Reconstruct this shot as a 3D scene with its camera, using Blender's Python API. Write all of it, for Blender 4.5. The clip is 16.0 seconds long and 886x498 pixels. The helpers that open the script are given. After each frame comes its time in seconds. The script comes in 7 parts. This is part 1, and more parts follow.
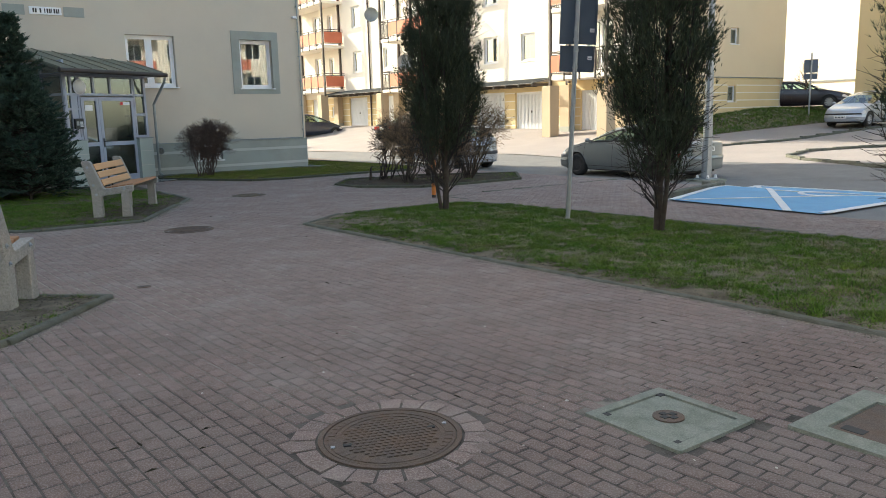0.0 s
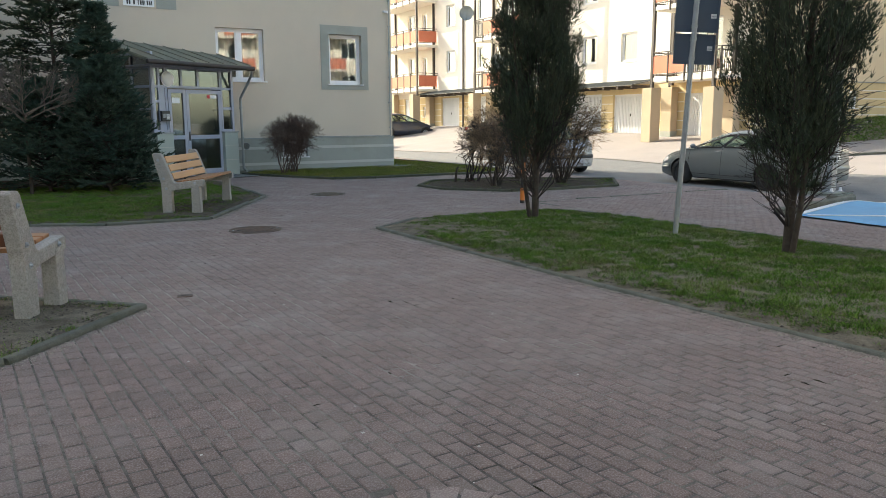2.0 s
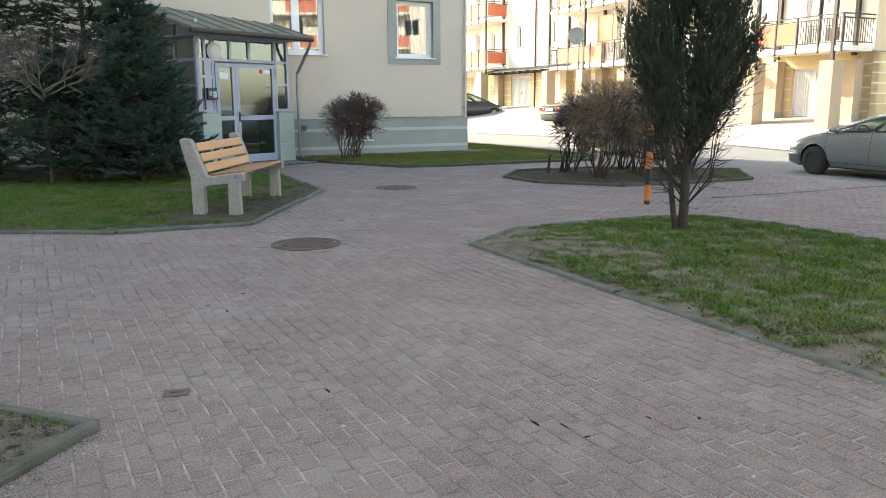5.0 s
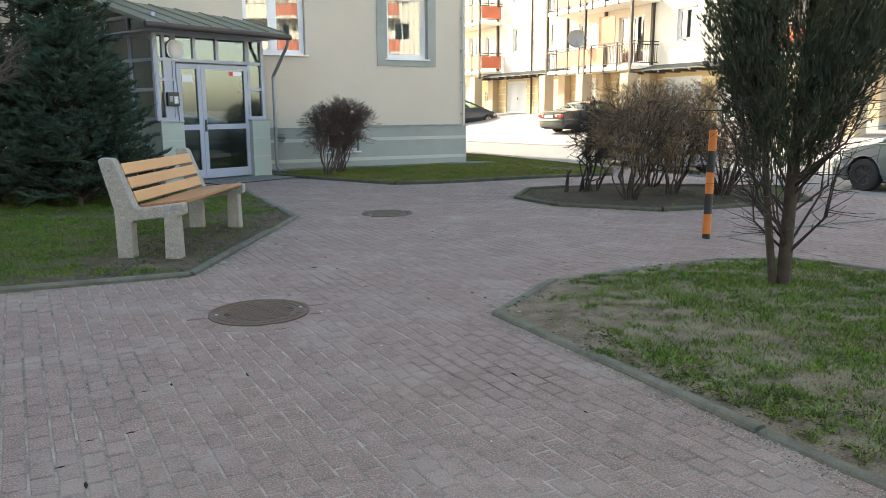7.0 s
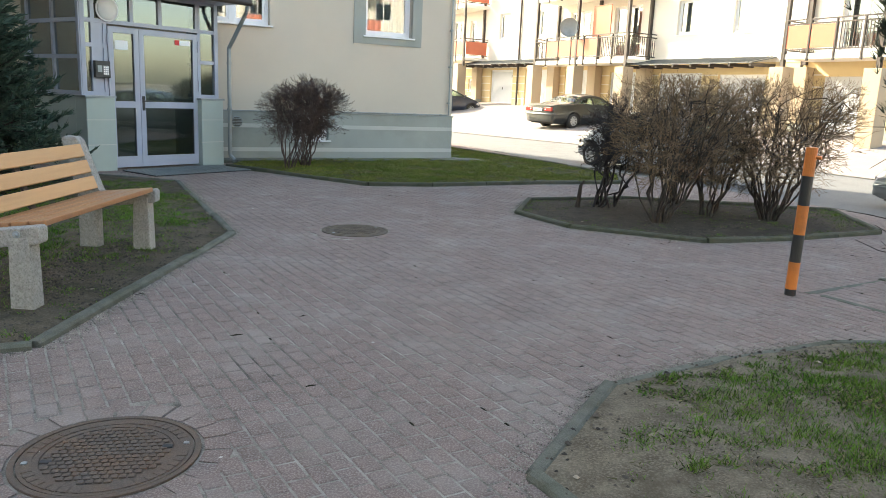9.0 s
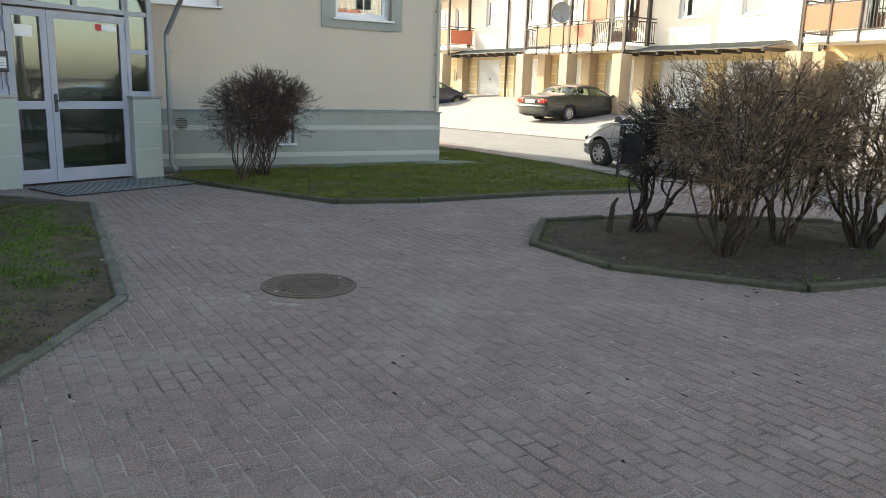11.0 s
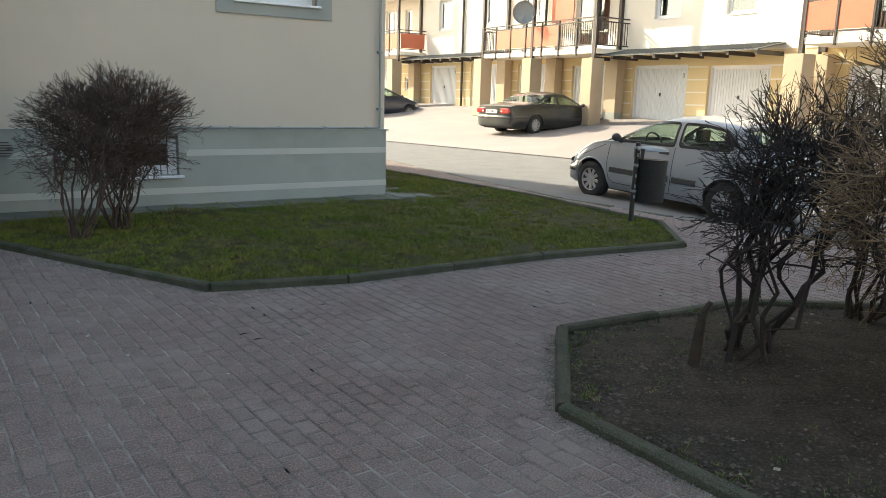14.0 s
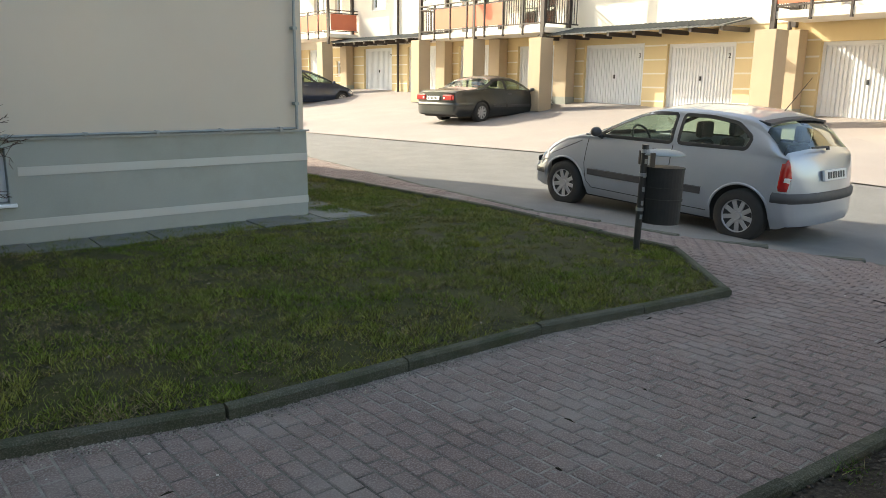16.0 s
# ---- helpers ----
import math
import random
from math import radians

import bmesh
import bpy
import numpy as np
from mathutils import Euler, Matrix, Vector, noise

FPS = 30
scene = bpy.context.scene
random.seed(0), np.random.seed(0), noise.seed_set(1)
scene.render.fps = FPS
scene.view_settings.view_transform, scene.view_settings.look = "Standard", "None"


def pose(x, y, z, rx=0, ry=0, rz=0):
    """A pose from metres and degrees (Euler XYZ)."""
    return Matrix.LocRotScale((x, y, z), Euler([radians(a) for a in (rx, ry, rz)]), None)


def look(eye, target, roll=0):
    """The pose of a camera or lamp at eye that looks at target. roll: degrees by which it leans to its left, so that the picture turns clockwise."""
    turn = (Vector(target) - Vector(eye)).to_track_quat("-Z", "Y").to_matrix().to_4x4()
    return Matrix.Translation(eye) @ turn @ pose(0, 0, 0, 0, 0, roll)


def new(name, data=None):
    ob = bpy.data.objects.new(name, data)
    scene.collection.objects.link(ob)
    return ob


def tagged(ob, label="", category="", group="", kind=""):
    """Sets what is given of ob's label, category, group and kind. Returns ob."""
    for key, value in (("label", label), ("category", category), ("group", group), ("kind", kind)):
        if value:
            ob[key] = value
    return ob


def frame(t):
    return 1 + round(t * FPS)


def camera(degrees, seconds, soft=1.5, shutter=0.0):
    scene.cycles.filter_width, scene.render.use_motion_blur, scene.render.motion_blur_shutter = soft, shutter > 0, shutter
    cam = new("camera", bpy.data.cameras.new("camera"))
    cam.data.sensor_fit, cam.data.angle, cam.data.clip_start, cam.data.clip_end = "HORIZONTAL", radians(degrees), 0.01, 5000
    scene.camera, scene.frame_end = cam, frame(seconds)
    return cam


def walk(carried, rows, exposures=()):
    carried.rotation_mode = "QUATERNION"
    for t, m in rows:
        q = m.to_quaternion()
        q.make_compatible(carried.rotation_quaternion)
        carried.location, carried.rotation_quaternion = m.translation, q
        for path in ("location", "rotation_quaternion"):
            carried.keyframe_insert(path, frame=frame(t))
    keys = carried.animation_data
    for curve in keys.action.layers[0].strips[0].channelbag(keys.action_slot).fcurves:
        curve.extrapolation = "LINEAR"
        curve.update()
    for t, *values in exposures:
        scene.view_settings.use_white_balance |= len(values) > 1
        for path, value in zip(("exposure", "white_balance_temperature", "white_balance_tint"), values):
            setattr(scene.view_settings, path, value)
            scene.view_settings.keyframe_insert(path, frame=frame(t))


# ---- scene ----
cam = camera(60.7, 16.0, 0.75)
PATH = [
    (0, (0.285, -0.045, 1.459), (0.446, 1.919, 1.117), -1.5),
    (0.5, (0.292, 0.082, 1.418), (0.433, 2.048, 1.08), -0.5),
    (1, (0.342, 0.364, 1.406), (0.296, 2.337, 1.08), -1.1),
    (1.5, (0.348, 0.681, 1.368), (0.285, 2.652, 1.037), -0.3),
    (2, (0.392, 1.069, 1.376), (0.322, 3.04, 1.044), -0.3),
    (2.5, (0.385, 1.517, 1.361), (0.3, 3.488, 1.031), 1.4),
    (3, (0.225, 1.99, 1.348), (0.062, 3.947, 0.972), 2.0),
    (3.5, (0.153, 2.398, 1.369), (-0.019, 4.355, 0.993), 0.8),
    (3.7, (0.081, 2.565, 1.348), (-0.159, 4.517, 0.983), 0.5),
    (5.8, (-0.405, 4.535, 1.337), (-0.618, 6.485, 0.949), -0.6),
    (6, (-0.445, 4.743, 1.365), (-0.659, 6.698, 0.999), 0.1),
    (6.5, (-0.589, 5.352, 1.35), (-0.793, 7.309, 0.99), 1.6),
    (7, (-0.663, 5.938, 1.348), (-0.86, 7.894, 0.983), -0.3),
    (7.5, (-0.808, 6.513, 1.355), (-1.008, 8.467, 0.981), 0.4),
    (8, (-0.878, 7.082, 1.365), (-1.049, 9.037, 0.976), 0.5),
    (8.5, (-0.967, 7.642, 1.365), (-1.139, 9.596, 0.972), 2.6),
    (9, (-1.011, 8.203, 1.379), (-1.134, 10.159, 0.981), 2.5),
    (9.2, (-1.023, 8.435, 1.371), (-1.141, 10.392, 0.975), 2.3),
    (11.3, (-1.229, 10.883, 1.398), (-1.314, 12.835, 0.974), 1.7),
    (11.5, (-1.236, 11.096, 1.437), (-1.329, 13.048, 1.009), 2.0),
    (12, (-1.317, 11.777, 1.409), (-1.386, 13.73, 0.987), 2.2),
    (12.5, (-1.28, 12.338, 1.427), (-1.294, 14.294, 1.01), 0.5),
    (13, (-1.296, 12.933, 1.409), (-1.307, 14.888, 0.986), 0.7),
    (13.5, (-1.277, 13.541, 1.401), (-1.232, 15.502, 1.011), 0.7),
    (14, (-1.328, 14.156, 1.398), (-1.293, 16.116, 1.005), 1.6),
    (14.5, (-1.359, 14.789, 1.391), (-1.332, 16.75, 0.998), 1.0),
    (15, (-1.399, 15.436, 1.383), (-1.364, 17.396, 0.984), 1.1),
    (15.5, (-1.383, 16.049, 1.401), (-1.192, 18.0, 1.004), 0.2),
    (15.6, (-1.369, 16.176, 1.392), (-1.174, 18.126, 0.992), 0.1),
    (16, (-1.312, 16.584, 1.446), (-1.12, 18.527, 1.016), 0.7),
]
EXPOSURES = [(0, 1.55, 7500, 4), (1.5, 1.6, 7500, 4), (2.5, 1.6, 7500, 4), (3, 1.95, 7500, 4), (3.7, 2.2, 7500, 4), (6, 2.28, 7750, 4), (9.2, 2.3, 7750, 4), (11.5, 1.8, 7750, 4), (12.5, 1.7, 7750, 4), (14, 1.7, 7750, 4), (16, 1.65, 7750, 4)]
walk(cam, [(t, look(eye, target, roll)) for t, eye, target, roll in PATH], EXPOSURES)

# ---- light ----
SUN_AZ = (-0.84, 0.54)          # where the sun stands, seen from the place
SUN_EL = 31.0
world = bpy.data.worlds.new("world")
scene.world = world
world.use_nodes = True
wn = world.node_tree
sky = wn.nodes.new("ShaderNodeTexSky")
sky.sky_type, sky.sun_disc = "NISHITA", False
sky.sun_elevation = radians(SUN_EL)
sky.sun_rotation = math.atan2(SUN_AZ[0], SUN_AZ[1])
sky.air_density, sky.dust_density = 1.0, 2.0
wn.links.new(sky.outputs[0], wn.nodes["Background"].inputs[0])
wn.nodes["Background"].inputs[1].default_value = 0.15
sun = new("sun", bpy.data.lights.new("sun", "SUN"))
sun.data.energy, sun.data.angle, sun.data.color = 3.0, radians(0.5), (1.0, 0.97, 0.925)
sd = Vector((SUN_AZ[0], SUN_AZ[1], 0)).normalized() * math.cos(radians(SUN_EL)) + Vector((0, 0, math.sin(radians(SUN_EL))))
sun.matrix_world = look(sd * 60, (0, 0, 0))

# ---- materials ----
MATS = {}


def mat(name, color=(0.5, 0.5, 0.5), color2=None, scale=8.0, rough=0.8, metal=0.0, bump=0.0, bump_scale=60.0, fine=None,
        fine_scale=120.0, fine_amt=0.35, spec=0.5, coat=0.0, piece=0.0, island=0.0, stain=None, stain_scale=0.6, stain_amt=0.5,
        detail=6.0, space="Object", translucent=0.0):
    """Two-scale noise colour, an optional stain layer, variation per piece, and a fine bump."""
    if name in MATS:
        return MATS[name]
    m = bpy.data.materials.new(name)
    m.use_nodes = True
    nt = m.node_tree
    b = nt.nodes["Principled BSDF"]
    N, L = nt.nodes.new, nt.links.new
    b.inputs["Metallic"].default_value = metal
    b.inputs["Specular IOR Level"].default_value = spec
    b.inputs["Coat Weight"].default_value = coat
    b.inputs["Coat Roughness"].default_value = 0.06
    tc = N("ShaderNodeTexCoord")
    geo = N("ShaderNodeNewGeometry")
    vec = geo.outputs["Position"] if space == "World" else tc.outputs["Object"]

    def noise_tex(sc, det=detail, ro=0.6):
        n = N("ShaderNodeTexNoise")
        n.inputs["Scale"].default_value, n.inputs["Detail"].default_value, n.inputs["Roughness"].default_value = sc, det, ro
        L(vec, n.inputs["Vector"])
        return n.outputs["Fac"]

    def ramp(fac, lo, hi):
        r = N("ShaderNodeMapRange")
        r.inputs["From Min"].default_value, r.inputs["From Max"].default_value = lo, hi
        L(fac, r.inputs["Value"])
        return r.outputs["Result"]

    def mix(fac, c1, c2, mode="MIX"):
        x = N("ShaderNodeMix")
        x.data_type, x.blend_type = "RGBA", mode
        for sock, v in ((x.inputs["Factor"], fac), (x.inputs[6], c1), (x.inputs[7], c2)):
            if isinstance(v, (int, float)):
                sock.default_value = v
            elif isinstance(v, tuple):
                sock.default_value = (*v, 1)
            else:
                L(v, sock)
        return x.outputs[2]
    col = mix(ramp(noise_tex(scale), 0.3, 0.7), color, color2 or tuple(c * 0.82 for c in color))
    if fine:
        f = N("ShaderNodeMath")
        f.operation = "MULTIPLY"
        L(ramp(noise_tex(fine_scale, 3.0), 0.45, 0.68), f.inputs[0])
        f.inputs[1].default_value = fine_amt
        col = mix(f.outputs[0], col, fine)
    if stain:
        f = N("ShaderNodeMath")
        f.operation = "MULTIPLY"
        L(ramp(noise_tex(stain_scale, 8.0, 0.65), 0.48, 0.7), f.inputs[0])
        f.inputs[1].default_value = stain_amt
        col = mix(f.outputs[0], col, stain)
    if piece or island:
        if piece:
            rnd = N("ShaderNodeObjectInfo").outputs["Random"]
        else:
            rnd = geo.outputs["Random Per Island"]
        amt = piece or island
        h = N("ShaderNodeHueSaturation")
        r = N("ShaderNodeMapRange")
        r.inputs["To Min"].default_value, r.inputs["To Max"].default_value = 1 - amt, 1 + amt
        L(rnd, r.inputs["Value"])
        L(r.outputs["Result"], h.inputs["Value"])
        L(col, h.inputs["Color"])
        col = h.outputs["Color"]
    L(col, b.inputs["Base Color"])
    rr = N("ShaderNodeMapRange")
    rr.inputs["To Min"].default_value, rr.inputs["To Max"].default_value = max(0.02, rough - 0.07), min(1, rough + 0.07)
    L(noise_tex(scale * 3), rr.inputs["Value"])
    L(rr.outputs["Result"], b.inputs["Roughness"])
    if bump:
        bn = N("ShaderNodeBump")
        bn.inputs["Strength"].default_value, bn.inputs["Distance"].default_value = bump, 0.01
        L(noise_tex(bump_scale, 8.0, 0.7), bn.inputs["Height"])
        L(bn.outputs["Normal"], b.inputs["Normal"])
    if translucent:
        b.inputs["Subsurface Weight"].default_value = translucent
        b.inputs["Subsurface Radius"].default_value = (0.01, 0.01, 0.005)
    MATS[name] = m
    return m


def glass_mat(name, tint=(0.8, 0.9, 0.88), rough=0.0, through_amt=0.85, mirror=0.06):
    """Thin pane: see-through by the tint, more of a mirror the more it is seen aslant."""
    m = bpy.data.materials.new(name)
    m.use_nodes = True
    nt = m.node_tree
    nt.nodes.clear()
    N, L = nt.nodes.new, nt.links.new
    out, mx = N("ShaderNodeOutputMaterial"), N("ShaderNodeMixShader")
    tr, gl, lw = N("ShaderNodeBsdfTransparent"), N("ShaderNodeBsdfGlossy"), N("ShaderNodeLayerWeight")
    pw, ma = N("ShaderNodeMath"), N("ShaderNodeMath")
    pw.operation, ma.operation = "POWER", "MULTIPLY_ADD"
    pw.inputs[1].default_value = 4.0
    ma.inputs[1].default_value, ma.inputs[2].default_value = 0.9 - mirror, mirror
    lw.inputs["Blend"].default_value = 0.5
    tr.inputs["Color"].default_value = (*(c * through_amt for c in tint), 1)
    gl.inputs["Color"].default_value = (0.95, 0.97, 1, 1)
    gl.inputs["Roughness"].default_value = rough
    L(lw.outputs["Facing"], pw.inputs[0])
    L(pw.outputs[0], ma.inputs[0])
    L(ma.outputs[0], mx.inputs[0])
    L(tr.outputs[0], mx.inputs[1])
    L(gl.outputs[0], mx.inputs[2])
    L(mx.outputs[0], out.inputs[0])
    MATS[name] = m
    return m


PAVER = dict(scale=9, rough=0.95, bump=1.0, bump_scale=130, fine=(0.50, 0.43, 0.395), fine_scale=120, fine_amt=0.52, stain=(0.32, 0.282, 0.256), stain_scale=1.6, stain_amt=0.65,
             space="World", spec=0.22)
M_BRICK = mat("paver_red_brown", (0.248, 0.181, 0.159), (0.168, 0.129, 0.115), island=0.065, **PAVER)
M_BRICKP = mat("paver_red_brown_single", (0.248, 0.181, 0.159), (0.168, 0.129, 0.115), piece=0.065, **PAVER)
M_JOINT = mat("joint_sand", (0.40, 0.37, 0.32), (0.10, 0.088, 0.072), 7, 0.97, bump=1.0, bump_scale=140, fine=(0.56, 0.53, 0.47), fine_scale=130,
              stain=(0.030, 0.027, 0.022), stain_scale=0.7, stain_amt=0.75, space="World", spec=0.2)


def dark_start(m, amount, dirt):
    """Darkens the path where its walk begins: dark dirt in the joints, only a darker tone on the pavers."""
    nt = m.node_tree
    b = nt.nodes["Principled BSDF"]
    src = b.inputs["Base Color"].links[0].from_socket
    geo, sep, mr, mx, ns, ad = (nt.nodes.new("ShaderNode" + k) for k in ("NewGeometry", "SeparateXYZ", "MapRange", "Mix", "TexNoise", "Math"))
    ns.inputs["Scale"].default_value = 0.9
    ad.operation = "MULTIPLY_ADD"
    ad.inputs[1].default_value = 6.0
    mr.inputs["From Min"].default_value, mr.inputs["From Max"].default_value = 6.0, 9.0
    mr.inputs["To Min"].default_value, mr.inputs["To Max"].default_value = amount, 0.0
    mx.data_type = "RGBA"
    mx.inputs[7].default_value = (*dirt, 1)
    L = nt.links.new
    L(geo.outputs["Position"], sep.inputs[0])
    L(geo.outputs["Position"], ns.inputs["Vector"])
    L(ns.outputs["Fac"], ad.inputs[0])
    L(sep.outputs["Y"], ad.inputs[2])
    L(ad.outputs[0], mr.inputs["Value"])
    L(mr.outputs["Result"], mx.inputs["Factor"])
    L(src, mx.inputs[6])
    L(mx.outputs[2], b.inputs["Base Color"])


dark_start(M_JOINT, 0.72, (0.022, 0.020, 0.017))
# the pavers just turn a little darker brown towards the start
dark_start(M_BRICK, 0.24, (0.050, 0.038, 0.032))
M_KERB = mat("kerb_concrete", (0.150, 0.150, 0.124), (0.080, 0.084, 0.066), 9, 0.92, spec=0.25, bump=0.8, bump_scale=120, fine=(0.30, 0.29, 0.26), fine_scale=180,
             stain=(0.060, 0.072, 0.042), stain_scale=2.5, stain_amt=0.6, space="World", piece=0.1)
M_KERBM = mat("kerb_concrete_mossy", (0.088, 0.090, 0.062), (0.046, 0.050, 0.034), 9, 0.95, spec=0.2, bump=0.9, bump_scale=120, fine=(0.22, 0.215, 0.18), fine_scale=150, fine_amt=0.5,
              stain=(0.036, 0.050, 0.018), stain_scale=3.0, stain_amt=0.7, space="World", piece=0.12)
M_SOIL = mat("soil", (0.066, 0.052, 0.039), (0.024, 0.020, 0.015), 7, 0.98, bump=1.0, bump_scale=26, fine=(0.14, 0.115, 0.09), fine_scale=60, fine_amt=0.45,
             stain=(0.026, 0.023, 0.018), stain_scale=1.1, stain_amt=0.6, space="World", spec=0.15)
M_TURF = mat("turf", (0.190, 0.158, 0.115), (0.085, 0.071, 0.049), 6, 0.97, bump=1.0, bump_scale=70, fine=(0.30, 0.26, 0.20), fine_scale=95, fine_amt=0.6,
             stain=(0.052, 0.045, 0.030), stain_scale=3.5, stain_amt=0.75, space="World", spec=0.15)
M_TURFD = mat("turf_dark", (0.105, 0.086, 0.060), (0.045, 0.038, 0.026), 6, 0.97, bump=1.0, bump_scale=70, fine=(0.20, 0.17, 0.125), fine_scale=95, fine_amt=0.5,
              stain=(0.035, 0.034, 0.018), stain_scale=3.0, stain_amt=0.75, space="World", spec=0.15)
M_MOSS = mat("mossy_turf", (0.066, 0.070, 0.022), (0.026, 0.026, 0.013), 6, 0.97, bump=1.0, bump_scale=60, fine=(0.11, 0.095, 0.05), fine_scale=80, fine_amt=0.5,
             stain=(0.085, 0.070, 0.044), stain_scale=1.6, stain_amt=0.6, space="World", spec=0.15)
M_ROAD = mat("road_pavers_grey", (0.165, 0.163, 0.158), (0.125, 0.125, 0.122), 2, 0.92, bump=0.4, bump_scale=90, fine=(0.3, 0.29, 0.28), space="World")
M_YARD = mat("yard_pavers_pink", (0.295, 0.255, 0.235), (0.26, 0.232, 0.217), 0.8, 0.92, bump=0.4, bump_scale=90, fine=(0.37, 0.32, 0.29), space="World", stain=(0.34, 0.31, 0.285), stain_amt=0.5)
M_REND = mat("render_cream", (0.57, 0.50, 0.405), (0.545, 0.475, 0.39), 0.7, 0.93, bump=0.35, bump_scale=180, fine=(0.60, 0.53, 0.44), fine_scale=240,
             stain=(0.48, 0.43, 0.36), stain_scale=0.35, stain_amt=0.35, space="World")
M_PLINTH = mat("plinth_grey_green", (0.33, 0.345, 0.31), (0.30, 0.315, 0.285), 1.2, 0.9, bump=0.3, bump_scale=160, fine=(0.38, 0.39, 0.35),
               stain=(0.22, 0.22, 0.17), stain_scale=0.9, stain_amt=0.4, space="World")
M_BAND = mat("band_pale", (0.50, 0.50, 0.46), (0.46, 0.46, 0.42), 2, 0.9, space="World")
M_WHITE = mat("render_white", (0.80, 0.75, 0.66), (0.76, 0.71, 0.62), 0.5, 0.93, bump=0.2, bump_scale=120, space="World")
M_YELLOW = mat("render_yellow", (0.69, 0.55, 0.32), (0.65, 0.515, 0.295), 0.8, 0.93, bump=0.2, bump_scale=120, space="World")
M_OCHRE = mat("pillar_ochre", (0.46, 0.365, 0.255), (0.42, 0.335, 0.235), 1.2, 0.9, bump=0.2, space="World")
M_CREAMB = mat("render_end_wall", (0.70, 0.58, 0.40), (0.67, 0.55, 0.38), 0.6, 0.93, space="World")
M_DOORM = mat("garage_door_white", (0.74, 0.755, 0.77), (0.70, 0.715, 0.73), 1.5, 0.55, space="World")
M_PVC = mat("white_pvc", (0.78, 0.79, 0.80), (0.75, 0.76, 0.77), 3, 0.35)
M_FRAMEL = mat("lilac_grey_aluminium", (0.34, 0.37, 0.45), (0.32, 0.35, 0.42), 3, 0.4, metal=0.0, coat=0.2)
M_GREENST = mat("green_grey_tile", (0.36, 0.42, 0.38), (0.32, 0.385, 0.35), 1.5, 0.6, bump=0.1, stain=(0.30, 0.33, 0.29), stain_amt=0.4)
M_ZINC = mat("zinc", (0.32, 0.35, 0.35), (0.27, 0.30, 0.30), 4, 0.5, metal=0.6, bump=0.1, stain=(0.2, 0.22, 0.21), stain_scale=3)
M_BROWN = mat("brown_steel", (0.055, 0.042, 0.036), (0.045, 0.035, 0.03), 4, 0.5)
M_ROOFM = mat("patina_metal_roof", (0.20, 0.21, 0.165), (0.15, 0.155, 0.12), 2, 0.6, metal=0.2, bump=0.2, stain=(0.25, 0.22, 0.15), stain_amt=0.6)
M_ROOFC = mat("canopy_dark_sheet", (0.10, 0.11, 0.11), (0.08, 0.085, 0.085), 2, 0.6)
M_RED = mat("balcony_panel_red", (0.60, 0.17, 0.09), (0.55, 0.15, 0.08), 2, 0.55)
M_GREYG = mat("galvanised", (0.36, 0.39, 0.41), (0.30, 0.33, 0.35), 6, 0.45, metal=0.7, bump=0.08, stain=(0.24, 0.26, 0.28), stain_scale=5)
M_SIGNB = mat("sign_back_grey", (0.095, 0.125, 0.165), (0.082, 0.108, 0.145), 3, 0.5, metal=0.2)
M_BLACKP = mat("black_paint", (0.02, 0.021, 0.022), (0.028, 0.028, 0.028), 8, 0.4, bump=0.05)
M_ORANGE = mat("orange_paint", (0.62, 0.19, 0.035), (0.55, 0.16, 0.03), 9, 0.55, bump=0.1, stain=(0.3, 0.12, 0.05), stain_scale=9, stain_amt=0.5)
M_RUST = mat("cast_iron_rust", (0.085, 0.070, 0.060), (0.115, 0.076, 0.054), 7, 0.8, metal=0.2, bump=0.4, bump_scale=150, fine=(0.2, 0.16, 0.13), stain=(0.16, 0.085, 0.045), stain_scale=4, stain_amt=0.4)
M_RUSTS = mat("cast_iron_sandy", (0.135, 0.105, 0.074), (0.070, 0.054, 0.040), 7, 0.88, metal=0.05, bump=0.4, bump_scale=150, fine=(0.27, 0.23, 0.18), stain=(0.06, 0.05, 0.04), stain_scale=5, stain_amt=0.5)
M_CONC = mat("mossy_concrete", (0.22, 0.235, 0.20), (0.15, 0.175, 0.14), 9, 0.92, bump=0.6, bump_scale=150, fine=(0.32, 0.32, 0.28), fine_amt=0.6, stain=(0.075, 0.09, 0.06), stain_scale=5)
M_APRON = mat("apron_slabs", (0.16, 0.165, 0.145), (0.12, 0.125, 0.11), 4, 0.92, bump=0.5, stain=(0.08, 0.09, 0.06), space="World")
M_BLUE = mat("blue_bay_paint", (0.115, 0.335, 0.53), (0.10, 0.29, 0.47), 3, 0.8, bump=0.3, fine=(0.2, 0.3, 0.42), fine_scale=60, space="World", stain=(0.16, 0.25, 0.34), stain_amt=0.4)
M_LINE = mat("white_line_paint", (0.66, 0.67, 0.66), (0.56, 0.57, 0.56), 5, 0.8, bump=0.3, space="World")
M_DARK = mat("dark_interior", (0.03, 0.03, 0.032), (0.045, 0.043, 0.04), 3, 0.8)
M_ROOM = mat("room_wall_warm", (0.50, 0.44, 0.34), (0.46, 0.40, 0.30), 2, 0.9)
M_CURT = mat("net_curtain", (0.66, 0.66, 0.63), (0.55, 0.55, 0.53), 9, 0.9, bump=0.3, bump_scale=20)
G_WIN = glass_mat("window_glass", (0.75, 0.82, 0.82), 0.0, 0.85, 0.13)
G_DOOR = glass_mat("door_glass", (0.70, 0.75, 0.72), 0.0, 0.85, 0.12)
G_CAR = glass_mat("car_glass", (0.66, 0.80, 0.72), 0.0, 0.95, 0.05)


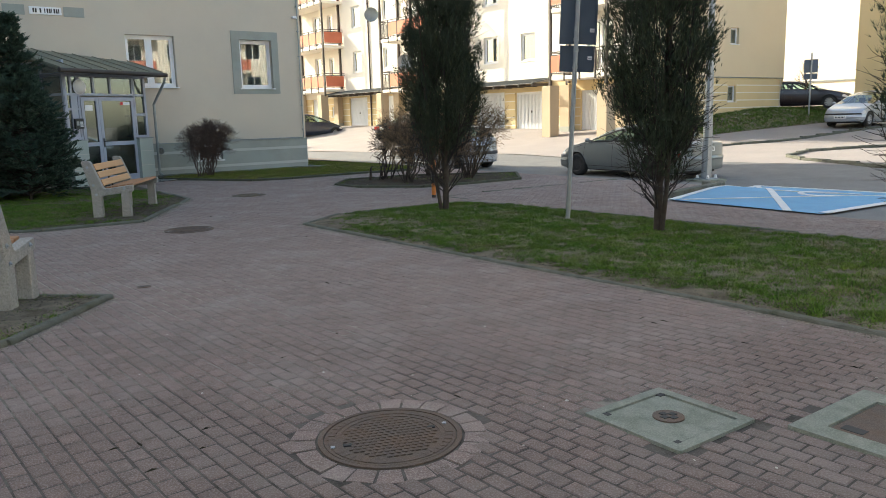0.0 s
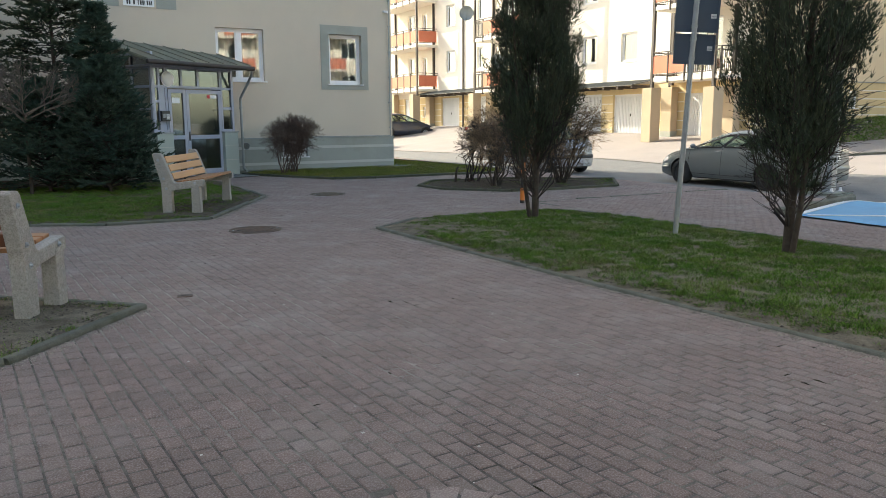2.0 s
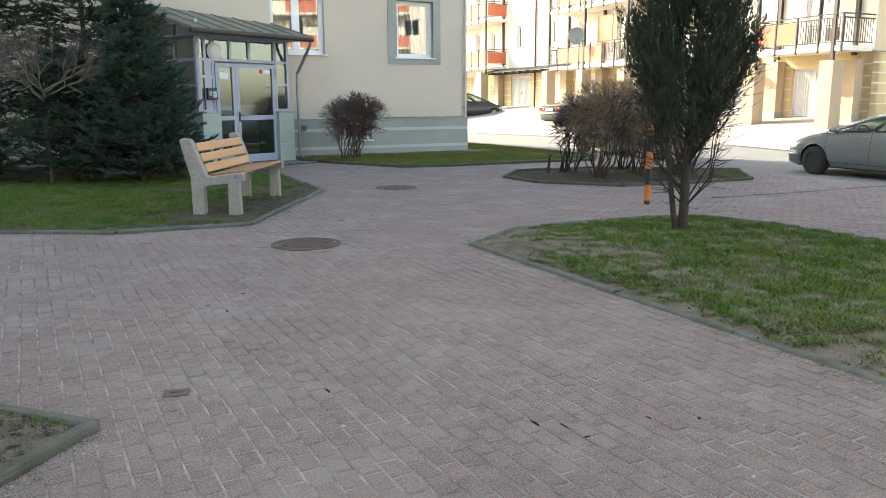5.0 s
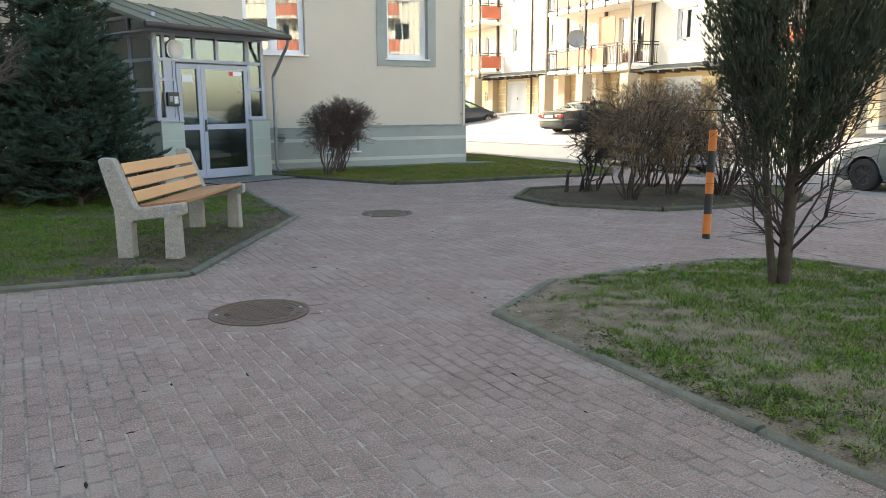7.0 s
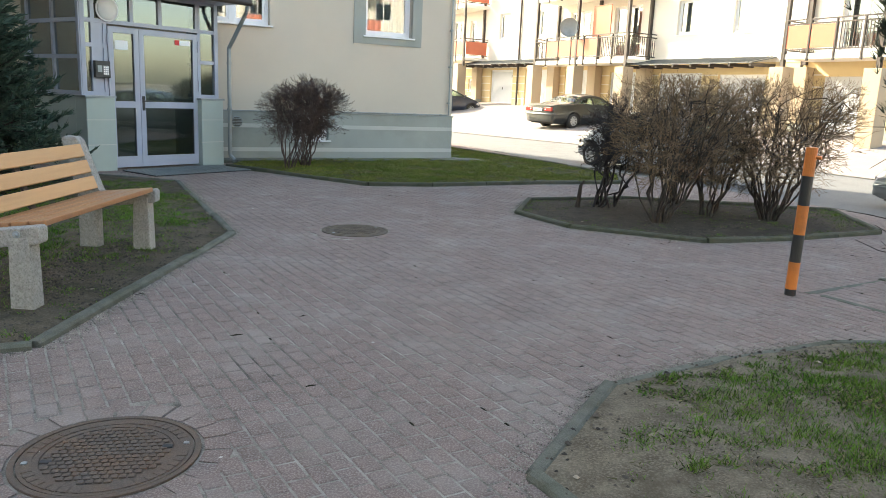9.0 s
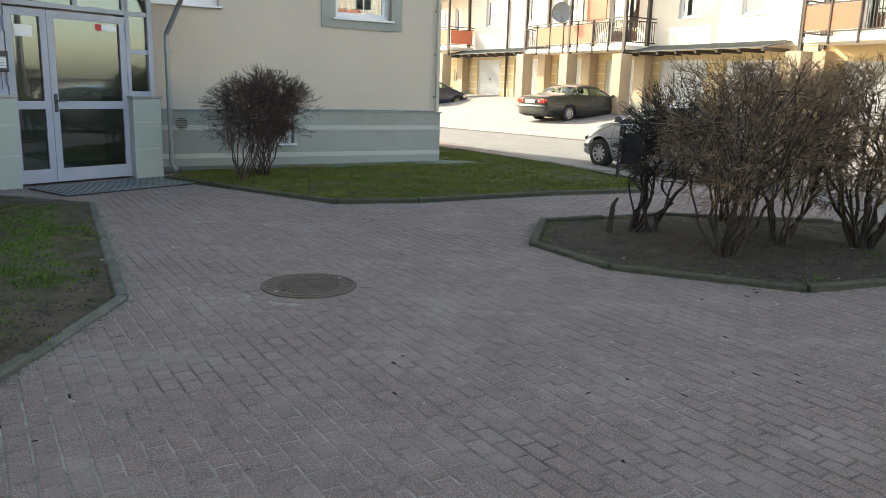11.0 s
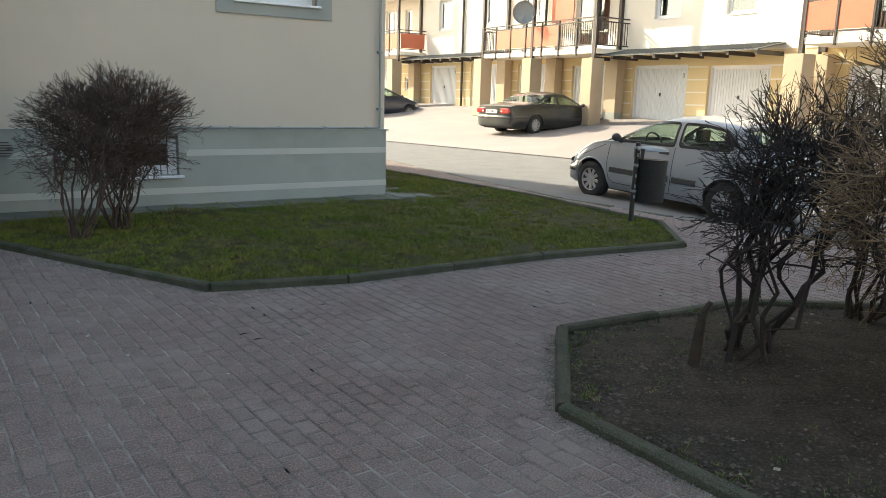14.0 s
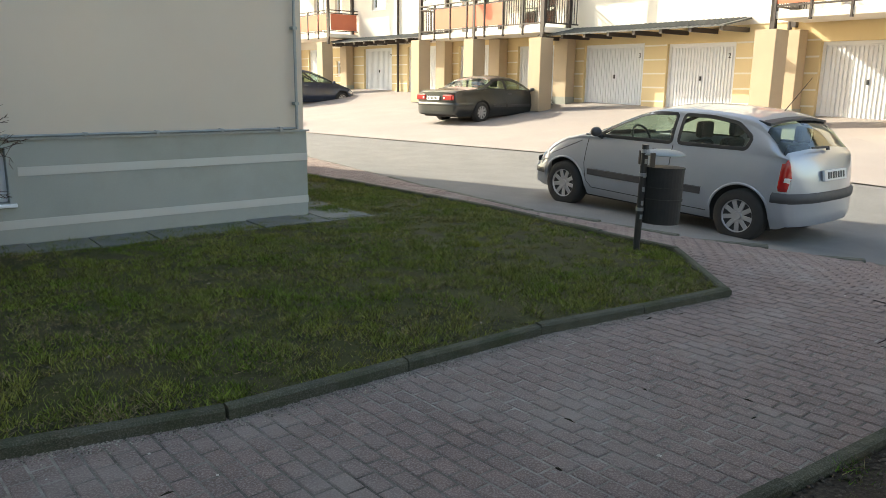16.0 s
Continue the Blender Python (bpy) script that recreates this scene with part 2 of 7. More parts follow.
# ---- building helpers ----
def mesh_of(name, bm, material, smooth=False):
    me = bpy.data.meshes.new(name)
    bm.normal_update()
    bm.to_mesh(me)
    bm.free()
    for x in (material if isinstance(material, (list, tuple)) else [material]):
        me.materials.append(x)
    if smooth:
        me.polygons.foreach_set("use_smooth", [True] * len(me.polygons))
    return me


def part(name, bm, material, parent=None, label="", smooth=False):
    ob = new(name, mesh_of(name, bm, material, smooth))
    if parent is not None:
        ob.parent = parent
    if label:
        ob["label"] = label
    return ob


def thing(name, m, label, category, group="", kind=""):
    ob = new(name)
    ob.empty_display_size = 0.1
    ob.matrix_world = m
    return tagged(ob, label, category, group, kind)


def box(bm, x0, y0, z0, x1, y1, z1, bevel=0.0):
    r = bmesh.ops.create_cube(bm, size=1.0, matrix=Matrix.Translation(((x0 + x1) / 2, (y0 + y1) / 2, (z0 + z1) / 2)) @ Matrix.Diagonal((abs(x1 - x0), abs(y1 - y0), abs(z1 - z0), 1)))
    if bevel:
        es = list({e for v in r["verts"] for e in v.link_edges})
        bmesh.ops.bevel(bm, geom=es, offset=bevel, segments=2, affect="EDGES", profile=0.5)
    return bm


def boxm(*a, bevel=0.0):
    return box(bmesh.new(), *a, bevel=bevel)


def cyl(bm, p, q, r, r2=None, seg=12, caps=True):
    p, q = Vector(p), Vector(q)
    d = q - p
    m = Matrix.Translation((p + q) / 2) @ d.to_track_quat("Z", "Y").to_matrix().to_4x4()
    bmesh.ops.create_cone(bm, cap_ends=caps, segments=seg, radius1=r, radius2=r if r2 is None else r2, depth=d.length, matrix=m)
    return bm


def cylm(*a, **k):
    return cyl(bmesh.new(), *a, **k)


def prism(bm, pts, z0, z1, zf=None):
    """An upright prism over a polygon; zf(x, y) lifts it."""
    zf = zf or (lambda x, y: 0.0)
    lo = [bm.verts.new((x, y, z0 + zf(x, y))) for x, y in pts]
    hi = [bm.verts.new((x, y, z1 + zf(x, y))) for x, y in pts]
    n = len(pts)
    bm.faces.new(hi)
    bm.faces.new(lo[::-1])
    for i in range(n):
        bm.faces.new((lo[i], lo[(i + 1) % n], hi[(i + 1) % n], hi[i]))
    bmesh.ops.recalc_face_normals(bm, faces=bm.faces[:])
    return bm


def inside(p, poly):
    x, y = p
    c = False
    for (x0, y0), (x1, y1) in zip(poly, poly[1:] + poly[:1]):
        if (y0 > y) != (y1 > y) and x < (x1 - x0) * (y - y0) / (y1 - y0) + x0:
            c = not c
    return c


def edge_dist(p, poly, closed=True):
    best = 1e9
    pp = Vector(p)
    for a, b in zip(poly, poly[1:] + poly[:1] if closed else poly[1:]):
        a, b = Vector(a), Vector(b)
        t = max(0, min(1, (pp - a).dot(b - a) / max(1e-9, (b - a).length_squared)))
        best = min(best, (pp - a - (b - a) * t).length)
    return best


# ---- plan ----
NEAR = pose(-2.0, 24.75, 0, 0, 0, 32)      # near house: x along its long wall (corner at 0), -y towards the path
FARF = pose(6.7, 39.5, 0, 0, 0, -59)       # far house: x along its front, -y towards the yard
PORCH = pose(-5.85, 21.42, 0, 0, 0, 57)    # porch: corner at 0, x along its front, -y out


def smooth01(t):
    t = max(0.0, min(1.0, t))
    return t * t * (3 - 2 * t)


def ground_z(x, y):
    """Level where the path runs; the yard rises towards the far house and up a bank at its end."""
    u, w = x * 0.515 - y * 0.857, x * 0.857 + y * 0.515
    dip = 0.25 - 0.10 * smooth01((-19.0 - u) / 3.5) - 0.035 * smooth01((-17.0 - u) / 3.0)
    z = -dip * smooth01((w - 12.8) / 3) + smooth01((w - 16.5) / 10) * (0.56 + 0.0165 * max(-18.0, -23.7 - u))
    ex, ey = x - 11.3, y - 31.8                # from the far house's end corner
    along, out = ex * 0.857 + ey * 0.515, ex * 0.515 - ey * 0.857
    z += smooth01((w - 20) / 6) * (0.65 * smooth01((along + 3) / 7) * smooth01(1 - out / 5.5) + 0.45 * smooth01((along - 1) / 9) * smooth01((22 - out) / 10))
    return z


LAWN_R = [(-0.80, 10.82), (-0.38, 11.80), (0.35, 12.32), (1.10, 12.76), (1.75, 12.86), (2.42, 12.32), (5.75, 7.64), (9.6, 2.2), (6.1, 0.1), (3.52, 4.36), (2.65, 5.72), (1.54, 7.29)]
LAWN_N = [(-2.07, 6.54), (-2.30, 5.18), (-2.50, 4.96), (-3.4, 4.55), (-7.5, 3.2), (-9.5, 7.6), (-3.59, 6.82), (-2.65, 6.68)]
LAWN_L = [(-3.35, 11.80), (-3.46, 15.12), (-5.52, 18.72), (-7.35, 19.05), (-13.5, 19.0), (-13.5, 11.0), (-6.3, 11.02), (-4.55, 11.12)]
LAWN_M = [(-2.88, 19.40), (-1.95, 19.74), (-0.33, 20.78), (1.19, 21.52), (1.37, 22.85), (0.05, 25.30), (-2.31, 28.45), (-3.2, 29.2), (-4.6, 28.7), (-2.05, 24.72), (-5.80, 22.30), (-5.62, 21.02)]
BED = [(-0.51, 18.57), (-0.70, 17.39), (-0.13, 16.53), (1.22, 16.06), (2.2, 16.50), (3.54, 17.32), (3.80, 19.20), (0.85, 19.32)]
ROAD_EDGE = [(-4.9, 36.5), (-2.62, 32.35), (-0.59, 27.7), (0.59, 25.29), (1.83, 23.92), (3.4, 23.2), (4.7, 21.2), (5.9, 18.7), (7.0, 17.0), (8.05, 16.1)]

# ---- ground, roads ----
def sheet(name, poly, dz, material, step=2.0):
    """A sheet over a polygon that follows the ground."""
    bm = bmesh.new()
    bm.faces.new([bm.verts.new((x, y, 0)) for x, y in poly])
    xs, ys = [p[0] for p in poly], [p[1] for p in poly]
    for axis, lo, hi in ((0, min(xs), max(xs)), (1, min(ys), max(ys))):
        k = math.floor(lo / step) + 1
        while k * step < hi:
            co, no = [0, 0, 0], [0, 0, 0]
            co[axis], no[axis] = k * step, 1
            bmesh.ops.bisect_plane(bm, geom=bm.verts[:] + bm.edges[:] + bm.faces[:], plane_co=co, plane_no=no)
            k += 1
    for v in bm.verts:
        v.co.z = ground_z(v.co.x, v.co.y) + dz
    bmesh.ops.recalc_face_normals(bm, faces=bm.faces[:])
    if sum(f.normal.z for f in bm.faces) < 0:
        bmesh.ops.reverse_faces(bm, faces=bm.faces[:])
    return part(name, bm, material)


def far_grid():
    """One ground sheet to the horizon, finer near the path."""
    xs = [-900, -300, -120, -60] + list(range(-40, 61, 2)) + [80, 140, 320, 900]
    ys = [-900, -300, -120, -60] + list(range(-40, 81, 2)) + [100, 160, 320, 900]
    bm = bmesh.new()
    g = [[bm.verts.new((x, y, ground_z(x, y) - 0.16)) for x in xs] for y in ys]
    for a, b in zip(g, g[1:]):
        for k in range(len(xs) - 1):
            bm.faces.new((a[k], a[k + 1], b[k + 1], b[k]))
    return part("ground", bm, M_JOINT)


tagged(far_grid(), "sandy ground bed under all the paving", "ground", kind="structure")
PATH_AREA = [(-16, -8), (14, -8), (14, 2.2), (8.0, 6.9), (5.1, 12.1), (5.3, 13.0)] + ROAD_EDGE[::-1] + [(-6.6, 36), (-9, 33), (-16, 24)]
road_poly = ROAD_EDGE[::-1] + [(-8, 42), (-4.6, 41.6), (1.4, 34.1), (17, 14.4), (17, 2.2), (14, 2.2), (8.0, 6.9), (5.1, 12.1), (5.3, 13.0)]
tagged(sheet("road", road_poly, -0.006, M_ROAD, 1.0), "road of pale grey concrete pavers", "road", kind="structure")
yard_poly = [(1.4, 34.1), (-4.6, 41.6), (-8, 42), (-11, 66), (26, 75), (60, 60), (60, 2.2), (17, 2.2), (17, 14.4)]
tagged(sheet("pavement", yard_poly, 0.012, M_YARD, 1.0), "yard of pinkish concrete pavers, sunlit, before the garages", "pavement", kind="structure")
right_road = [(9.6, 25.6), (12.4, 26.7), (17.8, 29.2), (26, 32.2), (40, 36), (40, 27), (22, 24.7), (14, 23.3), (12.7, 22.3), (13.1, 18.9), (13.2, 15), (11, 17.0)]
tagged(sheet("road", right_road, 0.004, M_ROAD, 1.0), "side road of pale concrete pavers climbing to the right", "road", kind="structure")
BANK = [(11.3, 31.7), (11.9, 29.6), (13.7, 30.0), (19.2, 32.3), (27, 36), (27, 41), (20.6, 37.4)]
tagged(sheet("lawn", BANK, 0.02, M_TURF, 1.0), "grass bank along the foot of the end wall", "lawn", kind="structure")


# ---- walls with openings ----
def holed_wall(bm, x0, x1, z0, z1, holes, y0=0.0, y1=0.4):
    """A wall slab, x along, outer face y0, with holes (x0, x1, z0, z1) right through it."""
    xs = sorted({round(v, 3) for v in (x0, x1, *[min(max(h[k], x0), x1) for h in holes for k in (0, 1)])})
    zs = sorted({round(v, 3) for v in (z0, z1, *[min(max(h[k], z0), z1) for h in holes for k in (2, 3)])})
    ok = lambda i, j: 0 <= i < len(xs) - 1 and 0 <= j < len(zs) - 1 and not any(
        h[0] < (xs[i] + xs[i + 1]) / 2 < h[1] and h[2] < (zs[j] + zs[j + 1]) / 2 < h[3] for h in holes)
    cache = {}

    def v(x, y, z):
        k = (round(x, 4), round(y, 4), round(z, 4))
        if k not in cache:
            cache[k] = bm.verts.new(k)
        return cache[k]
    for i in range(len(xs) - 1):
        for j in range(len(zs) - 1):
            if not ok(i, j):
                continue
            a, b, c, d = xs[i], xs[i + 1], zs[j], zs[j + 1]
            bm.faces.new((v(a, y0, c), v(b, y0, c), v(b, y0, d), v(a, y0, d)))
            bm.faces.new((v(a, y1, d), v(b, y1, d), v(b, y1, c), v(a, y1, c)))
            if not ok(i - 1, j):
                bm.faces.new((v(a, y0, c), v(a, y0, d), v(a, y1, d), v(a, y1, c)))
            if not ok(i + 1, j):
                bm.faces.new((v(b, y0, d), v(b, y0, c), v(b, y1, c), v(b, y1, d)))
            if not ok(i, j - 1):
                bm.faces.new((v(b, y0, c), v(a, y0, c), v(a, y1, c), v(b, y1, c)))
            if not ok(i, j + 1):
                bm.faces.new((v(a, y0, d), v(b, y0, d), v(b, y1, d), v(a, y1, d)))
    return bm


def window(parent, x0, x1, z0, z1, y=0.14, splits=(), tilt=None, frame_w=0.06, sill=True, curtain=True, name="window"):
    """A framed window in an opening: frame, casements, a pane in each, a sill outside and a curtain inside."""
    cuts = [x0, *splits, x1]
    fields = [(a + (frame_w if a == x0 else 0.05), b - (frame_w if b == x1 else 0.05)) for a, b in zip(cuts, cuts[1:])]
    bm = holed_wall(bmesh.new(), x0, x1, z0, z1, [(a, b, z0 + frame_w, z1 - frame_w) for a, b in fields], y, y + 0.07)
    w = part(name, bm, M_PVC, parent)
    for a, b in zip(cuts, cuts[1:]):
        a2 = a + (frame_w if a == x0 else 0.05)
        b2 = b - (frame_w if b == x1 else 0.05)
        g = holed_wall(bmesh.new(), a2, b2, z0 + frame_w, z1 - frame_w, [(a2 + 0.045, b2 - 0.045, z0 + frame_w + 0.045, z1 - frame_w - 0.045)], y + 0.012, y + 0.058)
        part("casement", g, M_PVC, w)
        p = part("pane", boxm(a2 + 0.045, y + 0.03, z0 + frame_w + 0.045, b2 - 0.045, y + 0.038, z1 - frame_w - 0.045), G_WIN, w)
        p.visible_shadow = False
    if sill:
        sb = bmesh.new()
        box(sb, x0 - 0.05, -0.06, z0 - 0.035, x1 + 0.05, y + 0.01, z0 - 0.005, bevel=0.006)
        part("sill", sb, M_PVC, w)
    if curtain:
        cb = bmesh.new()
        n = 26
        row = [[cb.verts.new((x0 + (x1 - x0) * k / n, y + 0.22 + 0.02 * math.sin(k * 1.9), zz)) for k in range(n + 1)] for zz in (z0 + 0.05, z1)]
        for k in range(n):
            cb.faces.new((row[0][k], row[0][k + 1], row[1][k + 1], row[1][k]))
        bmesh.ops.solidify(cb, geom=cb.faces[:], thickness=0.004)
        part("curtain", cb, M_CURT, w)
    return w


# ---- near house ----
HOUSE_H = 14.4
house = thing("apartment_building", NEAR, "cream rendered apartment house with a grey-green plinth", "building")
NW = [(-5.28, -3.95, 2.52, 3.93), (-2.03, -1.0, 2.49, 3.91), (-3.52, -2.78, 0.40, 0.87)]
up = [(x0, x1, z0 + 2.9 * k, z1 + 2.9 * k) for k in (1, 2, 3) for x0, x1, z0, z1 in NW[:2]]
part("wall", holed_wall(bmesh.new(), -26, 0, 0.94, HOUSE_H, NW[:2] + up), M_REND, house)
part("plinth", holed_wall(bmesh.new(), -26, 0.02, -0.1, 0.925, NW[2:], -0.025, 0.38), M_PLINTH, house)
wall_side = bmesh.new()
box(wall_side, -0.4, 0.4, 0.94, 0, 9.6, HOUSE_H)
part("wall", wall_side, M_REND, house)
part("plinth", boxm(-0.38, 0.38, -0.1, 0.02, 9.6, 0.925), M_PLINTH, house)
part("wall", boxm(-26, 9.6, -0.1, 0, 10.0, HOUSE_H), M_REND, house)
part("wall", boxm(-26, 0.4, -0.1, -25.6, 9.6, HOUSE_H), M_REND, house)
rb = boxm(-26.4, -0.4, HOUSE_H, 0.4, 10.4, HOUSE_H + 0.25)
part("roof", rb, M_ROOFC, house)
part("ceiling", boxm(-25.6, 0.4, 4.4, -0.4, 9.6, 4.5), M_ROOM, house)
part("floor", boxm(-25.6, 0.4, 1.3, -0.4, 9.6, 1.4), M_ROOM, house)
part("inner_wall", boxm(-25.6, 3.8, 1.4, -0.4, 3.9, 4.4), M_ROOM, house)
for a, b in ((0.625, 0.70), (0.175, 0.25)):
    bm = bmesh.new()
    for x0, x1 in ((-26, -3.60), (-2.70, 0.024)) if a > 0.4 else ((-26, 0.024),):
        box(bm, x0, -0.031, a, x1, -0.02, b)
    part("band", bm, M_BAND, house, "pale band on the plinth")
# zinc drip ledge with a conduit on it
bm = bmesh.new()
box(bm, -26, -0.045, 0.925, 0.045, 0.01, 0.945)
part("ledge", bm, M_ZINC, house)
bm = cylm((-3.6, -0.055, 0.962), (-0.12, -0.055, 0.962), 0.013, seg=8)
for x in np.arange(-3.4, 0, 0.62):
    box(bm, x, -0.072, 0.945, x + 0.03, -0.0, 0.98)
cyl(bm, (-0.10, -0.055, 0.955), (-0.10, -0.045, 6.2), 0.016, seg=8)
for z in np.arange(1.2, 6, 0.75):
    box(bm, -0.125, -0.07, z, -0.075, 0.0, z + 0.03)
part("conduit", bm, M_ZINC, house)
# window surround, grey
bm = bmesh.new()
holed_wall(bm, -2.28, -0.79, 2.32, 4.16, [NW[1]], -0.022, 0.05)
part("surround", bm, M_PLINTH, house)
window(house, *NW[0], splits=(-4.63,))
window(house, *NW[1])
for h in up:
    window(house, *h, curtain=False)
bw = window(house, *NW[2], y=0.10, splits=(), curtain=False)
gb = bmesh.new()
for x in np.linspace(-3.45, -2.9, 8):
    cyl(gb, (x, 0.04, 0.40), (x, 0.04, 0.87), 0.006, seg=6)
box(gb, -3.5, 0.03, 0.62, -2.85, 0.05, 0.635)
part("grille", gb, M_BROWN, bw)
# round vent in the plinth
vb = cylm((-4.59, -0.05, 0.73), (-4.59, -0.02, 0.73), 0.105, seg=24)
vent = part("vent", vb, M_ZINC, house)
for k in range(6):
    zz = 0.73 - 0.07 + k * 0.028
    hw = math.sqrt(max(0.0, 0.088 ** 2 - (zz - 0.73) ** 2))
    part("slat", boxm(-4.59 - hw, -0.062, zz - 0.005, -4.59 + hw, -0.048, zz + 0.006), M_BROWN, vent)
# slab strip at the wall's foot
ap = thing("apron", NEAR, "strip of dark mossy concrete slabs along the wall foot", "pavement", kind="structure")
rng = random.Random(5)
x = -5.2
while x < 0.4:
    w = 0.5
    b = boxm(x + 0.006, -0.50 + rng.uniform(-0.01, 0.01), -0.04, x + w - 0.006, -0.03, 0.045 + rng.uniform(-0.006, 0.008), bevel=0.006)
    part("slab", b, M_APRON, ap)
    x += w
part("slab", boxm(0.03, -0.45, -0.04, 0.55, 2.2, 0.05, bevel=0.01), M_APRON, ap)
# camera on the corner
cb = boxm(-0.30, -0.16, 4.60, -0.16, -0.06, 4.66, bevel=0.01)
cyl(cb, (-0.16, -0.11, 4.63), (-0.10, -0.02, 4.60), 0.018, seg=8)
part("security_camera", cb, M_PVC, house)
# house sign: bars only
sg = part("sign_plate", boxm(-7.55, -0.03, 4.33, -6.80, -0.004, 4.52, bevel=0.004), M_PVC, house)
for k, wd in enumerate((0.05, 0.05, 0.0, 0.05, 0.0, 0.03, 0.05, 0.05, 0.02, 0.05, 0.05, 0.03)):
    if wd:
        part("bar", boxm(-7.47 + k * 0.054, -0.034, 4.37, -7.47 + k * 0.054 + wd * 0.8, -0.0295, 4.48), M_BLACKP, sg)
for x0 in (-8.15, -6.75):
    part("patch", boxm(x0, -0.012, 4.30, x0 + 0.5, 0.0, 4.55), M_PLINTH, house, "bare patch where a plate was taken off")

# ---- porch ----
porch = thing("porch", PORCH, "glazed entrance porch, lilac-grey frames on green stone plinths", "porch")
PW, PD = 2.45, 3.4
# plinths: x from -PW to 0 along the front, +y back towards the house
part("plinth", boxm(-0.42, -0.02, -0.05, 0.02, 0.30, 1.12, bevel=0.008), M_GREENST, porch)
part("plinth", boxm(-PW, -0.02, -0.05, -PW + 0.46, 0.30, 1.12, bevel=0.008), M_GREENST, porch)
part("plinth", boxm(-PW, 0.30, -0.05, -PW + 0.30, PD, 1.12, bevel=0.008), M_GREENST, porch)
part("plinth", boxm(-0.28, 0.30, -0.05, 0.02, PD - 1.0, 1.12, bevel=0.008), M_GREENST, porch)
for x0, x1 in ((-0.425, 0.025), (-PW - 0.005, -PW + 0.465)):
    for z in (0.40, 0.78):
        part("joint", boxm(x0, -0.024, z, x1, 0.0, z + 0.012), M_BAND, porch)
part("coping", boxm(-0.44, -0.04, 1.12, 0.04, 0.32, 1.15), M_ZINC, porch)
part("coping", boxm(-PW - 0.02, -0.04, 1.12, -PW + 0.48, 0.32, 1.15), M_ZINC, porch)
part("coping", boxm(-PW - 0.02, 0.32, 1.12, -PW + 0.32, PD, 1.15), M_ZINC, porch)


def frame_grid(parent, xs, zs, y, w=0.06, skip=(), name="glazing", flip=None, d=0.07):
    """Mullions at xs, transoms at zs, a pane in each field; flip turns the grid onto the porch's side."""
    tr = flip or Matrix()
    gaps_ = [(a + w / 2, b - w / 2, c + w / 2, e - w / 2) for a, b in zip(xs, xs[1:]) for c, e in zip(zs, zs[1:])]
    bm = holed_wall(bmesh.new(), xs[0] - w / 2, xs[-1] + w / 2, zs[0] - w / 2, zs[-1] + w / 2, gaps_, y, y + d)
    bmesh.ops.transform(bm, matrix=tr, verts=bm.verts[:])
    fr = part(name, bm, M_FRAMEL, parent)
    for i, (a, b) in enumerate(zip(xs, xs[1:])):
        for j, (c, e) in enumerate(zip(zs, zs[1:])):
            if (i, j) in skip:
                continue
            g = boxm(a + w / 2, y + 0.03, c + w / 2, b - w / 2, y + 0.038, e - w / 2)
            bmesh.ops.transform(g, matrix=tr, verts=g.verts[:])
            p = part("pane", g, G_DOOR, fr)
            p.visible_shadow = False
    return fr


DX0, DX1 = -PW + 0.44, -0.40          # door opening
ZT = 2.72
# strips beside the doors
frame_grid(porch, [-0.37, -0.03], [1.18, 1.75, 2.26, ZT], 0.10)
frame_grid(porch, [-PW + 0.03, -PW + 0.22, DX0 - 0.03], [1.18, 1.9, 2.26, ZT], 0.10, skip=((1, 0), (1, 1)))
part("panel", boxm(-PW + 0.25, 0.12, 1.2, DX0 - 0.06, 0.15, 2.24), M_FRAMEL, porch)
frame_grid(porch, [DX0, DX0 + 0.42, DX0 + 0.92, DX1], [2.26, ZT], 0.10)
side = Matrix.Translation((-PW + 0.02, 0, 0)) @ Matrix.Rotation(radians(90), 4, "Z")
frame_grid(porch, [0.12, 0.95, 1.75, 2.55, PD], [1.18, 1.72, 2.26, ZT, 3.05], -0.07, flip=side)
side2 = Matrix.Translation((-0.02, 0, 0)) @ Matrix.Rotation(radians(90), 4, "Z")
frame_grid(porch, [0.12, 0.95, 1.75, 2.4], [1.18, 1.72, 2.26, ZT], -0.03, flip=side2)


def door_leaf(x0, x1, name="door"):
    z0, z1, mid = 0.03, 2.20, 1.02
    w = 0.085
    bm = holed_wall(bmesh.new(), x0, x1, z0, z1, [(x0 + w, x1 - w, z0 + 0.17, mid - 0.05), (x0 + w, x1 - w, mid + 0.05, z1 - 0.09)], 0.09, 0.15)
    d = part(name, bm, M_FRAMEL, porch)
    for a, b in ((z0 + 0.17, mid - 0.05), (mid + 0.05, z1 - 0.09)):
        p = part("pane", boxm(x0 + w, 0.118, a, x1 - w, 0.126, b), G_DOOR, d)
        p.visible_shadow = False
        for r in ((x0 + w, a, x0 + w + 0.012, b), (x1 - w - 0.012, a, x1 - w, b)):
            part("gasket", boxm(r[0], 0.108, r[1], r[2], 0.118, r[3]), M_BLACKP, d)
    return d


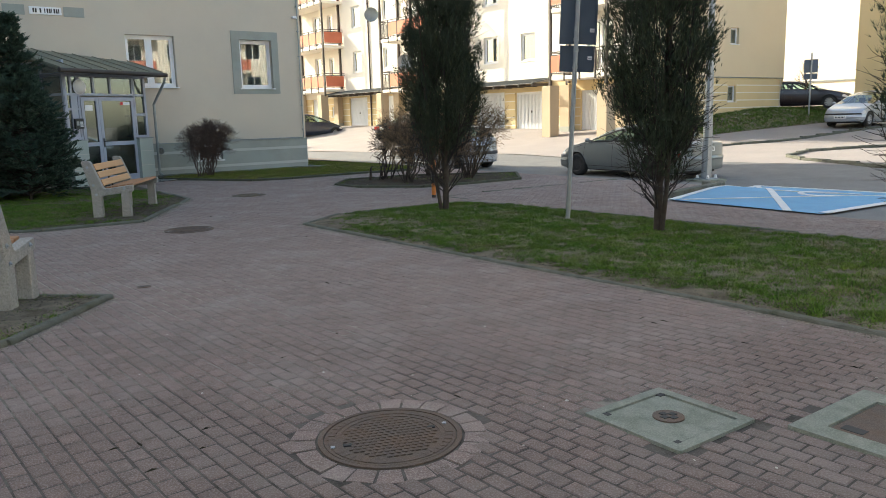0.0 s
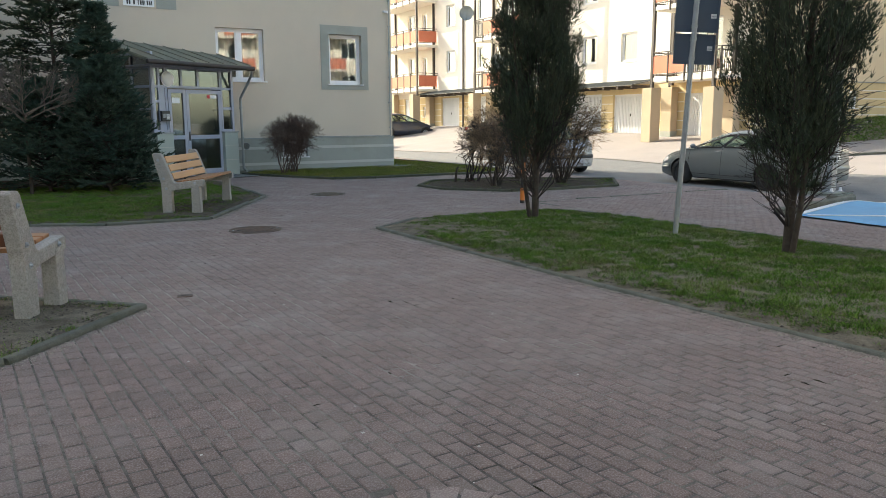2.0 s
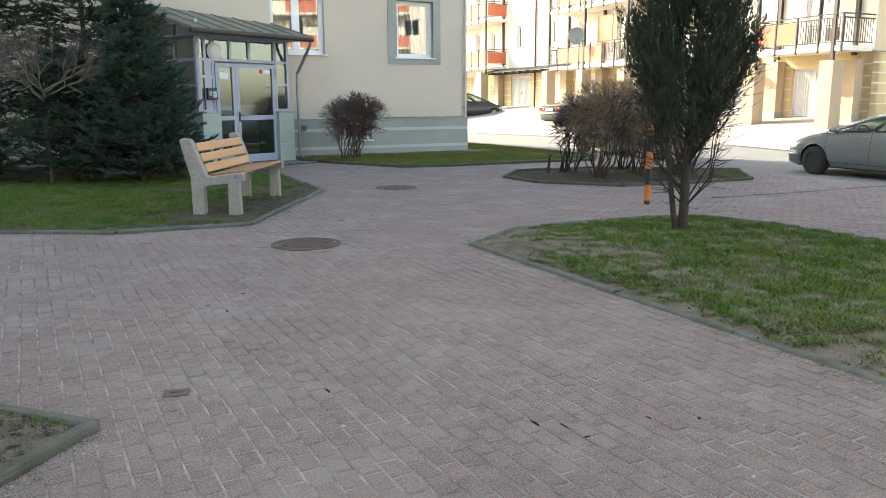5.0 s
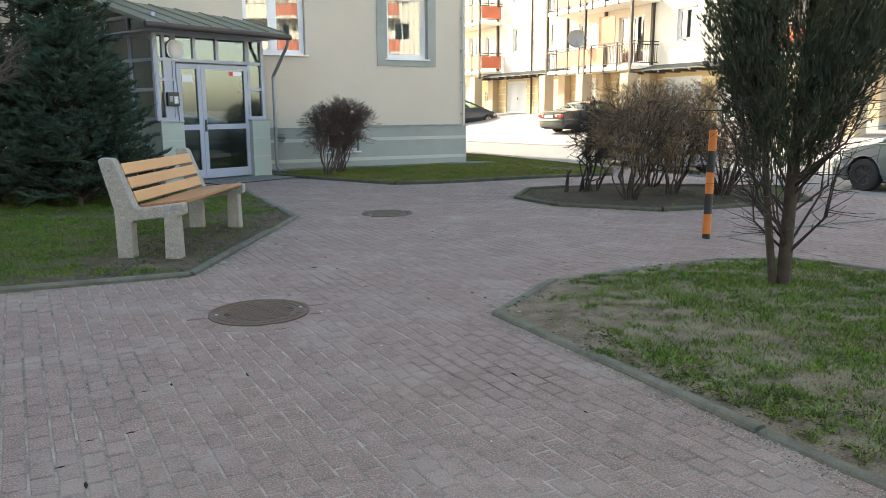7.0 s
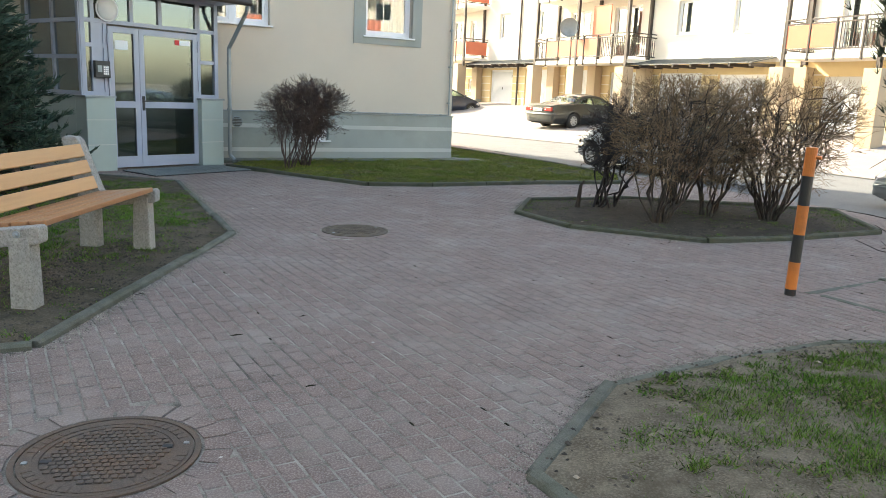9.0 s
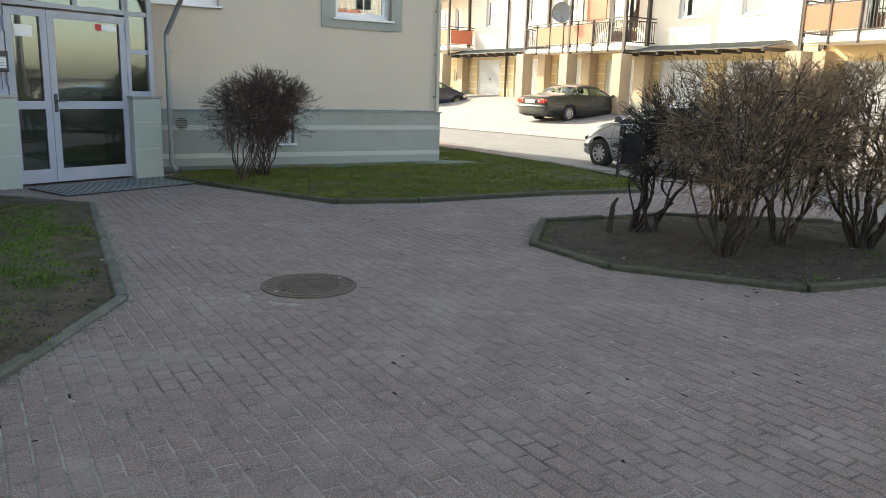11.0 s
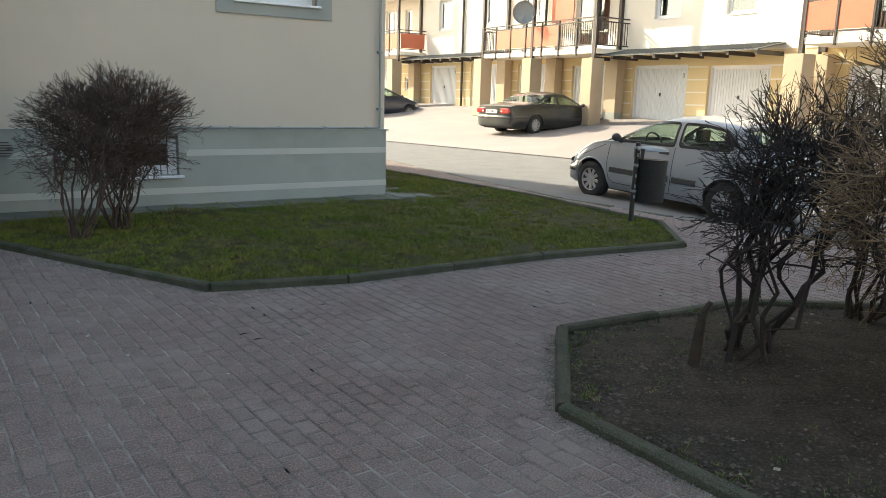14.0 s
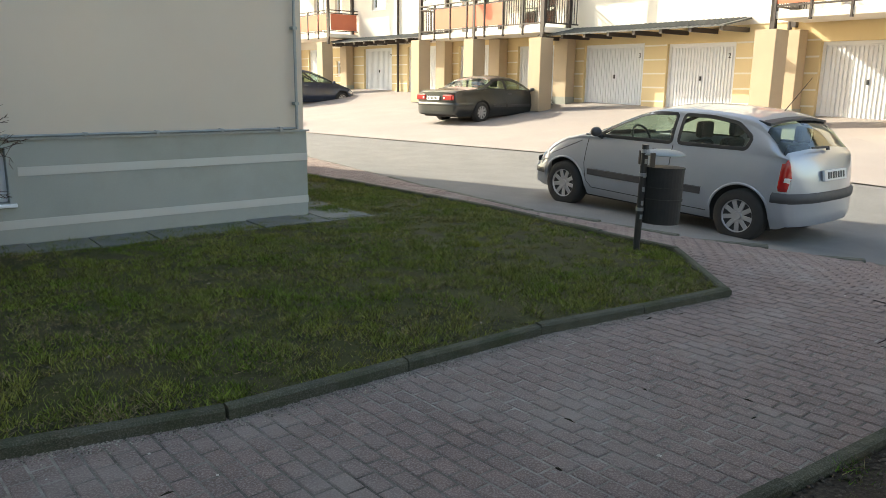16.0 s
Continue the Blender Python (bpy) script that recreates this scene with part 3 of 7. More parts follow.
mid_x = DX0 + 0.52
dl = door_leaf(DX0 + 0.01, mid_x)
dr = door_leaf(mid_x + 0.006, DX1 - 0.01)
hb = boxm(mid_x + 0.03, 0.075, 0.93, mid_x + 0.075, 0.092, 1.16, bevel=0.006)
cyl(hb, (mid_x + 0.05, 0.08, 1.08), (mid_x + 0.05, 0.03, 1.08), 0.011, seg=8)
cyl(hb, (mid_x + 0.05, 0.035, 1.08), (mid_x + 0.18, 0.035, 1.08), 0.011, seg=8)
part("handle", hb, M_BLACKP, dr, "black lever handle")
for d, x in ((dl, DX0 + 0.0), (dr, DX1 - 0.0)):
    for z in (0.25, 1.35, 2.0):
        part("hinge", cylm((x, 0.08, z - 0.09), (x, 0.08, z + 0.09), 0.016, seg=8), M_FRAMEL, d)
part("sticker", boxm(DX1 - 0.42, 0.112, 2.0, DX1 - 0.34, 0.1175, 2.08), mat("sticker_red", (0.6, 0.03, 0.04), None, 3, 0.5), dr)
part("sticker", boxm(DX1 - 0.335, 0.112, 2.0, DX1 - 0.13, 0.1175, 2.08), M_PVC, dr)
part("notice", boxm(DX0 + 0.13, 0.112, 1.86, DX0 + 0.35, 0.1175, 2.0), M_PVC, dl)
# intercom
ic = part("intercom", boxm(-PW + 0.20, 0.03, 1.42, -PW + 0.44, 0.10, 1.67, bevel=0.008), M_BLACKP, porch, "black door intercom with a keypad")
part("keypad", boxm(-PW + 0.32, 0.022, 1.46, -PW + 0.41, 0.032, 1.60), M_GREYG, ic)
part("speaker", boxm(-PW + 0.23, 0.022, 1.50, -PW + 0.30, 0.032, 1.60), M_ZINC, ic)
for r in range(4):
    for c in range(3):
        part("key", boxm(-PW + 0.327 + c * 0.027, 0.016, 1.468 + r * 0.032, -PW + 0.345 + c * 0.027, 0.024, 1.49 + r * 0.032), M_PVC, ic)
# round wall lamp
lb = bmesh.new()
bmesh.ops.create_uvsphere(lb, u_segments=28, v_segments=14, radius=0.17, matrix=Matrix.Translation((-PW + 0.45, 0.09, 2.44)) @ Matrix.Diagonal((1, 0.45, 1, 1)))
lamp = part("lamp", lb, mat("opal_plastic", (0.72, 0.72, 0.70), (0.68, 0.68, 0.66), 4, 0.35), porch, "round white opal lamp", True)
tb = bmesh.new()
for k in range(32):
    a0, a1 = k / 32 * math.tau, (k + 1) / 32 * math.tau
    cyl(tb, (-PW + 0.45 + 0.172 * math.cos(a0), 0.085, 2.44 + 0.172 * math.sin(a0)), (-PW + 0.45 + 0.172 * math.cos(a1), 0.085, 2.44 + 0.172 * math.sin(a1)), 0.014, seg=6)
part("rim", tb, M_PVC, lamp)
# roof: sloping seamed sheet
rf = bmesh.new()
yz = lambda y: 2.80 + (y + 0.45) * (1.15 / (PD + 0.75))
vs = []
for x in (-PW - 0.45, 0.20):
    for y in (-0.45, PD + 0.3):
        vs.append([rf.verts.new((x, y, yz(y) + t)) for t in (0, 0.045)])
for q in ((0, 1, 3, 2),):
    rf.faces.new([vs[i][1] for i in q])
    rf.faces.new([vs[i][0] for i in q[::-1]])
for i, j in ((0, 1), (1, 3), (3, 2), (2, 0)):
    rf.faces.new((vs[i][0], vs[j][0], vs[j][1], vs[i][1]))
bmesh.ops.recalc_face_normals(rf, faces=rf.faces[:])
roof = part("roof", rf, M_ROOFM, porch, "weathered standing-seam metal roof")
for k in range(8):
    x = -PW - 0.42 + k * (PW + 0.60) / 7
    s = bmesh.new()
    cyl(s, (x, -0.45, yz(-0.45) + 0.055), (x, PD + 0.3, yz(PD + 0.3) + 0.055), 0.016, seg=6)
    part("seam", s, M_ROOFM, roof)
part("gutter", cylm((-PW - 0.47, -0.50, 2.79), (0.25, -0.50, 2.77), 0.055, seg=12), M_BROWN, porch)
part("soffit", boxm(-PW - 0.2, -0.30, 2.735, 0.12, PD, 2.76), M_FRAMEL, porch)
for k in range(5):
    x = -PW + 0.1 + k * (PW - 0.1) / 4
    part("bracket", boxm(x - 0.02, -0.46, 2.76, x + 0.02, 0.1, 2.80), M_BROWN, porch)
dp = bmesh.new()
cyl(dp, (0.20, -0.50, 2.76), (0.20, -0.46, 2.62), 0.034, seg=10)
cyl(dp, (0.20, -0.46, 2.62), (0.16, -0.02, 2.02), 0.034, seg=10)
cyl(dp, (0.16, -0.02, 2.02), (0.16, -0.02, 0.16), 0.036, seg=10)
cyl(dp, (0.16, -0.02, 0.16), (0.17, -0.14, 0.07), 0.036, seg=10)
for z in (0.95, 1.75):
    cyl(dp, (0.16, -0.02, z), (0.16, -0.02, z + 0.04), 0.044, seg=10)
part("downpipe", dp, M_ZINC, porch)
# room behind the glass
part("back_wall", boxm(-PW, PD, -0.05, 0, PD + 0.1, 3.6), M_ROOM, porch)
part("floor", boxm(-PW + 0.3, 0.3, -0.03, -0.28, PD, 0.02), M_APRON, porch)
part("inner_door", boxm(-1.6, PD - 0.05, 0.02, -0.6, PD, 2.1), mat("inner_door_ochre", (0.55, 0.36, 0.12), (0.5, 0.33, 0.11), 2, 0.5), porch)
# ribbed mat before the door
mt = thing("door_mat", PORCH @ pose(-1.15, -0.62, 0.004), "dark ribbed steel grating mat before the door", "mat")
bm = boxm(-0.85, -0.45, 0, 0.95, 0.45, 0.012)
part("backing", bm, M_DARK, mt)
for k in range(30):
    part("bar", boxm(-0.84 + k * 0.06, -0.44, 0.012, -0.81 + k * 0.06, 0.44, 0.022), M_ZINC, mt)

# ---- far house with garages ----
far = thing("apartment_building", FARF, "sunlit white and yellow apartment house with garages below and red balconies", "building")
FX0, FX1, FTOP = -27.0, 9.0, 13.0
DOORS = [(-21.6, -19.2, 3.0, "8"), (-15.95, -13.55, 2.92, "7"), (-12.3, -9.95, 2.9, "6"), (-8.7, -6.6, 2.84, "5"), (-5.25, -3.15, 2.72, "4"), (-2.05, 0.35, 2.66, "3"), (1.18, 3.40, 2.60, "2"), (5.7, 8.0, 2.52, "1")]


BAR_ME = mesh_of("bar", boxm(-0.01, -0.01, 0, 0.01, 0.012, 0.76), M_BROWN)


def far_ground(s):
    p = FARF @ Vector((s, -1.0, 0))
    return ground_z(p.x, p.y)


garage_holes = [(a, b, -0.5, t) for a, b, t, _ in DOORS]
part("wall", holed_wall(bmesh.new(), FX0, FX1, -0.4, 3.02, garage_holes + [(-18.6, -17.9, 1.7, 2.4)], 0.0, 0.35), M_YELLOW, far, "yellow rendered garage storey")
uw = []
for k in range(3):
    dz = 2.9 * k
    for a, b, z0, z1 in ((-15.17, -14.0, 4.58, 5.95), (-11.3, -10.55, 4.6, 5.9), (-1.24, -0.10, 4.17, 5.5), (1.65, 2.72, 4.10, 5.42)):
        uw.append((a, b, z0 + dz, z1 + dz, "w"))
    for a, b in ((-8.5, -6.9), (-5.2, -3.4), (6.1, 7.6), (-20.8, -19.4)):
        uw.append((a, b, 3.35 + (0.35 if a < -15 else 0) + dz, 5.55 + (0.35 if a < -15 else 0) + dz, "d"))
    uw.append((-18.6, -17.9, 4.5 + dz, 5.8 + dz, "w"))
part("wall", holed_wall(bmesh.new(), FX0, FX1, 3.02, FTOP, [u[:4] for u in uw], -0.03, 0.35), M_WHITE, far, "white rendered upper storeys")
for a, b, z0, z1, kind_ in uw:
    window(far, a, b, z0, z1, y=0.08, splits=((a + b) / 2,) if kind_ == "d" else (), sill=kind_ == "w", name="window" if kind_ == "w" else "balcony_door")
window(far, -18.6, -17.9, 1.7, 2.4, y=0.08, curtain=False)
part("roof", boxm(FX0 - 0.3, -0.5, FTOP, FX1 + 0.3, 11.6, FTOP + 0.3), M_ROOFC, far)
part("wall", boxm(FX0, 10.8, -0.4, FX1, 11.1, FTOP), M_WHITE, far)
part("wall", boxm(FX0, 0.35, -0.4, FX0 + 0.35, 10.8, FTOP), M_WHITE, far)
part("floor", boxm(FX0 + 0.4, 0.4, 3.02, FX1 - 0.4, 10.7, 3.2), M_ROOM, far)
part("inner_wall", boxm(FX0 + 0.4, 3.6, 0, FX1 - 0.4, 3.7, FTOP), M_ROOM, far)
# end wall: yellow below, cream above, pale bands, two windows
endm = Matrix.Translation((FX1, 0, 0)) @ Matrix.Rotation(radians(90), 4, "Z")


def turned(bm, m):
    bmesh.ops.transform(bm, matrix=m, verts=bm.verts[:])
    return bm


EW = [(6.4, 7.05, 1.85, 2.6), (6.45, 7.1, 4.5, 5.25), (6.45, 7.1, 7.4, 8.15)]
part("wall", turned(holed_wall(bmesh.new(), 0, 11.1, -0.4, 2.98, EW[:1], 0.0, 0.3), endm), M_YELLOW, far, "yellow end wall with pale bands")
part("wall", turned(holed_wall(bmesh.new(), 0, 11.1, 2.98, FTOP, EW[1:], -0.02, 0.3), endm), M_CREAMB, far)
for z in (1.2, 1.55, 1.9, 2.25, 2.6):
    for x0, x1 in ((0, 6.35), (7.1, 11.1)) if 1.8 < z < 2.65 else ((0, 11.1),):
        part("band", turned(boxm(x0, -0.008, z, x1, 0.0, z + 0.05), endm), M_WHITE, far)
part("ledge", turned(boxm(0, -0.05, 2.96, 11.1, 0.0, 3.0), endm), M_ZINC, far)
for h in EW:
    a, b, z0, z1 = h
    fb = holed_wall(bmesh.new(), a, b, z0, z1, [(a + 0.07, b - 0.07, z0 + 0.07, z1 - 0.07)], 0.1, 0.17)
    w = part("window", turned(fb, endm), M_PVC, far)
    part("pane", turned(boxm(a + 0.07, 0.13, z0 + 0.07, b - 0.07, 0.138, z1 - 0.07), endm), G_WIN, w)
    part("sill", turned(boxm(a - 0.05, -0.06, z0 - 0.03, b + 0.05, 0.1, z0), endm), M_PVC, w)
    part("curtain", turned(boxm(a, 0.24, z0, b, 0.25, z1), endm), M_CURT, w)
# pale mortar lines on the yellow piers between the doors
gaps = sorted([FX0] + [v for d in DOORS for v in d[:2]] + [FX1])
for a, b in zip(gaps[::2], gaps[1::2]):
    for z in (0.95, 1.35, 1.75, 2.15, 2.55):
        part("band", boxm(a + 0.02, -0.008, z, b - 0.02, 0.0, z + 0.045), M_WHITE, far)
for a, b, t, num in DOORS:
    g0 = far_ground((a + b) / 2) + 0.02
    d = part("garage_door", boxm(a + 0.08, 0.145, g0, b - 0.08, 0.18, t - 0.08), M_DOORM, far, "white ribbed up-and-over garage door")
    fr = holed_wall(bmesh.new(), a, b, g0, t, [(a + 0.08, b - 0.08, g0 - 0.1, t - 0.08)], 0.10, 0.19)
    part("frame", fr, M_DOORM, d)
    n = int((b - a - 0.2) / 0.105)
    rib = mesh_of("rib", boxm(-0.03, 0.12, g0 + 0.04, 0.03, 0.146, t - 0.12, bevel=0.008), M_DOORM)
    for k in range(n):
        o = new("rib", rib)
        o.location.x = a + 0.14 + (k + 0.5) * (b - a - 0.28) / n
        o.parent = d
    hb = boxm((a + b) / 2 - 0.025, 0.085, g0 + 0.95, (a + b) / 2 + 0.025, 0.12, g0 + 1.07, bevel=0.006)
    part("handle", hb, M_BLACKP, d)
    tx = bpy.data.curves.new("door_number", "FONT")
    tx.body, tx.size, tx.extrude = num, 0.2, 0.002
    to = new("door_number", tx)
    to.data.materials.append(M_BLACKP)
    to.matrix_world = pose(b - 0.3, 0.118, t - 0.42, 90, 0, 0)
    to.parent = d
# pillars and piers
for s, top in ((-22.6, 3.3), (-16.95, 3.2), (-9.15, 3.0), (-5.86, 2.93), (-2.5, 2.85), (5.28, 2.74), (8.6, 2.66)):
    g0 = far_ground(s) - 0.1
    part("pillar", boxm(s - 0.27, -1.78, g0, s + 0.27, -1.24, top, bevel=0.01), M_OCHRE, far)
    part("pier", boxm(s - 0.62 + 0.1, -0.42, g0, s - 0.02 + 0.1, -0.03, top + 0.06, bevel=0.01), M_OCHRE, far)
    part("pier_foot", boxm(s - 0.63 + 0.1, -0.43, g0, s - 0.01 + 0.1, -0.02, g0 + 0.45), M_PLINTH, far)


def balcony(s0, s1, z, style):
    """Slab, rails, posts, red panels and bars. Front at y -1.55."""
    y0 = -1.55
    sl = part("balcony", boxm(s0, y0, z, s1, -0.03, z + 0.17, bevel=0.01), M_WHITE, far, "white balcony slab with dark railings and red panels")
    for zz in (z + 0.27, z + 1.05, z + 1.18):
        part("rail", boxm(s0, y0 - 0.02, zz, s1, y0 + 0.03, zz + 0.04), M_BROWN, sl)
        for s in (s0, s1 - 0.05):
            part("rail", boxm(s, y0 + 0.03, zz, s + 0.05, -0.03, zz + 0.04), M_BROWN, sl)
    n = max(2, round((s1 - s0) / 1.0))
    for k in range(n + 1):
        s = s0 + (s1 - s0 - 0.05) * k / n
        part("post", boxm(s, y0 - 0.03, z - 0.05, s + 0.05, y0 + 0.04, z + 1.2), M_BROWN, sl)
    for k in range(n):
        a, b = s0 + (s1 - s0) * k / n + 0.06, s0 + (s1 - s0) * (k + 1) / n - 0.03
        if style[k % len(style)] == "p":
            part("panel", boxm(a, y0 - 0.01, z + 0.33, b, y0 + 0.01, z + 1.04), M_RED, sl)
        else:
            for q in np.linspace(a, b, 9):
                rod = new("bar", BAR_ME)
                rod.parent, rod.location = sl, (q, y0, z + 0.3)
    for s, st in ((s0 + 0.02, "b"), (s1 - 0.03, "b" if len(style) > 3 else "p")):
        if st == "p":
            part("panel", boxm(s - 0.01, y0 + 0.1, z + 0.33, s + 0.01, -0.1, z + 1.04), M_RED, sl)
        else:
            for q in np.linspace(y0 + 0.1, -0.1, 13):
                rod = new("bar", BAR_ME)
                rod.parent, rod.location = sl, (s, q, z + 0.3)
    return sl


BAYS = [((-9.2, -2.35), "bppppb", 3.02, (-9.12, -5.85, -2.45)), ((5.25, 8.95), "ppbb", 2.98, (5.3, 8.6)), ((-22.7, -16.4), "ppp", 3.40, (-22.5, -16.55))]
for (s0, s1), st, z, posts in BAYS:
    for k in range(3):
        balcony(s0, s1, z + 2.9 * k, st)
    for s in posts:
        pb = bmesh.new()
        box(pb, s - 0.06, -1.58, z - 0.3, s + 0.06, -1.46, FTOP)
        part("post", pb, M_BROWN, far)
        part("post", boxm(s - 0.35, -0.16, z - 0.1, s - 0.22, -0.03, FTOP), M_BROWN, far)
# first balcony: raised red screen, dish, plant box
part("screen", boxm(-5.2, -1.2, 4.2, -4.0, -1.16, 5.5), M_RED, far, "red cloth screen leaning on the balcony")


def dish(s, y, z, r=0.42):
    bm = bmesh.new()
    bmesh.ops.create_uvsphere(bm, u_segments=20, v_segments=12, radius=r, matrix=Matrix.Diagonal((1, 0.28, 1, 1)))
    bmesh.ops.bisect_plane(bm, geom=bm.verts[:] + bm.edges[:] + bm.faces[:], plane_co=(0, 0, 0), plane_no=(0, -1, 0), clear_outer=True)
    bmesh.ops.solidify(bm, geom=bm.faces[:], thickness=0.01)
    cyl(bm, (0, 0.1, 0), (0, 0.35, -0.25), 0.02, seg=6)
    cyl(bm, (0, 0, -r * 0.8), (0, -0.4, -0.1), 0.012, seg=6)
    bmesh.ops.transform(bm, matrix=Matrix.Translation((s, y, z)) @ Matrix.Rotation(radians(55), 4, "Z"), verts=bm.verts[:])
    part("satellite_dish", bm, M_ZINC, far, smooth=True)


dish(-6.0, -1.9, 4.6)
dish(-9.6, -1.8, 7.6)
# canopies over the doors
for s0, s1, z in ((-17.4, -9.6, 3.30), (-2.95, 3.8, 3.08)):
    cb = bmesh.new()
    vs = [cb.verts.new((x, y, zz)) for x in (s0, s1) for y, zz in ((-0.02, z + 0.12), (-1.25, z - 0.12), (-1.25, z - 0.16), (-0.02, z + 0.08))]
    for i in range(4):
        j = (i + 1) % 4
        cb.faces.new((vs[i], vs[j], vs[4 + j], vs[4 + i]))
    cb.faces.new(vs[:4])
    cb.faces.new(vs[4:])
    bmesh.ops.recalc_face_normals(cb, faces=cb.faces[:])
    c = part("canopy", cb, M_ROOFC, far, "dark corrugated canopy on brown rafters")
    n = int((s1 - s0) / 0.85)
    for k in range(n + 1):
        s = s0 + 0.1 + k * (s1 - s0 - 0.2) / n
        part("rafter", boxm(s - 0.05, -1.2, z - 0.26, s + 0.05, -0.0, z - 0.14), M_BROWN, c)
    k = 0
    rb = mesh_of("rib", cylm((0, -0.02, z + 0.125), (0, -1.26, z - 0.115), 0.025, seg=6), M_ROOFC)
    for k in range(int((s1 - s0) / 0.18)):
        o = new("rib", rb)
        o.location.x = s0 + 0.09 + k * 0.18
        o.parent = c
for s in (-12.9, 4.9):
    part("downpipe", cylm((s, -0.1, far_ground(s)), (s, -0.1, FTOP), 0.055, seg=10), M_BROWN, far)

# ---- buildings that close the place or shade it ----
def plain_block(m, w, d, h, label, material, storeys=4):
    t = thing("apartment_building", m, label, "building")
    hs = []
    for k in range(storeys):
        x = 1.6
        while x + 1.4 < w:
            hs.append((x, x + 1.3, 1.3 + 2.9 * k, 2.7 + 2.9 * k))
            x += 3.4
    part("wall", holed_wall(bmesh.new(), 0, w, -0.3, h, hs, 0, 0.35), material, t)
    part("wall", boxm(0, d - 0.3, -0.3, w, d, h), material, t)
    part("wall", boxm(0, 0.35, -0.3, 0.3, d - 0.3, h), material, t)
    part("wall", boxm(w - 0.3, 0.35, -0.3, w, d - 0.3, h), material, t)
    part("roof", boxm(-0.3, -0.3, h, w + 0.3, d + 0.3, h + 0.3), M_ROOFC, t)
    part("inner_wall", boxm(0.3, 2.5, 0, w - 0.3, 2.6, h), M_ROOM, t)
    for hh in hs:
        a, b, c, e = hh
        fb = holed_wall(bmesh.new(), a, b, c, e, [(a + 0.07, (a + b) / 2 - 0.04, c + 0.07, e - 0.07), ((a + b) / 2 + 0.04, b - 0.07, c + 0.07, e - 0.07)], 0.12, 0.19)
        wnd = part("window", fb, M_PVC, t)
        part("pane", boxm(a + 0.07, 0.15, c + 0.07, b - 0.07, 0.158, e - 0.07), G_WIN, wnd)
    return t


plain_block(pose(-24.5, 9.5, 0, 0, 0, 58), 0.1 + 9.0, 9, 13.5, "cream apartment wing set back behind the conifers", M_REND)
# added out of view, tall enough to keep the path's start in shade
plain_block(pose(-20.5, -16, 0, 0, 0, 90), 24, 10, 15.5, "unseen cream apartment block added to shade the path's start", M_REND, 5)
plain_block(pose(30, -22, 0, 0, 0, 170), 40, 10, 13, "white apartment house behind the path's start", M_WHITE)
opp = plain_block(pose(41.5, 4.0, 0, 0, 0, -123), 40, 10, 13, "white apartment house with red balconies across the parking", M_WHITE)
for k in range(4):
    for b in range(5):
        x0 = 1.2 + b * 8.0
        sl = part("balcony", boxm(x0, -1.5, 2.9 * k + 3.0, x0 + 5.0, 0, 2.9 * k + 3.17), M_WHITE, opp)
        part("panel", boxm(x0, -1.52, 2.9 * k + 3.2, x0 + 2.6, -1.48, 2.9 * k + 4.1), M_RED, sl)
        part("railing", boxm(x0, -1.52, 2.9 * k + 4.12, x0 + 5.0, -1.46, 2.9 * k + 4.18), M_BROWN, sl)

# ---- kerbs and lawns ----
def poly_walk(pts, step):
    """Points along an open line, cut into even pieces on each leg."""
    out = []
    for a, b in zip(pts, pts[1:]):
        a, b = Vector(a), Vector(b)
        n = max(1, round((b - a).length / step))
        out += [(a + (b - a) * k / n, a + (b - a) * (k + 1) / n) for k in range(n)]
    return out


def kerb(pts, h=0.05, w=0.075, label="row of mossy concrete edging stones", seed=1, sink=0.06, material=None):
    k = thing("kerb", Matrix(), label, "kerb", kind="structure")
    r = random.Random(seed)
    for a, b in poly_walk(pts, 0.98):
        d = b - a
        L = d.length
        bm = bmesh.new()
        top, tilt = h + r.uniform(-0.008, 0.008), r.uniform(-0.006, 0.006)
        prof = [(-w / 2, -sink), (w / 2, -sink), (w / 2, top - 0.022), (w / 2 - 0.008, top - 0.006), (w / 2 - 0.022, top), (-w / 2 + 0.014, top - 0.002), (-w / 2, top - 0.016)]
        ends = [[bm.verts.new((x, y, z + (tilt if x > 0 else -tilt))) for y, z in prof] for x in (-L / 2 + 0.004, L / 2 - 0.004)]
        n = len(prof)
        for i in range(n):
            bm.faces.new((ends[0][i], ends[0][(i + 1) % n], ends[1][(i + 1) % n], ends[1][i]))
        bm.faces.new(ends[0])
        bm.faces.new(ends[1][::-1])
        bmesh.ops.recalc_face_normals(bm, faces=bm.faces[:])
        o = part("edging_stone", bm, material or M_KERB, k)
        m = (a + b) / 2
        o.location = (m.x, m.y, ground_z(m.x, m.y))
        o.rotation_euler.z = math.atan2(d.y, d.x) + r.uniform(-0.006, 0.006)
    return k


kerb([LAWN_R[-4], LAWN_R[-3], LAWN_R[-2], LAWN_R[-1]] + LAWN_R[:8], 0.022, label="row of nearly flush concrete edging stones round the lawn", seed=2)
kerb(LAWN_N[:5], 0.045, seed=3)
kerb([LAWN_N[5], LAWN_N[6], LAWN_N[7], LAWN_N[0]], 0.03, seed=4)
kerb([LAWN_L[-3], LAWN_L[-2], LAWN_L[-1], LAWN_L[0], LAWN_L[1], LAWN_L[2], LAWN_L[3]], 0.035, seed=5)
kerb([LAWN_M[-1]] + LAWN_M[:8], 0.058, seed=6, material=M_KERBM)
kerb(BED + BED[:1], 0.055, seed=7, material=M_KERBM)
kerb(ROAD_EDGE, 0.004, 0.1, "flush concrete line between path and road", 8)
kerb([(1.45, 14.05), (2.31, 14.68), (3.65, 15.43), (5.6, 16.6)], 0.004, 0.08, "flush concrete line across the red paving", 9)
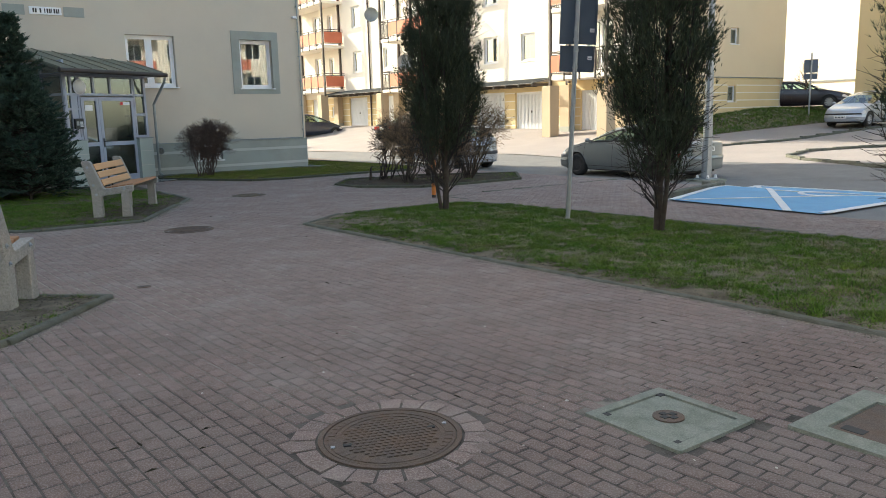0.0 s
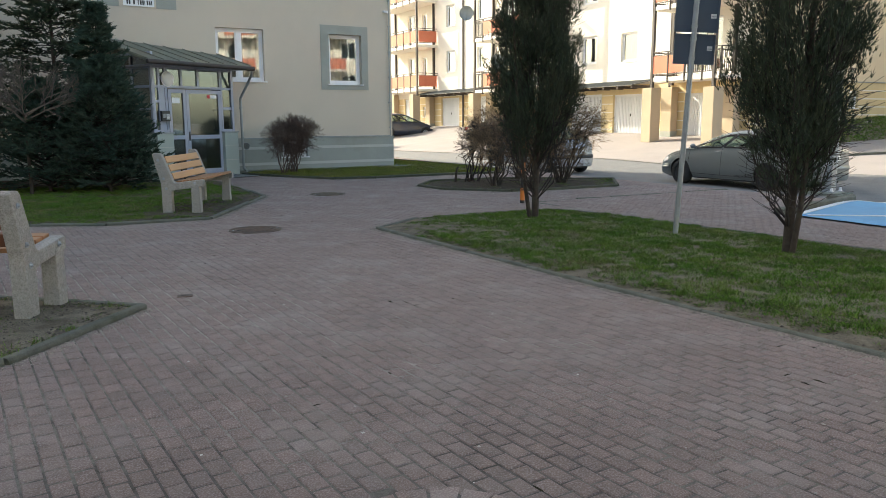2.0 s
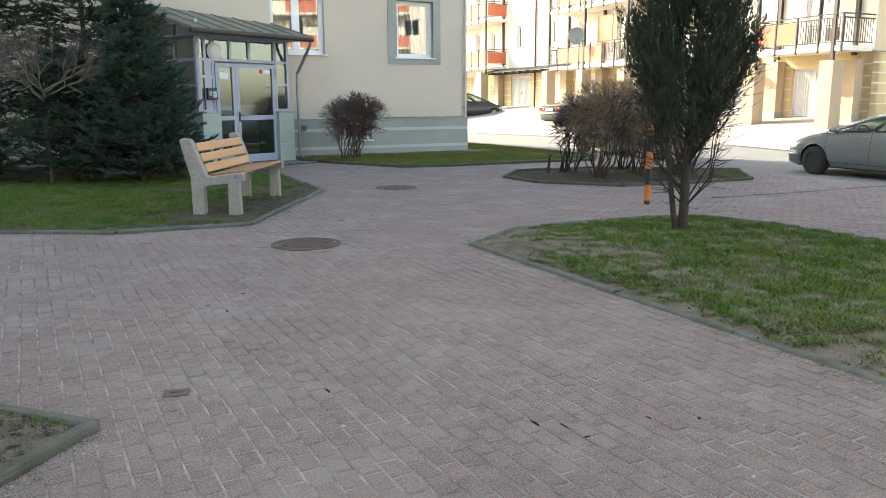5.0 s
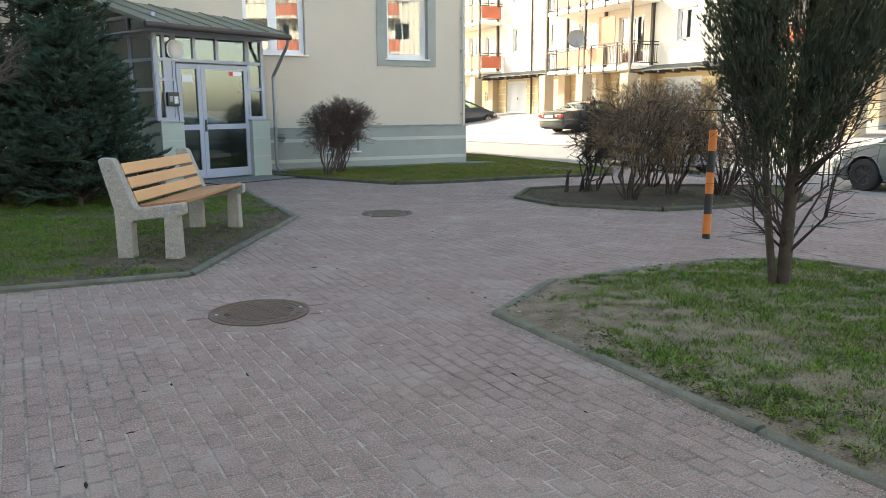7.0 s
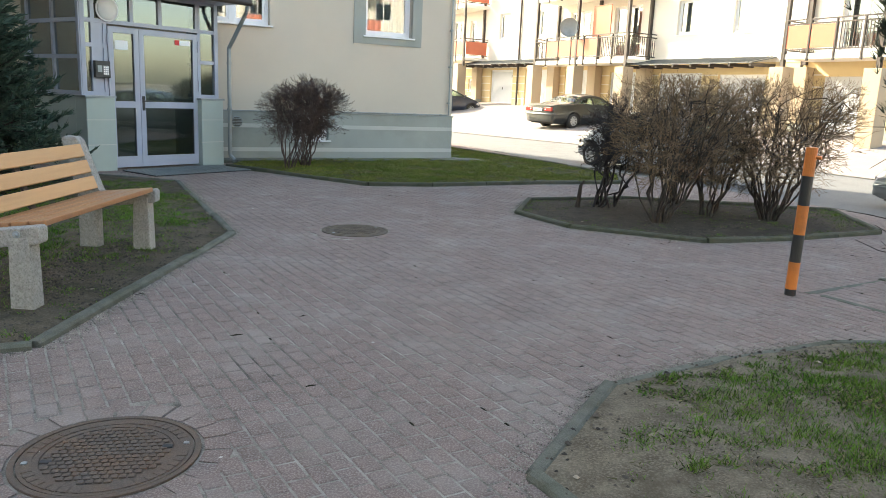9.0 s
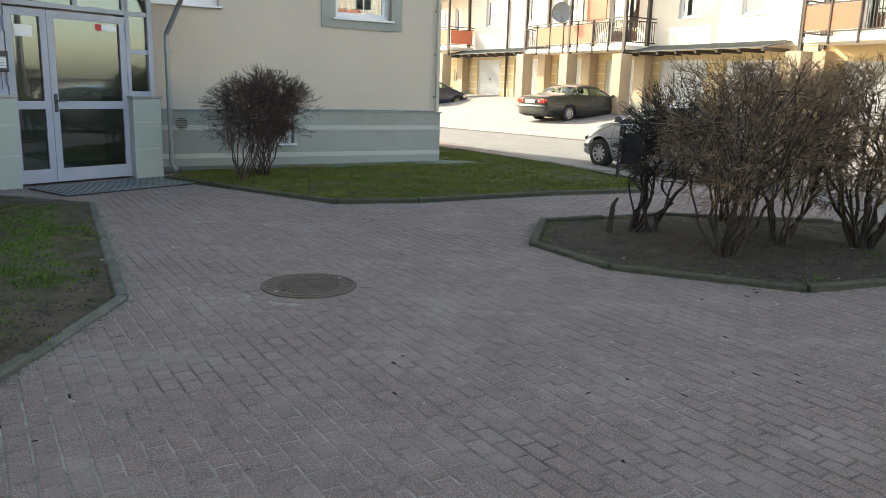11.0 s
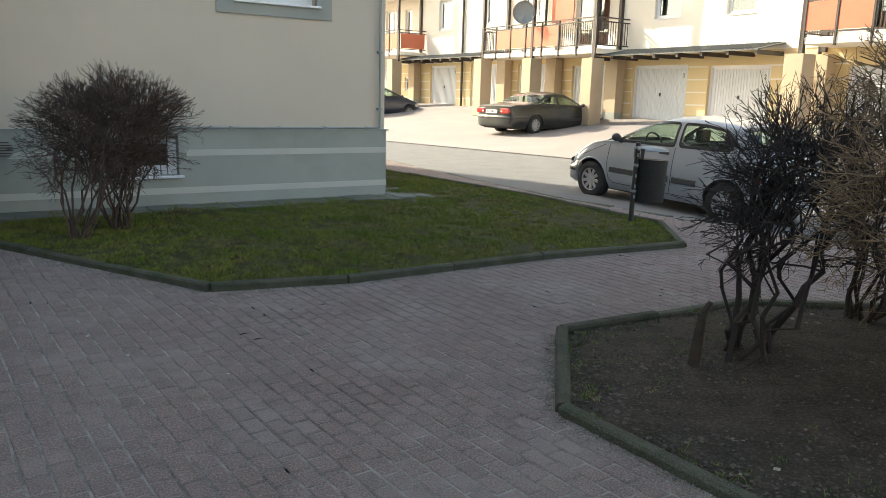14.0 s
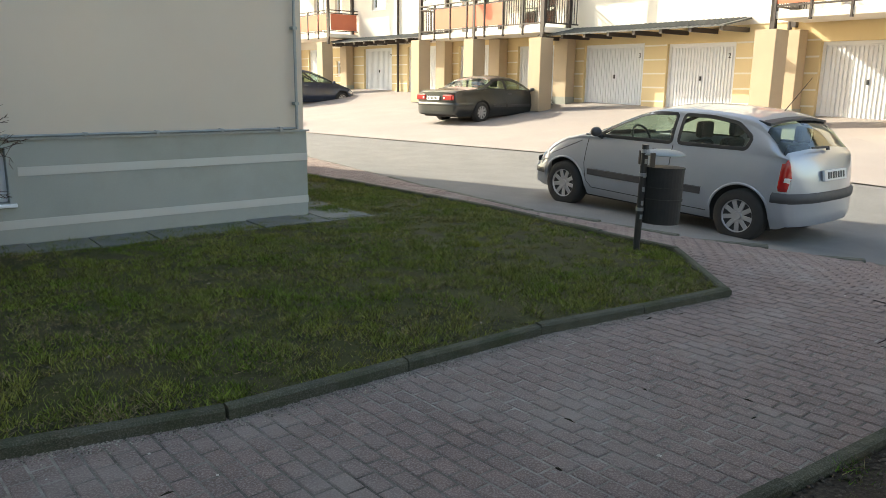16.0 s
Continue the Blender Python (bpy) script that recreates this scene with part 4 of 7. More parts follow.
kerb([(1.55, 14.02), (1.85, 13.55), (2.2, 12.9)], 0.004, 0.08, "flush concrete line beside the lawn", 10)
kerb([(4.95, 12.35), (7.0, 14.35), (7.4, 15.2), (7.35, 15.9)], 0.09, 0.14, "low concrete kerb beside the parking bay", 11)
kerb([(13.4, 14.5), (13.35, 18.4), (12.7, 21.3), (12.8, 22.3), (14, 23.3), (22, 24.7)], 0.1, 0.15, "low concrete kerb at the road's bend", 12)
kerb([(11.0, 26.1), (12.4, 26.65), (17.8, 29.15), (26, 32.2)], 0.1, 0.14, "low concrete kerb along the sunlit pavement", 13)


def lawn_base(poly, name, material, label, category="lawn", dz=0.028, step=0.35):
    bm = bmesh.new()
    bm.faces.new([bm.verts.new((x, y, 0)) for x, y in poly])
    xs, ys = [p[0] for p in poly], [p[1] for p in poly]
    for axis, lo, hi in ((0, min(xs), max(xs)), (1, min(ys), max(ys))):
        k = math.floor(lo / step) + 1
        while k * step < hi:
            co, no = [0, 0, 0], [0, 0, 0]
            co[axis], no[axis] = k * step, 1
            bmesh.ops.bisect_plane(bm, geom=bm.verts[:] + bm.edges[:] + bm.faces[:], plane_co=co, plane_no=no)
            k += 1
    for v in bm.verts:
        e = edge_dist((v.co.x, v.co.y), poly)
        v.co.z = ground_z(v.co.x, v.co.y) + dz - 0.018 * (e < 0.05) + smooth01(e / 0.6) * (0.012 + 0.022 * noise.noise((v.co.x * 1.3, v.co.y * 1.3, 3.0)))
    bmesh.ops.recalc_face_normals(bm, faces=bm.faces[:])
    if sum(f.normal.z for f in bm.faces) < 0:
        bmesh.ops.reverse_faces(bm, faces=bm.faces[:])
    return tagged(part(name, bm, material, smooth=True), label, category, kind="structure")


def lawn_z(poly, x, y, dz=0.028):
    e = edge_dist((x, y), poly)
    return ground_z(x, y) + dz + smooth01(e / 0.6) * (0.012 + 0.022 * noise.noise((x * 1.3, y * 1.3, 3.0)))


lawn_base(LAWN_R, "lawn", M_TURF, "thin worn lawn with bare soil at its edges")
lawn_base(LAWN_N, "lawn", M_TURF, "trodden soil patch with sparse grass round a bench")
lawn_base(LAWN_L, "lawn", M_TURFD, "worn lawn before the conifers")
lawn_base(LAWN_M, "lawn", M_MOSS, "short green lawn along the cream house")
lawn_base(BED, "planting_bed", M_SOIL, "bare dark soil of the shrub bed", "flower bed")

M_GRASS = mat("grass_blades", (0.050, 0.128, 0.012), (0.105, 0.175, 0.026), 2.6, 0.75, space="World", island=0.75, stain=(0.17, 0.16, 0.055), stain_scale=1.5, stain_amt=0.35, spec=0.15)
M_GRASSO = mat("grass_olive", (0.085, 0.142, 0.014), (0.190, 0.192, 0.042), 1.8, 0.78, space="World", island=0.75, stain=(0.20, 0.155, 0.07), stain_scale=1.3, stain_amt=0.5, spec=0.15)
M_THATCH = mat("grass_thatch", (0.060, 0.054, 0.026), (0.028, 0.030, 0.014), 4, 0.95, space="World", island=0.7, spec=0.1)
M_STRAW = mat("grass_straw", (0.26, 0.205, 0.11), (0.17, 0.135, 0.075), 4, 0.9, space="World", island=0.6, spec=0.15)


def raw_mesh(name, verts, faces, material, smooth=False):
    me = bpy.data.meshes.new(name)
    me.from_pydata([tuple(v) for v in verts] if not isinstance(verts, list) else verts, [], faces)
    me.materials.append(material)
    if smooth:
        me.polygons.foreach_set("use_smooth", [True] * len(me.polygons))
    return me


def grass(poly, density, keep, seed, label, lo=0.010, hi=0.030, material=None, straw=0.12, thatch=1, wide=0.0021):
    """Tufts of bent blades, dead straw between them and a dark thatch of flat old blades under them."""
    r = random.Random(seed)
    xs, ys = [p[0] for p in poly], [p[1] for p in poly]
    x0, x1, y0, y1 = min(xs), max(xs), min(ys), max(ys)
    V, F, M = [], [], []
    for _ in range(int((x1 - x0) * (y1 - y0) * density / 6)):
        cx, cy = r.uniform(x0, x1), r.uniform(y0, y1)
        if not inside((cx, cy), poly):
            continue
        e = edge_dist((cx, cy), poly)
        g = noise.noise((cx * 0.9, cy * 0.9, seed)) * 0.6 + noise.noise((cx * 3.1, cy * 3.1, seed + 5)) * 0.7 + noise.noise((cx * 8.0, cy * 8.0, seed + 9)) * 1.1
        p = keep(cx, cy, e) + g
        if r.random() > p:
            continue
        lush = (0.65 + 0.6 * min(1, max(0, p))) * (1 + 0.9 * noise.noise((cx * 6.0, cy * 6.0, seed + 40)))
        dry = straw + 0.8 * max(0.0, noise.noise((cx * 1.7, cy * 1.7, seed + 21)))
        cz = lawn_z(poly, cx, cy) - 0.005
        for _k in range(6):
            x, y = cx + r.gauss(0, 0.020), cy + r.gauss(0, 0.020)
            if e < 0.06 and not inside((x, y), poly):
                continue
            a, h, w, ln = r.uniform(0, math.tau), r.uniform(lo, hi) * lush, r.uniform(0.7, 1.4) * wide, r.uniform(0.5, 1.7)
            old = r.random() < dry
            if old:
                h, ln = h * 0.6, ln * 2.2
            dx, dy = math.cos(a), math.sin(a)
            n = len(V)
            bx, by = r.uniform(-1, 1) * ln * h, r.uniform(-1, 1) * ln * h
            V += [(x - dx * w, y - dy * w, cz), (x + dx * w, y + dy * w, cz), (x + bx, y + by, cz + h)]
            F.append((n, n + 1, n + 2))
            M.append(1 if old else 0)
        for _k in range(thatch):
            x, y, a = cx + r.gauss(0, 0.02), cy + r.gauss(0, 0.02), r.uniform(0, math.tau)
            L, w = r.uniform(0.02, 0.05), r.uniform(0.004, 0.008)
            dx, dy = math.cos(a), math.sin(a)
            n = len(V)
            V += [(x - dy * w, y + dx * w, cz + 0.001), (x + dy * w, y - dx * w, cz + 0.003), (x + dx * L, y + dy * L, cz + r.uniform(0.0, 0.008))]
            F.append((n, n + 1, n + 2))
            M.append(2)
    me = raw_mesh("grass", V, F, material or M_GRASS)
    me.materials.append(M_STRAW)
    me.materials.append(M_THATCH)
    me.polygons.foreach_set("material_index", M)
    return tagged(new("grass", me), label, "grass", kind="stuff")


grass([(-0.80, 10.82), (-0.38, 11.80), (0.35, 12.32), (1.10, 12.76), (1.75, 12.86), (2.42, 12.32), (5.75, 7.64), (7.2, 5.6), (4.6, 2.7), (3.52, 4.36), (2.65, 5.72), (1.54, 7.29)], 11000,
      lambda x, y, e: min(1.15, (e - 0.06) * 4.6) - 1.5 * max(0, 1 - math.hypot(x + 0.7, y - 11.0) / 1.25), 1, "short patchy grass", straw=0.07, thatch=2, wide=0.0027)
grass(LAWN_M, 13000, lambda x, y, e: min(0.72, (e + 0.12) * 3.0) - 0.9 * max(0, 1 - math.hypot(x - 0.45, y - 22.9) / 0.9), 2, "short dense olive grass with dry straw", lo=0.008, hi=0.036, material=M_GRASSO, straw=0.24, thatch=1, wide=0.0031)
grass([(-3.35, 11.80), (-3.46, 15.12), (-5.52, 18.72), (-9.5, 17.5), (-9.5, 11.0), (-6.3, 11.02), (-4.55, 11.12)], 8500,
      lambda x, y, e: min(1.2, (e + 0.05) * 2.2) - 1.1 * max(0, 1 - abs(x + 4.0) / 1.1) * (1 if 11.9 < y < 15.2 else 0.2) - (0.6 if y > 14.6 and x < -5 else 0), 3, "short worn grass", straw=0.15, wide=0.003)
grass([(-2.07, 6.54), (-2.30, 5.18), (-2.50, 4.96), (-3.4, 4.55), (-5.2, 3.9), (-5.2, 7.0), (-3.59, 6.82), (-2.65, 6.68)], 4500, lambda x, y, e: 0.15 + 0.5 * (e < 0.18), 4, "sparse grass tufts on soil", straw=0.3)
grass(BED, 3200, lambda x, y, e: -0.1 + 0.55 * max(0, x - 2.2) + 0.5 * max(0, 1 - math.hypot(x - 1.6, y - 18.2) / 0.6) + 0.25 * (e < 0.2), 6, "grass tufts in the shrub bed")
grass(BANK, 900, lambda x, y, e: 1.0, 7, "grass on the bank", 0.04, 0.09, wide=0.006)

# sand and grit swept against the edging stones
V, F = [], []
rg_ = random.Random(31)
for line in ([LAWN_R[-3], LAWN_R[-2], LAWN_R[-1], LAWN_R[0], LAWN_R[1], LAWN_R[2], LAWN_R[3]], LAWN_N[:5], [LAWN_L[-3], LAWN_L[-2], LAWN_L[-1], LAWN_L[0], LAWN_L[1], LAWN_L[2]], [LAWN_M[-1]] + LAWN_M[:4], BED[:5]):
    for a, b in zip(line, line[1:]):
        a, b = Vector(a), Vector(b)
        d = (b - a).normalized()
        nrm = Vector((-d.y, d.x))
        home = next(q for q in (LAWN_R, LAWN_N, LAWN_L, LAWN_M, BED) if a[:] in [tuple(Vector(p)) for p in q])
        if inside((a + b) / 2 + nrm * 0.05, home):
            nrm = -nrm
        for _ in range(int((b - a).length * 900)):
            t = rg_.random()
            c = a.lerp(b, t) + nrm * (0.036 + abs(rg_.gauss(0, 0.045 + 0.05 * max(0, noise.noise((a.lerp(b, t).x * 2, a.lerp(b, t).y * 2, 1.0))))))
            sz, an = rg_.uniform(0.002, 0.0065), rg_.uniform(0, math.tau)
            n, gz = len(V), ground_z(c.x, c.y)
            V += [(c.x + sz * math.cos(an + k * 2.094), c.y + sz * math.sin(an + k * 2.094), gz) for k in range(3)] + [(c.x, c.y, gz + sz * 0.9)]
            F += [(n, n + 1, n + 3), (n + 1, n + 2, n + 3), (n + 2, n, n + 3)]
tagged(new("grit", raw_mesh("grit", V, F, mat("grit_sand", (0.34, 0.31, 0.26), (0.16, 0.14, 0.115), 9, 0.95, space="World", island=0.6, spec=0.2))), "pale sand and grit swept against the edging stones", "grit", kind="stuff")

# litter: small stones, crumbs and dead leaves
rl = random.Random(12)
V, F = [], []
for _ in range(2600):
    poly = rl.choice((LAWN_R, LAWN_N, LAWN_L, LAWN_M, BED, BED))
    x, y = rl.uniform(-6, 5), rl.uniform(4, 25)
    if not inside((x, y), poly):
        continue
    z = lawn_z(poly, x, y)
    s, a = rl.uniform(0.006, 0.022), rl.uniform(0, math.tau)
    n = len(V)
    V += [(x + s * math.cos(a + k * 1.571) * (1 if k % 2 else 0.6), y + s * math.sin(a + k * 1.571), z + rl.uniform(0, 0.008)) for k in range(4)] + [(x, y, z + s * 0.6)]
    F += [(n + k, n + (k + 1) % 4, n + 4) for k in range(4)]
tagged(new("litter", raw_mesh("litter", V, F, mat("dead_leaf", (0.19, 0.15, 0.10), (0.26, 0.23, 0.18), 9, 0.9, space="World", island=0.5))), "crumbs of soil, small stones and dead leaves", "litter", kind="stuff")
V, F = [], []
for _ in range(420):
    x, y = rl.uniform(-4, 4), rl.uniform(2, 22)
    if any(inside((x, y), p) for p in (LAWN_R, LAWN_N, LAWN_L, LAWN_M, BED)):
        continue
    s, a = rl.uniform(0.004, 0.014), rl.uniform(0, math.tau)
    n = len(V)
    V += [(x + s * math.cos(a + k * 1.571) * (1 if k % 2 else 0.6), y + s * math.sin(a + k * 1.571), 0.003) for k in range(4)] + [(x, y, s * 0.7)]
    F += [(n + k, n + (k + 1) % 4, n + 4) for k in range(4)]
tagged(new("litter", raw_mesh("litter", V, F, mat("crumb_pale", (0.5, 0.48, 0.44), (0.2, 0.17, 0.13), 9, 0.9, space="World", island=0.6))), "pale crumbs scattered on the paving", "litter", kind="stuff")

M_CLOD = mat("soil_clods", (0.105, 0.086, 0.066), (0.042, 0.035, 0.028), 9, 0.98, space="World", island=0.6)
V, F = [], []
for poly, count in ((BED, 22000), (LAWN_R, 20000), (LAWN_N, 12000), (LAWN_L, 10000), (LAWN_M, 9000)):
    px, py = [q[0] for q in poly], [q[1] for q in poly]
    for _ in range(count):
        x, y = rl.uniform(max(-6.0, min(px)), min(5.0, max(px))), rl.uniform(max(2.5, min(py)), min(25.0, max(py)))
        if not inside((x, y), poly):
            continue
        e = edge_dist((x, y), poly)
        if poly is not BED and poly is not LAWN_N and rl.random() < min(0.75, e * 1.5):
            continue
        z = lawn_z(poly, x, y) - 0.004
        s, a = rl.uniform(0.004, 0.014) * (0.5 + rl.random()), rl.uniform(0, math.tau)
        n = len(V)
        V += [(x + s * math.cos(a + k * 1.2566) * rl.uniform(0.6, 1.1), y + s * math.sin(a + k * 1.2566) * rl.uniform(0.6, 1.1), z) for k in range(5)] + [(x + s * rl.uniform(-0.3, 0.3), y, z + s * rl.uniform(0.35, 0.8))]
        F += [(n + k, n + (k + 1) % 5, n + 5) for k in range(5)]
for _ in range(7000):
    x, y = rl.gauss(-4.0, 0.30), rl.gauss(13.35, 0.75)
    if inside((x, y), LAWN_L):
        z, s_, a = lawn_z(LAWN_L, x, y) - 0.003, rl.uniform(0.005, 0.020), rl.uniform(0, math.tau)
        n = len(V)
        V += [(x + s_ * math.cos(a + k * 1.2566) * rl.uniform(0.6, 1.1), y + s_ * math.sin(a + k * 1.2566) * rl.uniform(0.6, 1.1), z) for k in range(5)] + [(x, y, z + s_ * rl.uniform(0.35, 0.8))]
        F += [(n + k, n + (k + 1) % 5, n + 5) for k in range(5)]
tagged(new("soil_clods", raw_mesh("soil_clods", V, F, M_CLOD)), "dark crumbly clods of soil on the beds", "soil", kind="stuff")


# ---- covers in the paving ----
def manhole(x, y, yaw, style):
    t = thing("manhole_cover", pose(x, y, 0.002, 0, 0, yaw), "round rusty cast-iron manhole cover set in the pavers" if style == "grid" else "round cast-iron manhole cover in a worn concrete ring", "manhole cover", "manhole covers")
    R = 0.335
    iron = M_RUST if style == "grid" else M_RUSTS

    def ring(r0, r1, z0, z1, seg=56):
        bm = bmesh.new()
        vs = [[bm.verts.new((r * math.cos(k / seg * math.tau), r * math.sin(k / seg * math.tau), z)) for k in range(seg)] for r, z in ((r0, z0), (r0, z1), (r1, z1), (r1, z0))]
        for i in range(3):
            for k in range(seg):
                bm.faces.new((vs[i][k], vs[i][(k + 1) % seg], vs[i + 1][(k + 1) % seg], vs[i + 1][k]))
        bmesh.ops.recalc_face_normals(bm, faces=bm.faces[:])
        return bm
    part("frame", ring(R - 0.022, R, -0.03, 0.003), iron, t)
    part("rim", ring(R - 0.10, R - 0.028, -0.03, 0.001), iron, t)
    part("groove", ring(R - 0.075, R - 0.045, -0.005, 0.0035), iron, t)
    bm = bmesh.new()
    bmesh.ops.create_cone(bm, cap_ends=True, segments=48, radius1=R - 0.10, radius2=R - 0.10, depth=0.03, matrix=Matrix.Translation((0, 0, -0.018)))
    part("cover", bm, iron, t)
    st = bmesh.new()
    if style == "grid":
        p = 0.030
        for i in range(-9, 10):
            for j in range(-9, 10):
                x2, y2 = i * p + (p / 2 if j % 2 else 0), j * p
                if math.hypot(x2, y2) < R - 0.118:
                    box(st, x2 - 0.0115, y2 - 0.0115, -0.005, x2 + 0.0115, y2 + 0.0115, 0.003)
    else:
        for q in range(1, 9):
            rr = q * 0.0255
            n = max(6, int(rr * math.tau / 0.03))
            for k in range(n):
                a = (k + 0.5 * (q % 2)) / n * math.tau
                m = Matrix.Rotation(a, 4, "Z") @ Matrix.Translation((rr, 0, -0.0005)) @ Matrix.Diagonal((0.019, 0.022, 0.007, 1))
                bmesh.ops.create_cube(st, size=1.0, matrix=m)
    tagged(part("studs", st, iron, t), kind="stuff")
    rb = bmesh.new()
    for k in range(44):
        if k % 11 < 3:
            continue
        m = Matrix.Rotation(k / 44 * math.tau, 4, "Z") @ Matrix.Translation((R - 0.06, 0, 0.0025)) @ Matrix.Diagonal((0.035, 0.02, 0.006, 1))
        bmesh.ops.create_cube(rb, size=1.0, matrix=m)
    tagged(part("ribs", rb, iron, t), kind="stuff")
    for a in (0.2, math.pi + 0.2):
        part("bolt", cylm((0.28 * math.cos(a), 0.28 * math.sin(a), -0.002), (0.28 * math.cos(a), 0.28 * math.sin(a), 0.008), 0.012, seg=6), M_GREYG, t)
        part("lifting_slot", boxm(0.21 * math.cos(a) - 0.02, 0.21 * math.sin(a) - 0.012, -0.004, 0.21 * math.cos(a) + 0.02, 0.21 * math.sin(a) + 0.012, 0.0042, bevel=0.003), M_DARK, t)
    return t


MANHOLES = [(0.29, 3.30, 10, "grid"), (-2.40, 10.75, 15, "grid"), (-2.38, 15.67, 40, "ring")]
for mh in MANHOLES:
    manhole(*mh)
# square concrete cover with a round iron plug
sq = thing("access_cover", pose(1.63, 3.31, 0.002, 0, 0, 31), "square mossy concrete access cover with a small iron plug", "manhole cover")
bm = bmesh.new()
holed_wall(bm, -0.28, 0.28, -0.28, 0.28, [(-0.225, 0.225, -0.225, 0.225)], -0.012, 0.03)
part("frame", turned(bm, Matrix.Rotation(radians(-90), 4, "X")), M_CONC, sq)
part("slab", boxm(-0.218, -0.218, -0.03, 0.218, 0.218, 0.006, bevel=0.006), M_CONC, sq, "mossy concrete slab")
pl = part("plug", cylm((0, 0, -0.01), (0, 0, 0.013), 0.075, seg=28), M_RUST, sq)
for k in range(4):
    a = k * math.pi / 2
    part("slot", boxm(0.03 * math.cos(a) - 0.016, 0.03 * math.sin(a) - 0.016, 0.012, 0.03 * math.cos(a) + 0.016, 0.03 * math.sin(a) + 0.016, 0.0165), M_DARK, pl)
for a, b in ((-0.215, -0.215), (0.215, 0.215), (-0.215, 0.215)):
    part("notch", boxm(a - 0.03, b - 0.022, 0.0, a + 0.03, b + 0.022, 0.009), M_DARK, sq)
cf = thing("access_cover", pose(2.62, 3.0, 0.002, 0, 0, 31), "square concrete access frame with an iron lid, edge chipped", "manhole cover")
bm = bmesh.new()
holed_wall(bm, -0.36, 0.36, -0.36, 0.36, [(-0.24, 0.24, -0.24, 0.24)], -0.014, 0.03)
part("frame", turned(bm, Matrix.Rotation(radians(-90), 4, "X")), M_CONC, cf)
part("lid", boxm(-0.232, -0.232, -0.03, 0.232, 0.232, 0.006, bevel=0.004), M_RUST, cf)
part("lifting_hole", boxm(-0.2, 0.1, 0.004, -0.14, 0.2, 0.0085), M_DARK, cf)
# small valve cap in the paving
vc = thing("valve_cap", pose(-1.9, 6.95, 0.001, 0, 0, 20), "small iron valve cap sunk in the pavers", "manhole cover")
part("cap", boxm(-0.06, -0.045, -0.02, 0.06, 0.045, 0.005, bevel=0.006), M_RUST, vc)
part("slot", boxm(-0.03, -0.008, 0.004, 0.03, 0.008, 0.0075), M_DARK, vc)

# ---- blue parking bay ----
bay = thing("parking_bay", Matrix(), "blue painted parking bay with white lines and a wheelchair sign", "parking bay", kind="structure")
P1, P2, P3, P4 = (5.1, 12.1), (8.72, 16.24), (11.3, 12.5), (6.33, 9.8)
bay_ob = sheet("paint", [P1, P2, P3, P4], 0.020, M_BLUE, 0.25)
bay_ob.parent = bay


def stripe(a, b, w=0.12, z=0.011):
    """A painted line laid in short pieces over the sloping ground, as one mesh."""
    a, b = Vector(a), Vector(b)
    n = Vector((-(b - a).y, (b - a).x)).normalized() * w / 2
    k = max(1, round((b - a).length / 0.3))
    bm = bmesh.new()
    rows = [[bm.verts.new((*q, ground_z(*q) + z + 0.014 + dz)) for q, dz in ((p + n, -0.004), (p + n, 0.006), (p - n, 0.006), (p - n, -0.004))] for p in (a + (b - a) * (i / k) for i in range(k + 1))]
    for u, v in zip(rows, rows[1:]):
        for i in range(3):
            bm.faces.new((u[i], v[i], v[i + 1], u[i + 1]))
    bmesh.ops.recalc_face_normals(bm, faces=bm.faces[:])
    part("line", bm, M_LINE, bay)


stripe((8.66, 16.1), (6.06, 10.2), 0.11)
stripe((5.25, 12.05), (9.6, 11.6), 0.07, 0.0105)
stripe(P1, P2, 0.1, 0.010)
stripe((6.38, 9.86), (11.2, 12.46), 0.13)
stripe(P2, P3, 0.1, 0.0102)
wx, wy = 7.85, 12.15
for k in range(14):
    a0, a1 = math.radians(-20 + k * 18), math.radians(-20 + (k + 1) * 18)
    stripe((wx + 0.42 * math.cos(a0), wy + 0.42 * math.sin(a0)), (wx + 0.42 * math.cos(a1), wy + 0.42 * math.sin(a1)), 0.09, 0.0112)
stripe((wx, wy + 0.1), (wx - 0.5, wy + 0.85), 0.1, 0.0115)
stripe((wx, wy + 0.1), (wx + 0.6, wy), 0.1, 0.0117)


# ---- benches ----
M_TERR = mat("exposed_aggregate", (0.37, 0.355, 0.32), (0.30, 0.29, 0.265), 14, 0.9, bump=0.9, bump_scale=95, fine=(0.16, 0.14, 0.125), fine_scale=95, fine_amt=0.75, stain=(0.47, 0.45, 0.42), stain_scale=40, stain_amt=0.6)
M_WOOD = mat("varnished_pine", (0.56, 0.315, 0.145), (0.48, 0.26, 0.115), 3, 0.45, bump=0.12, bump_scale=30, stain=(0.42, 0.22, 0.10), stain_scale=2.5, coat=0.1)
M_WOODD = mat("dark_stained_wood", (0.20, 0.075, 0.035), (0.15, 0.055, 0.028), 3, 0.4, bump=0.12, bump_scale=30, coat=0.15)
M_WOODS = mat("seat_pine_red_brown", (0.36, 0.165, 0.07), (0.30, 0.13, 0.055), 3, 0.42, bump=0.12, bump_scale=30, coat=0.15)
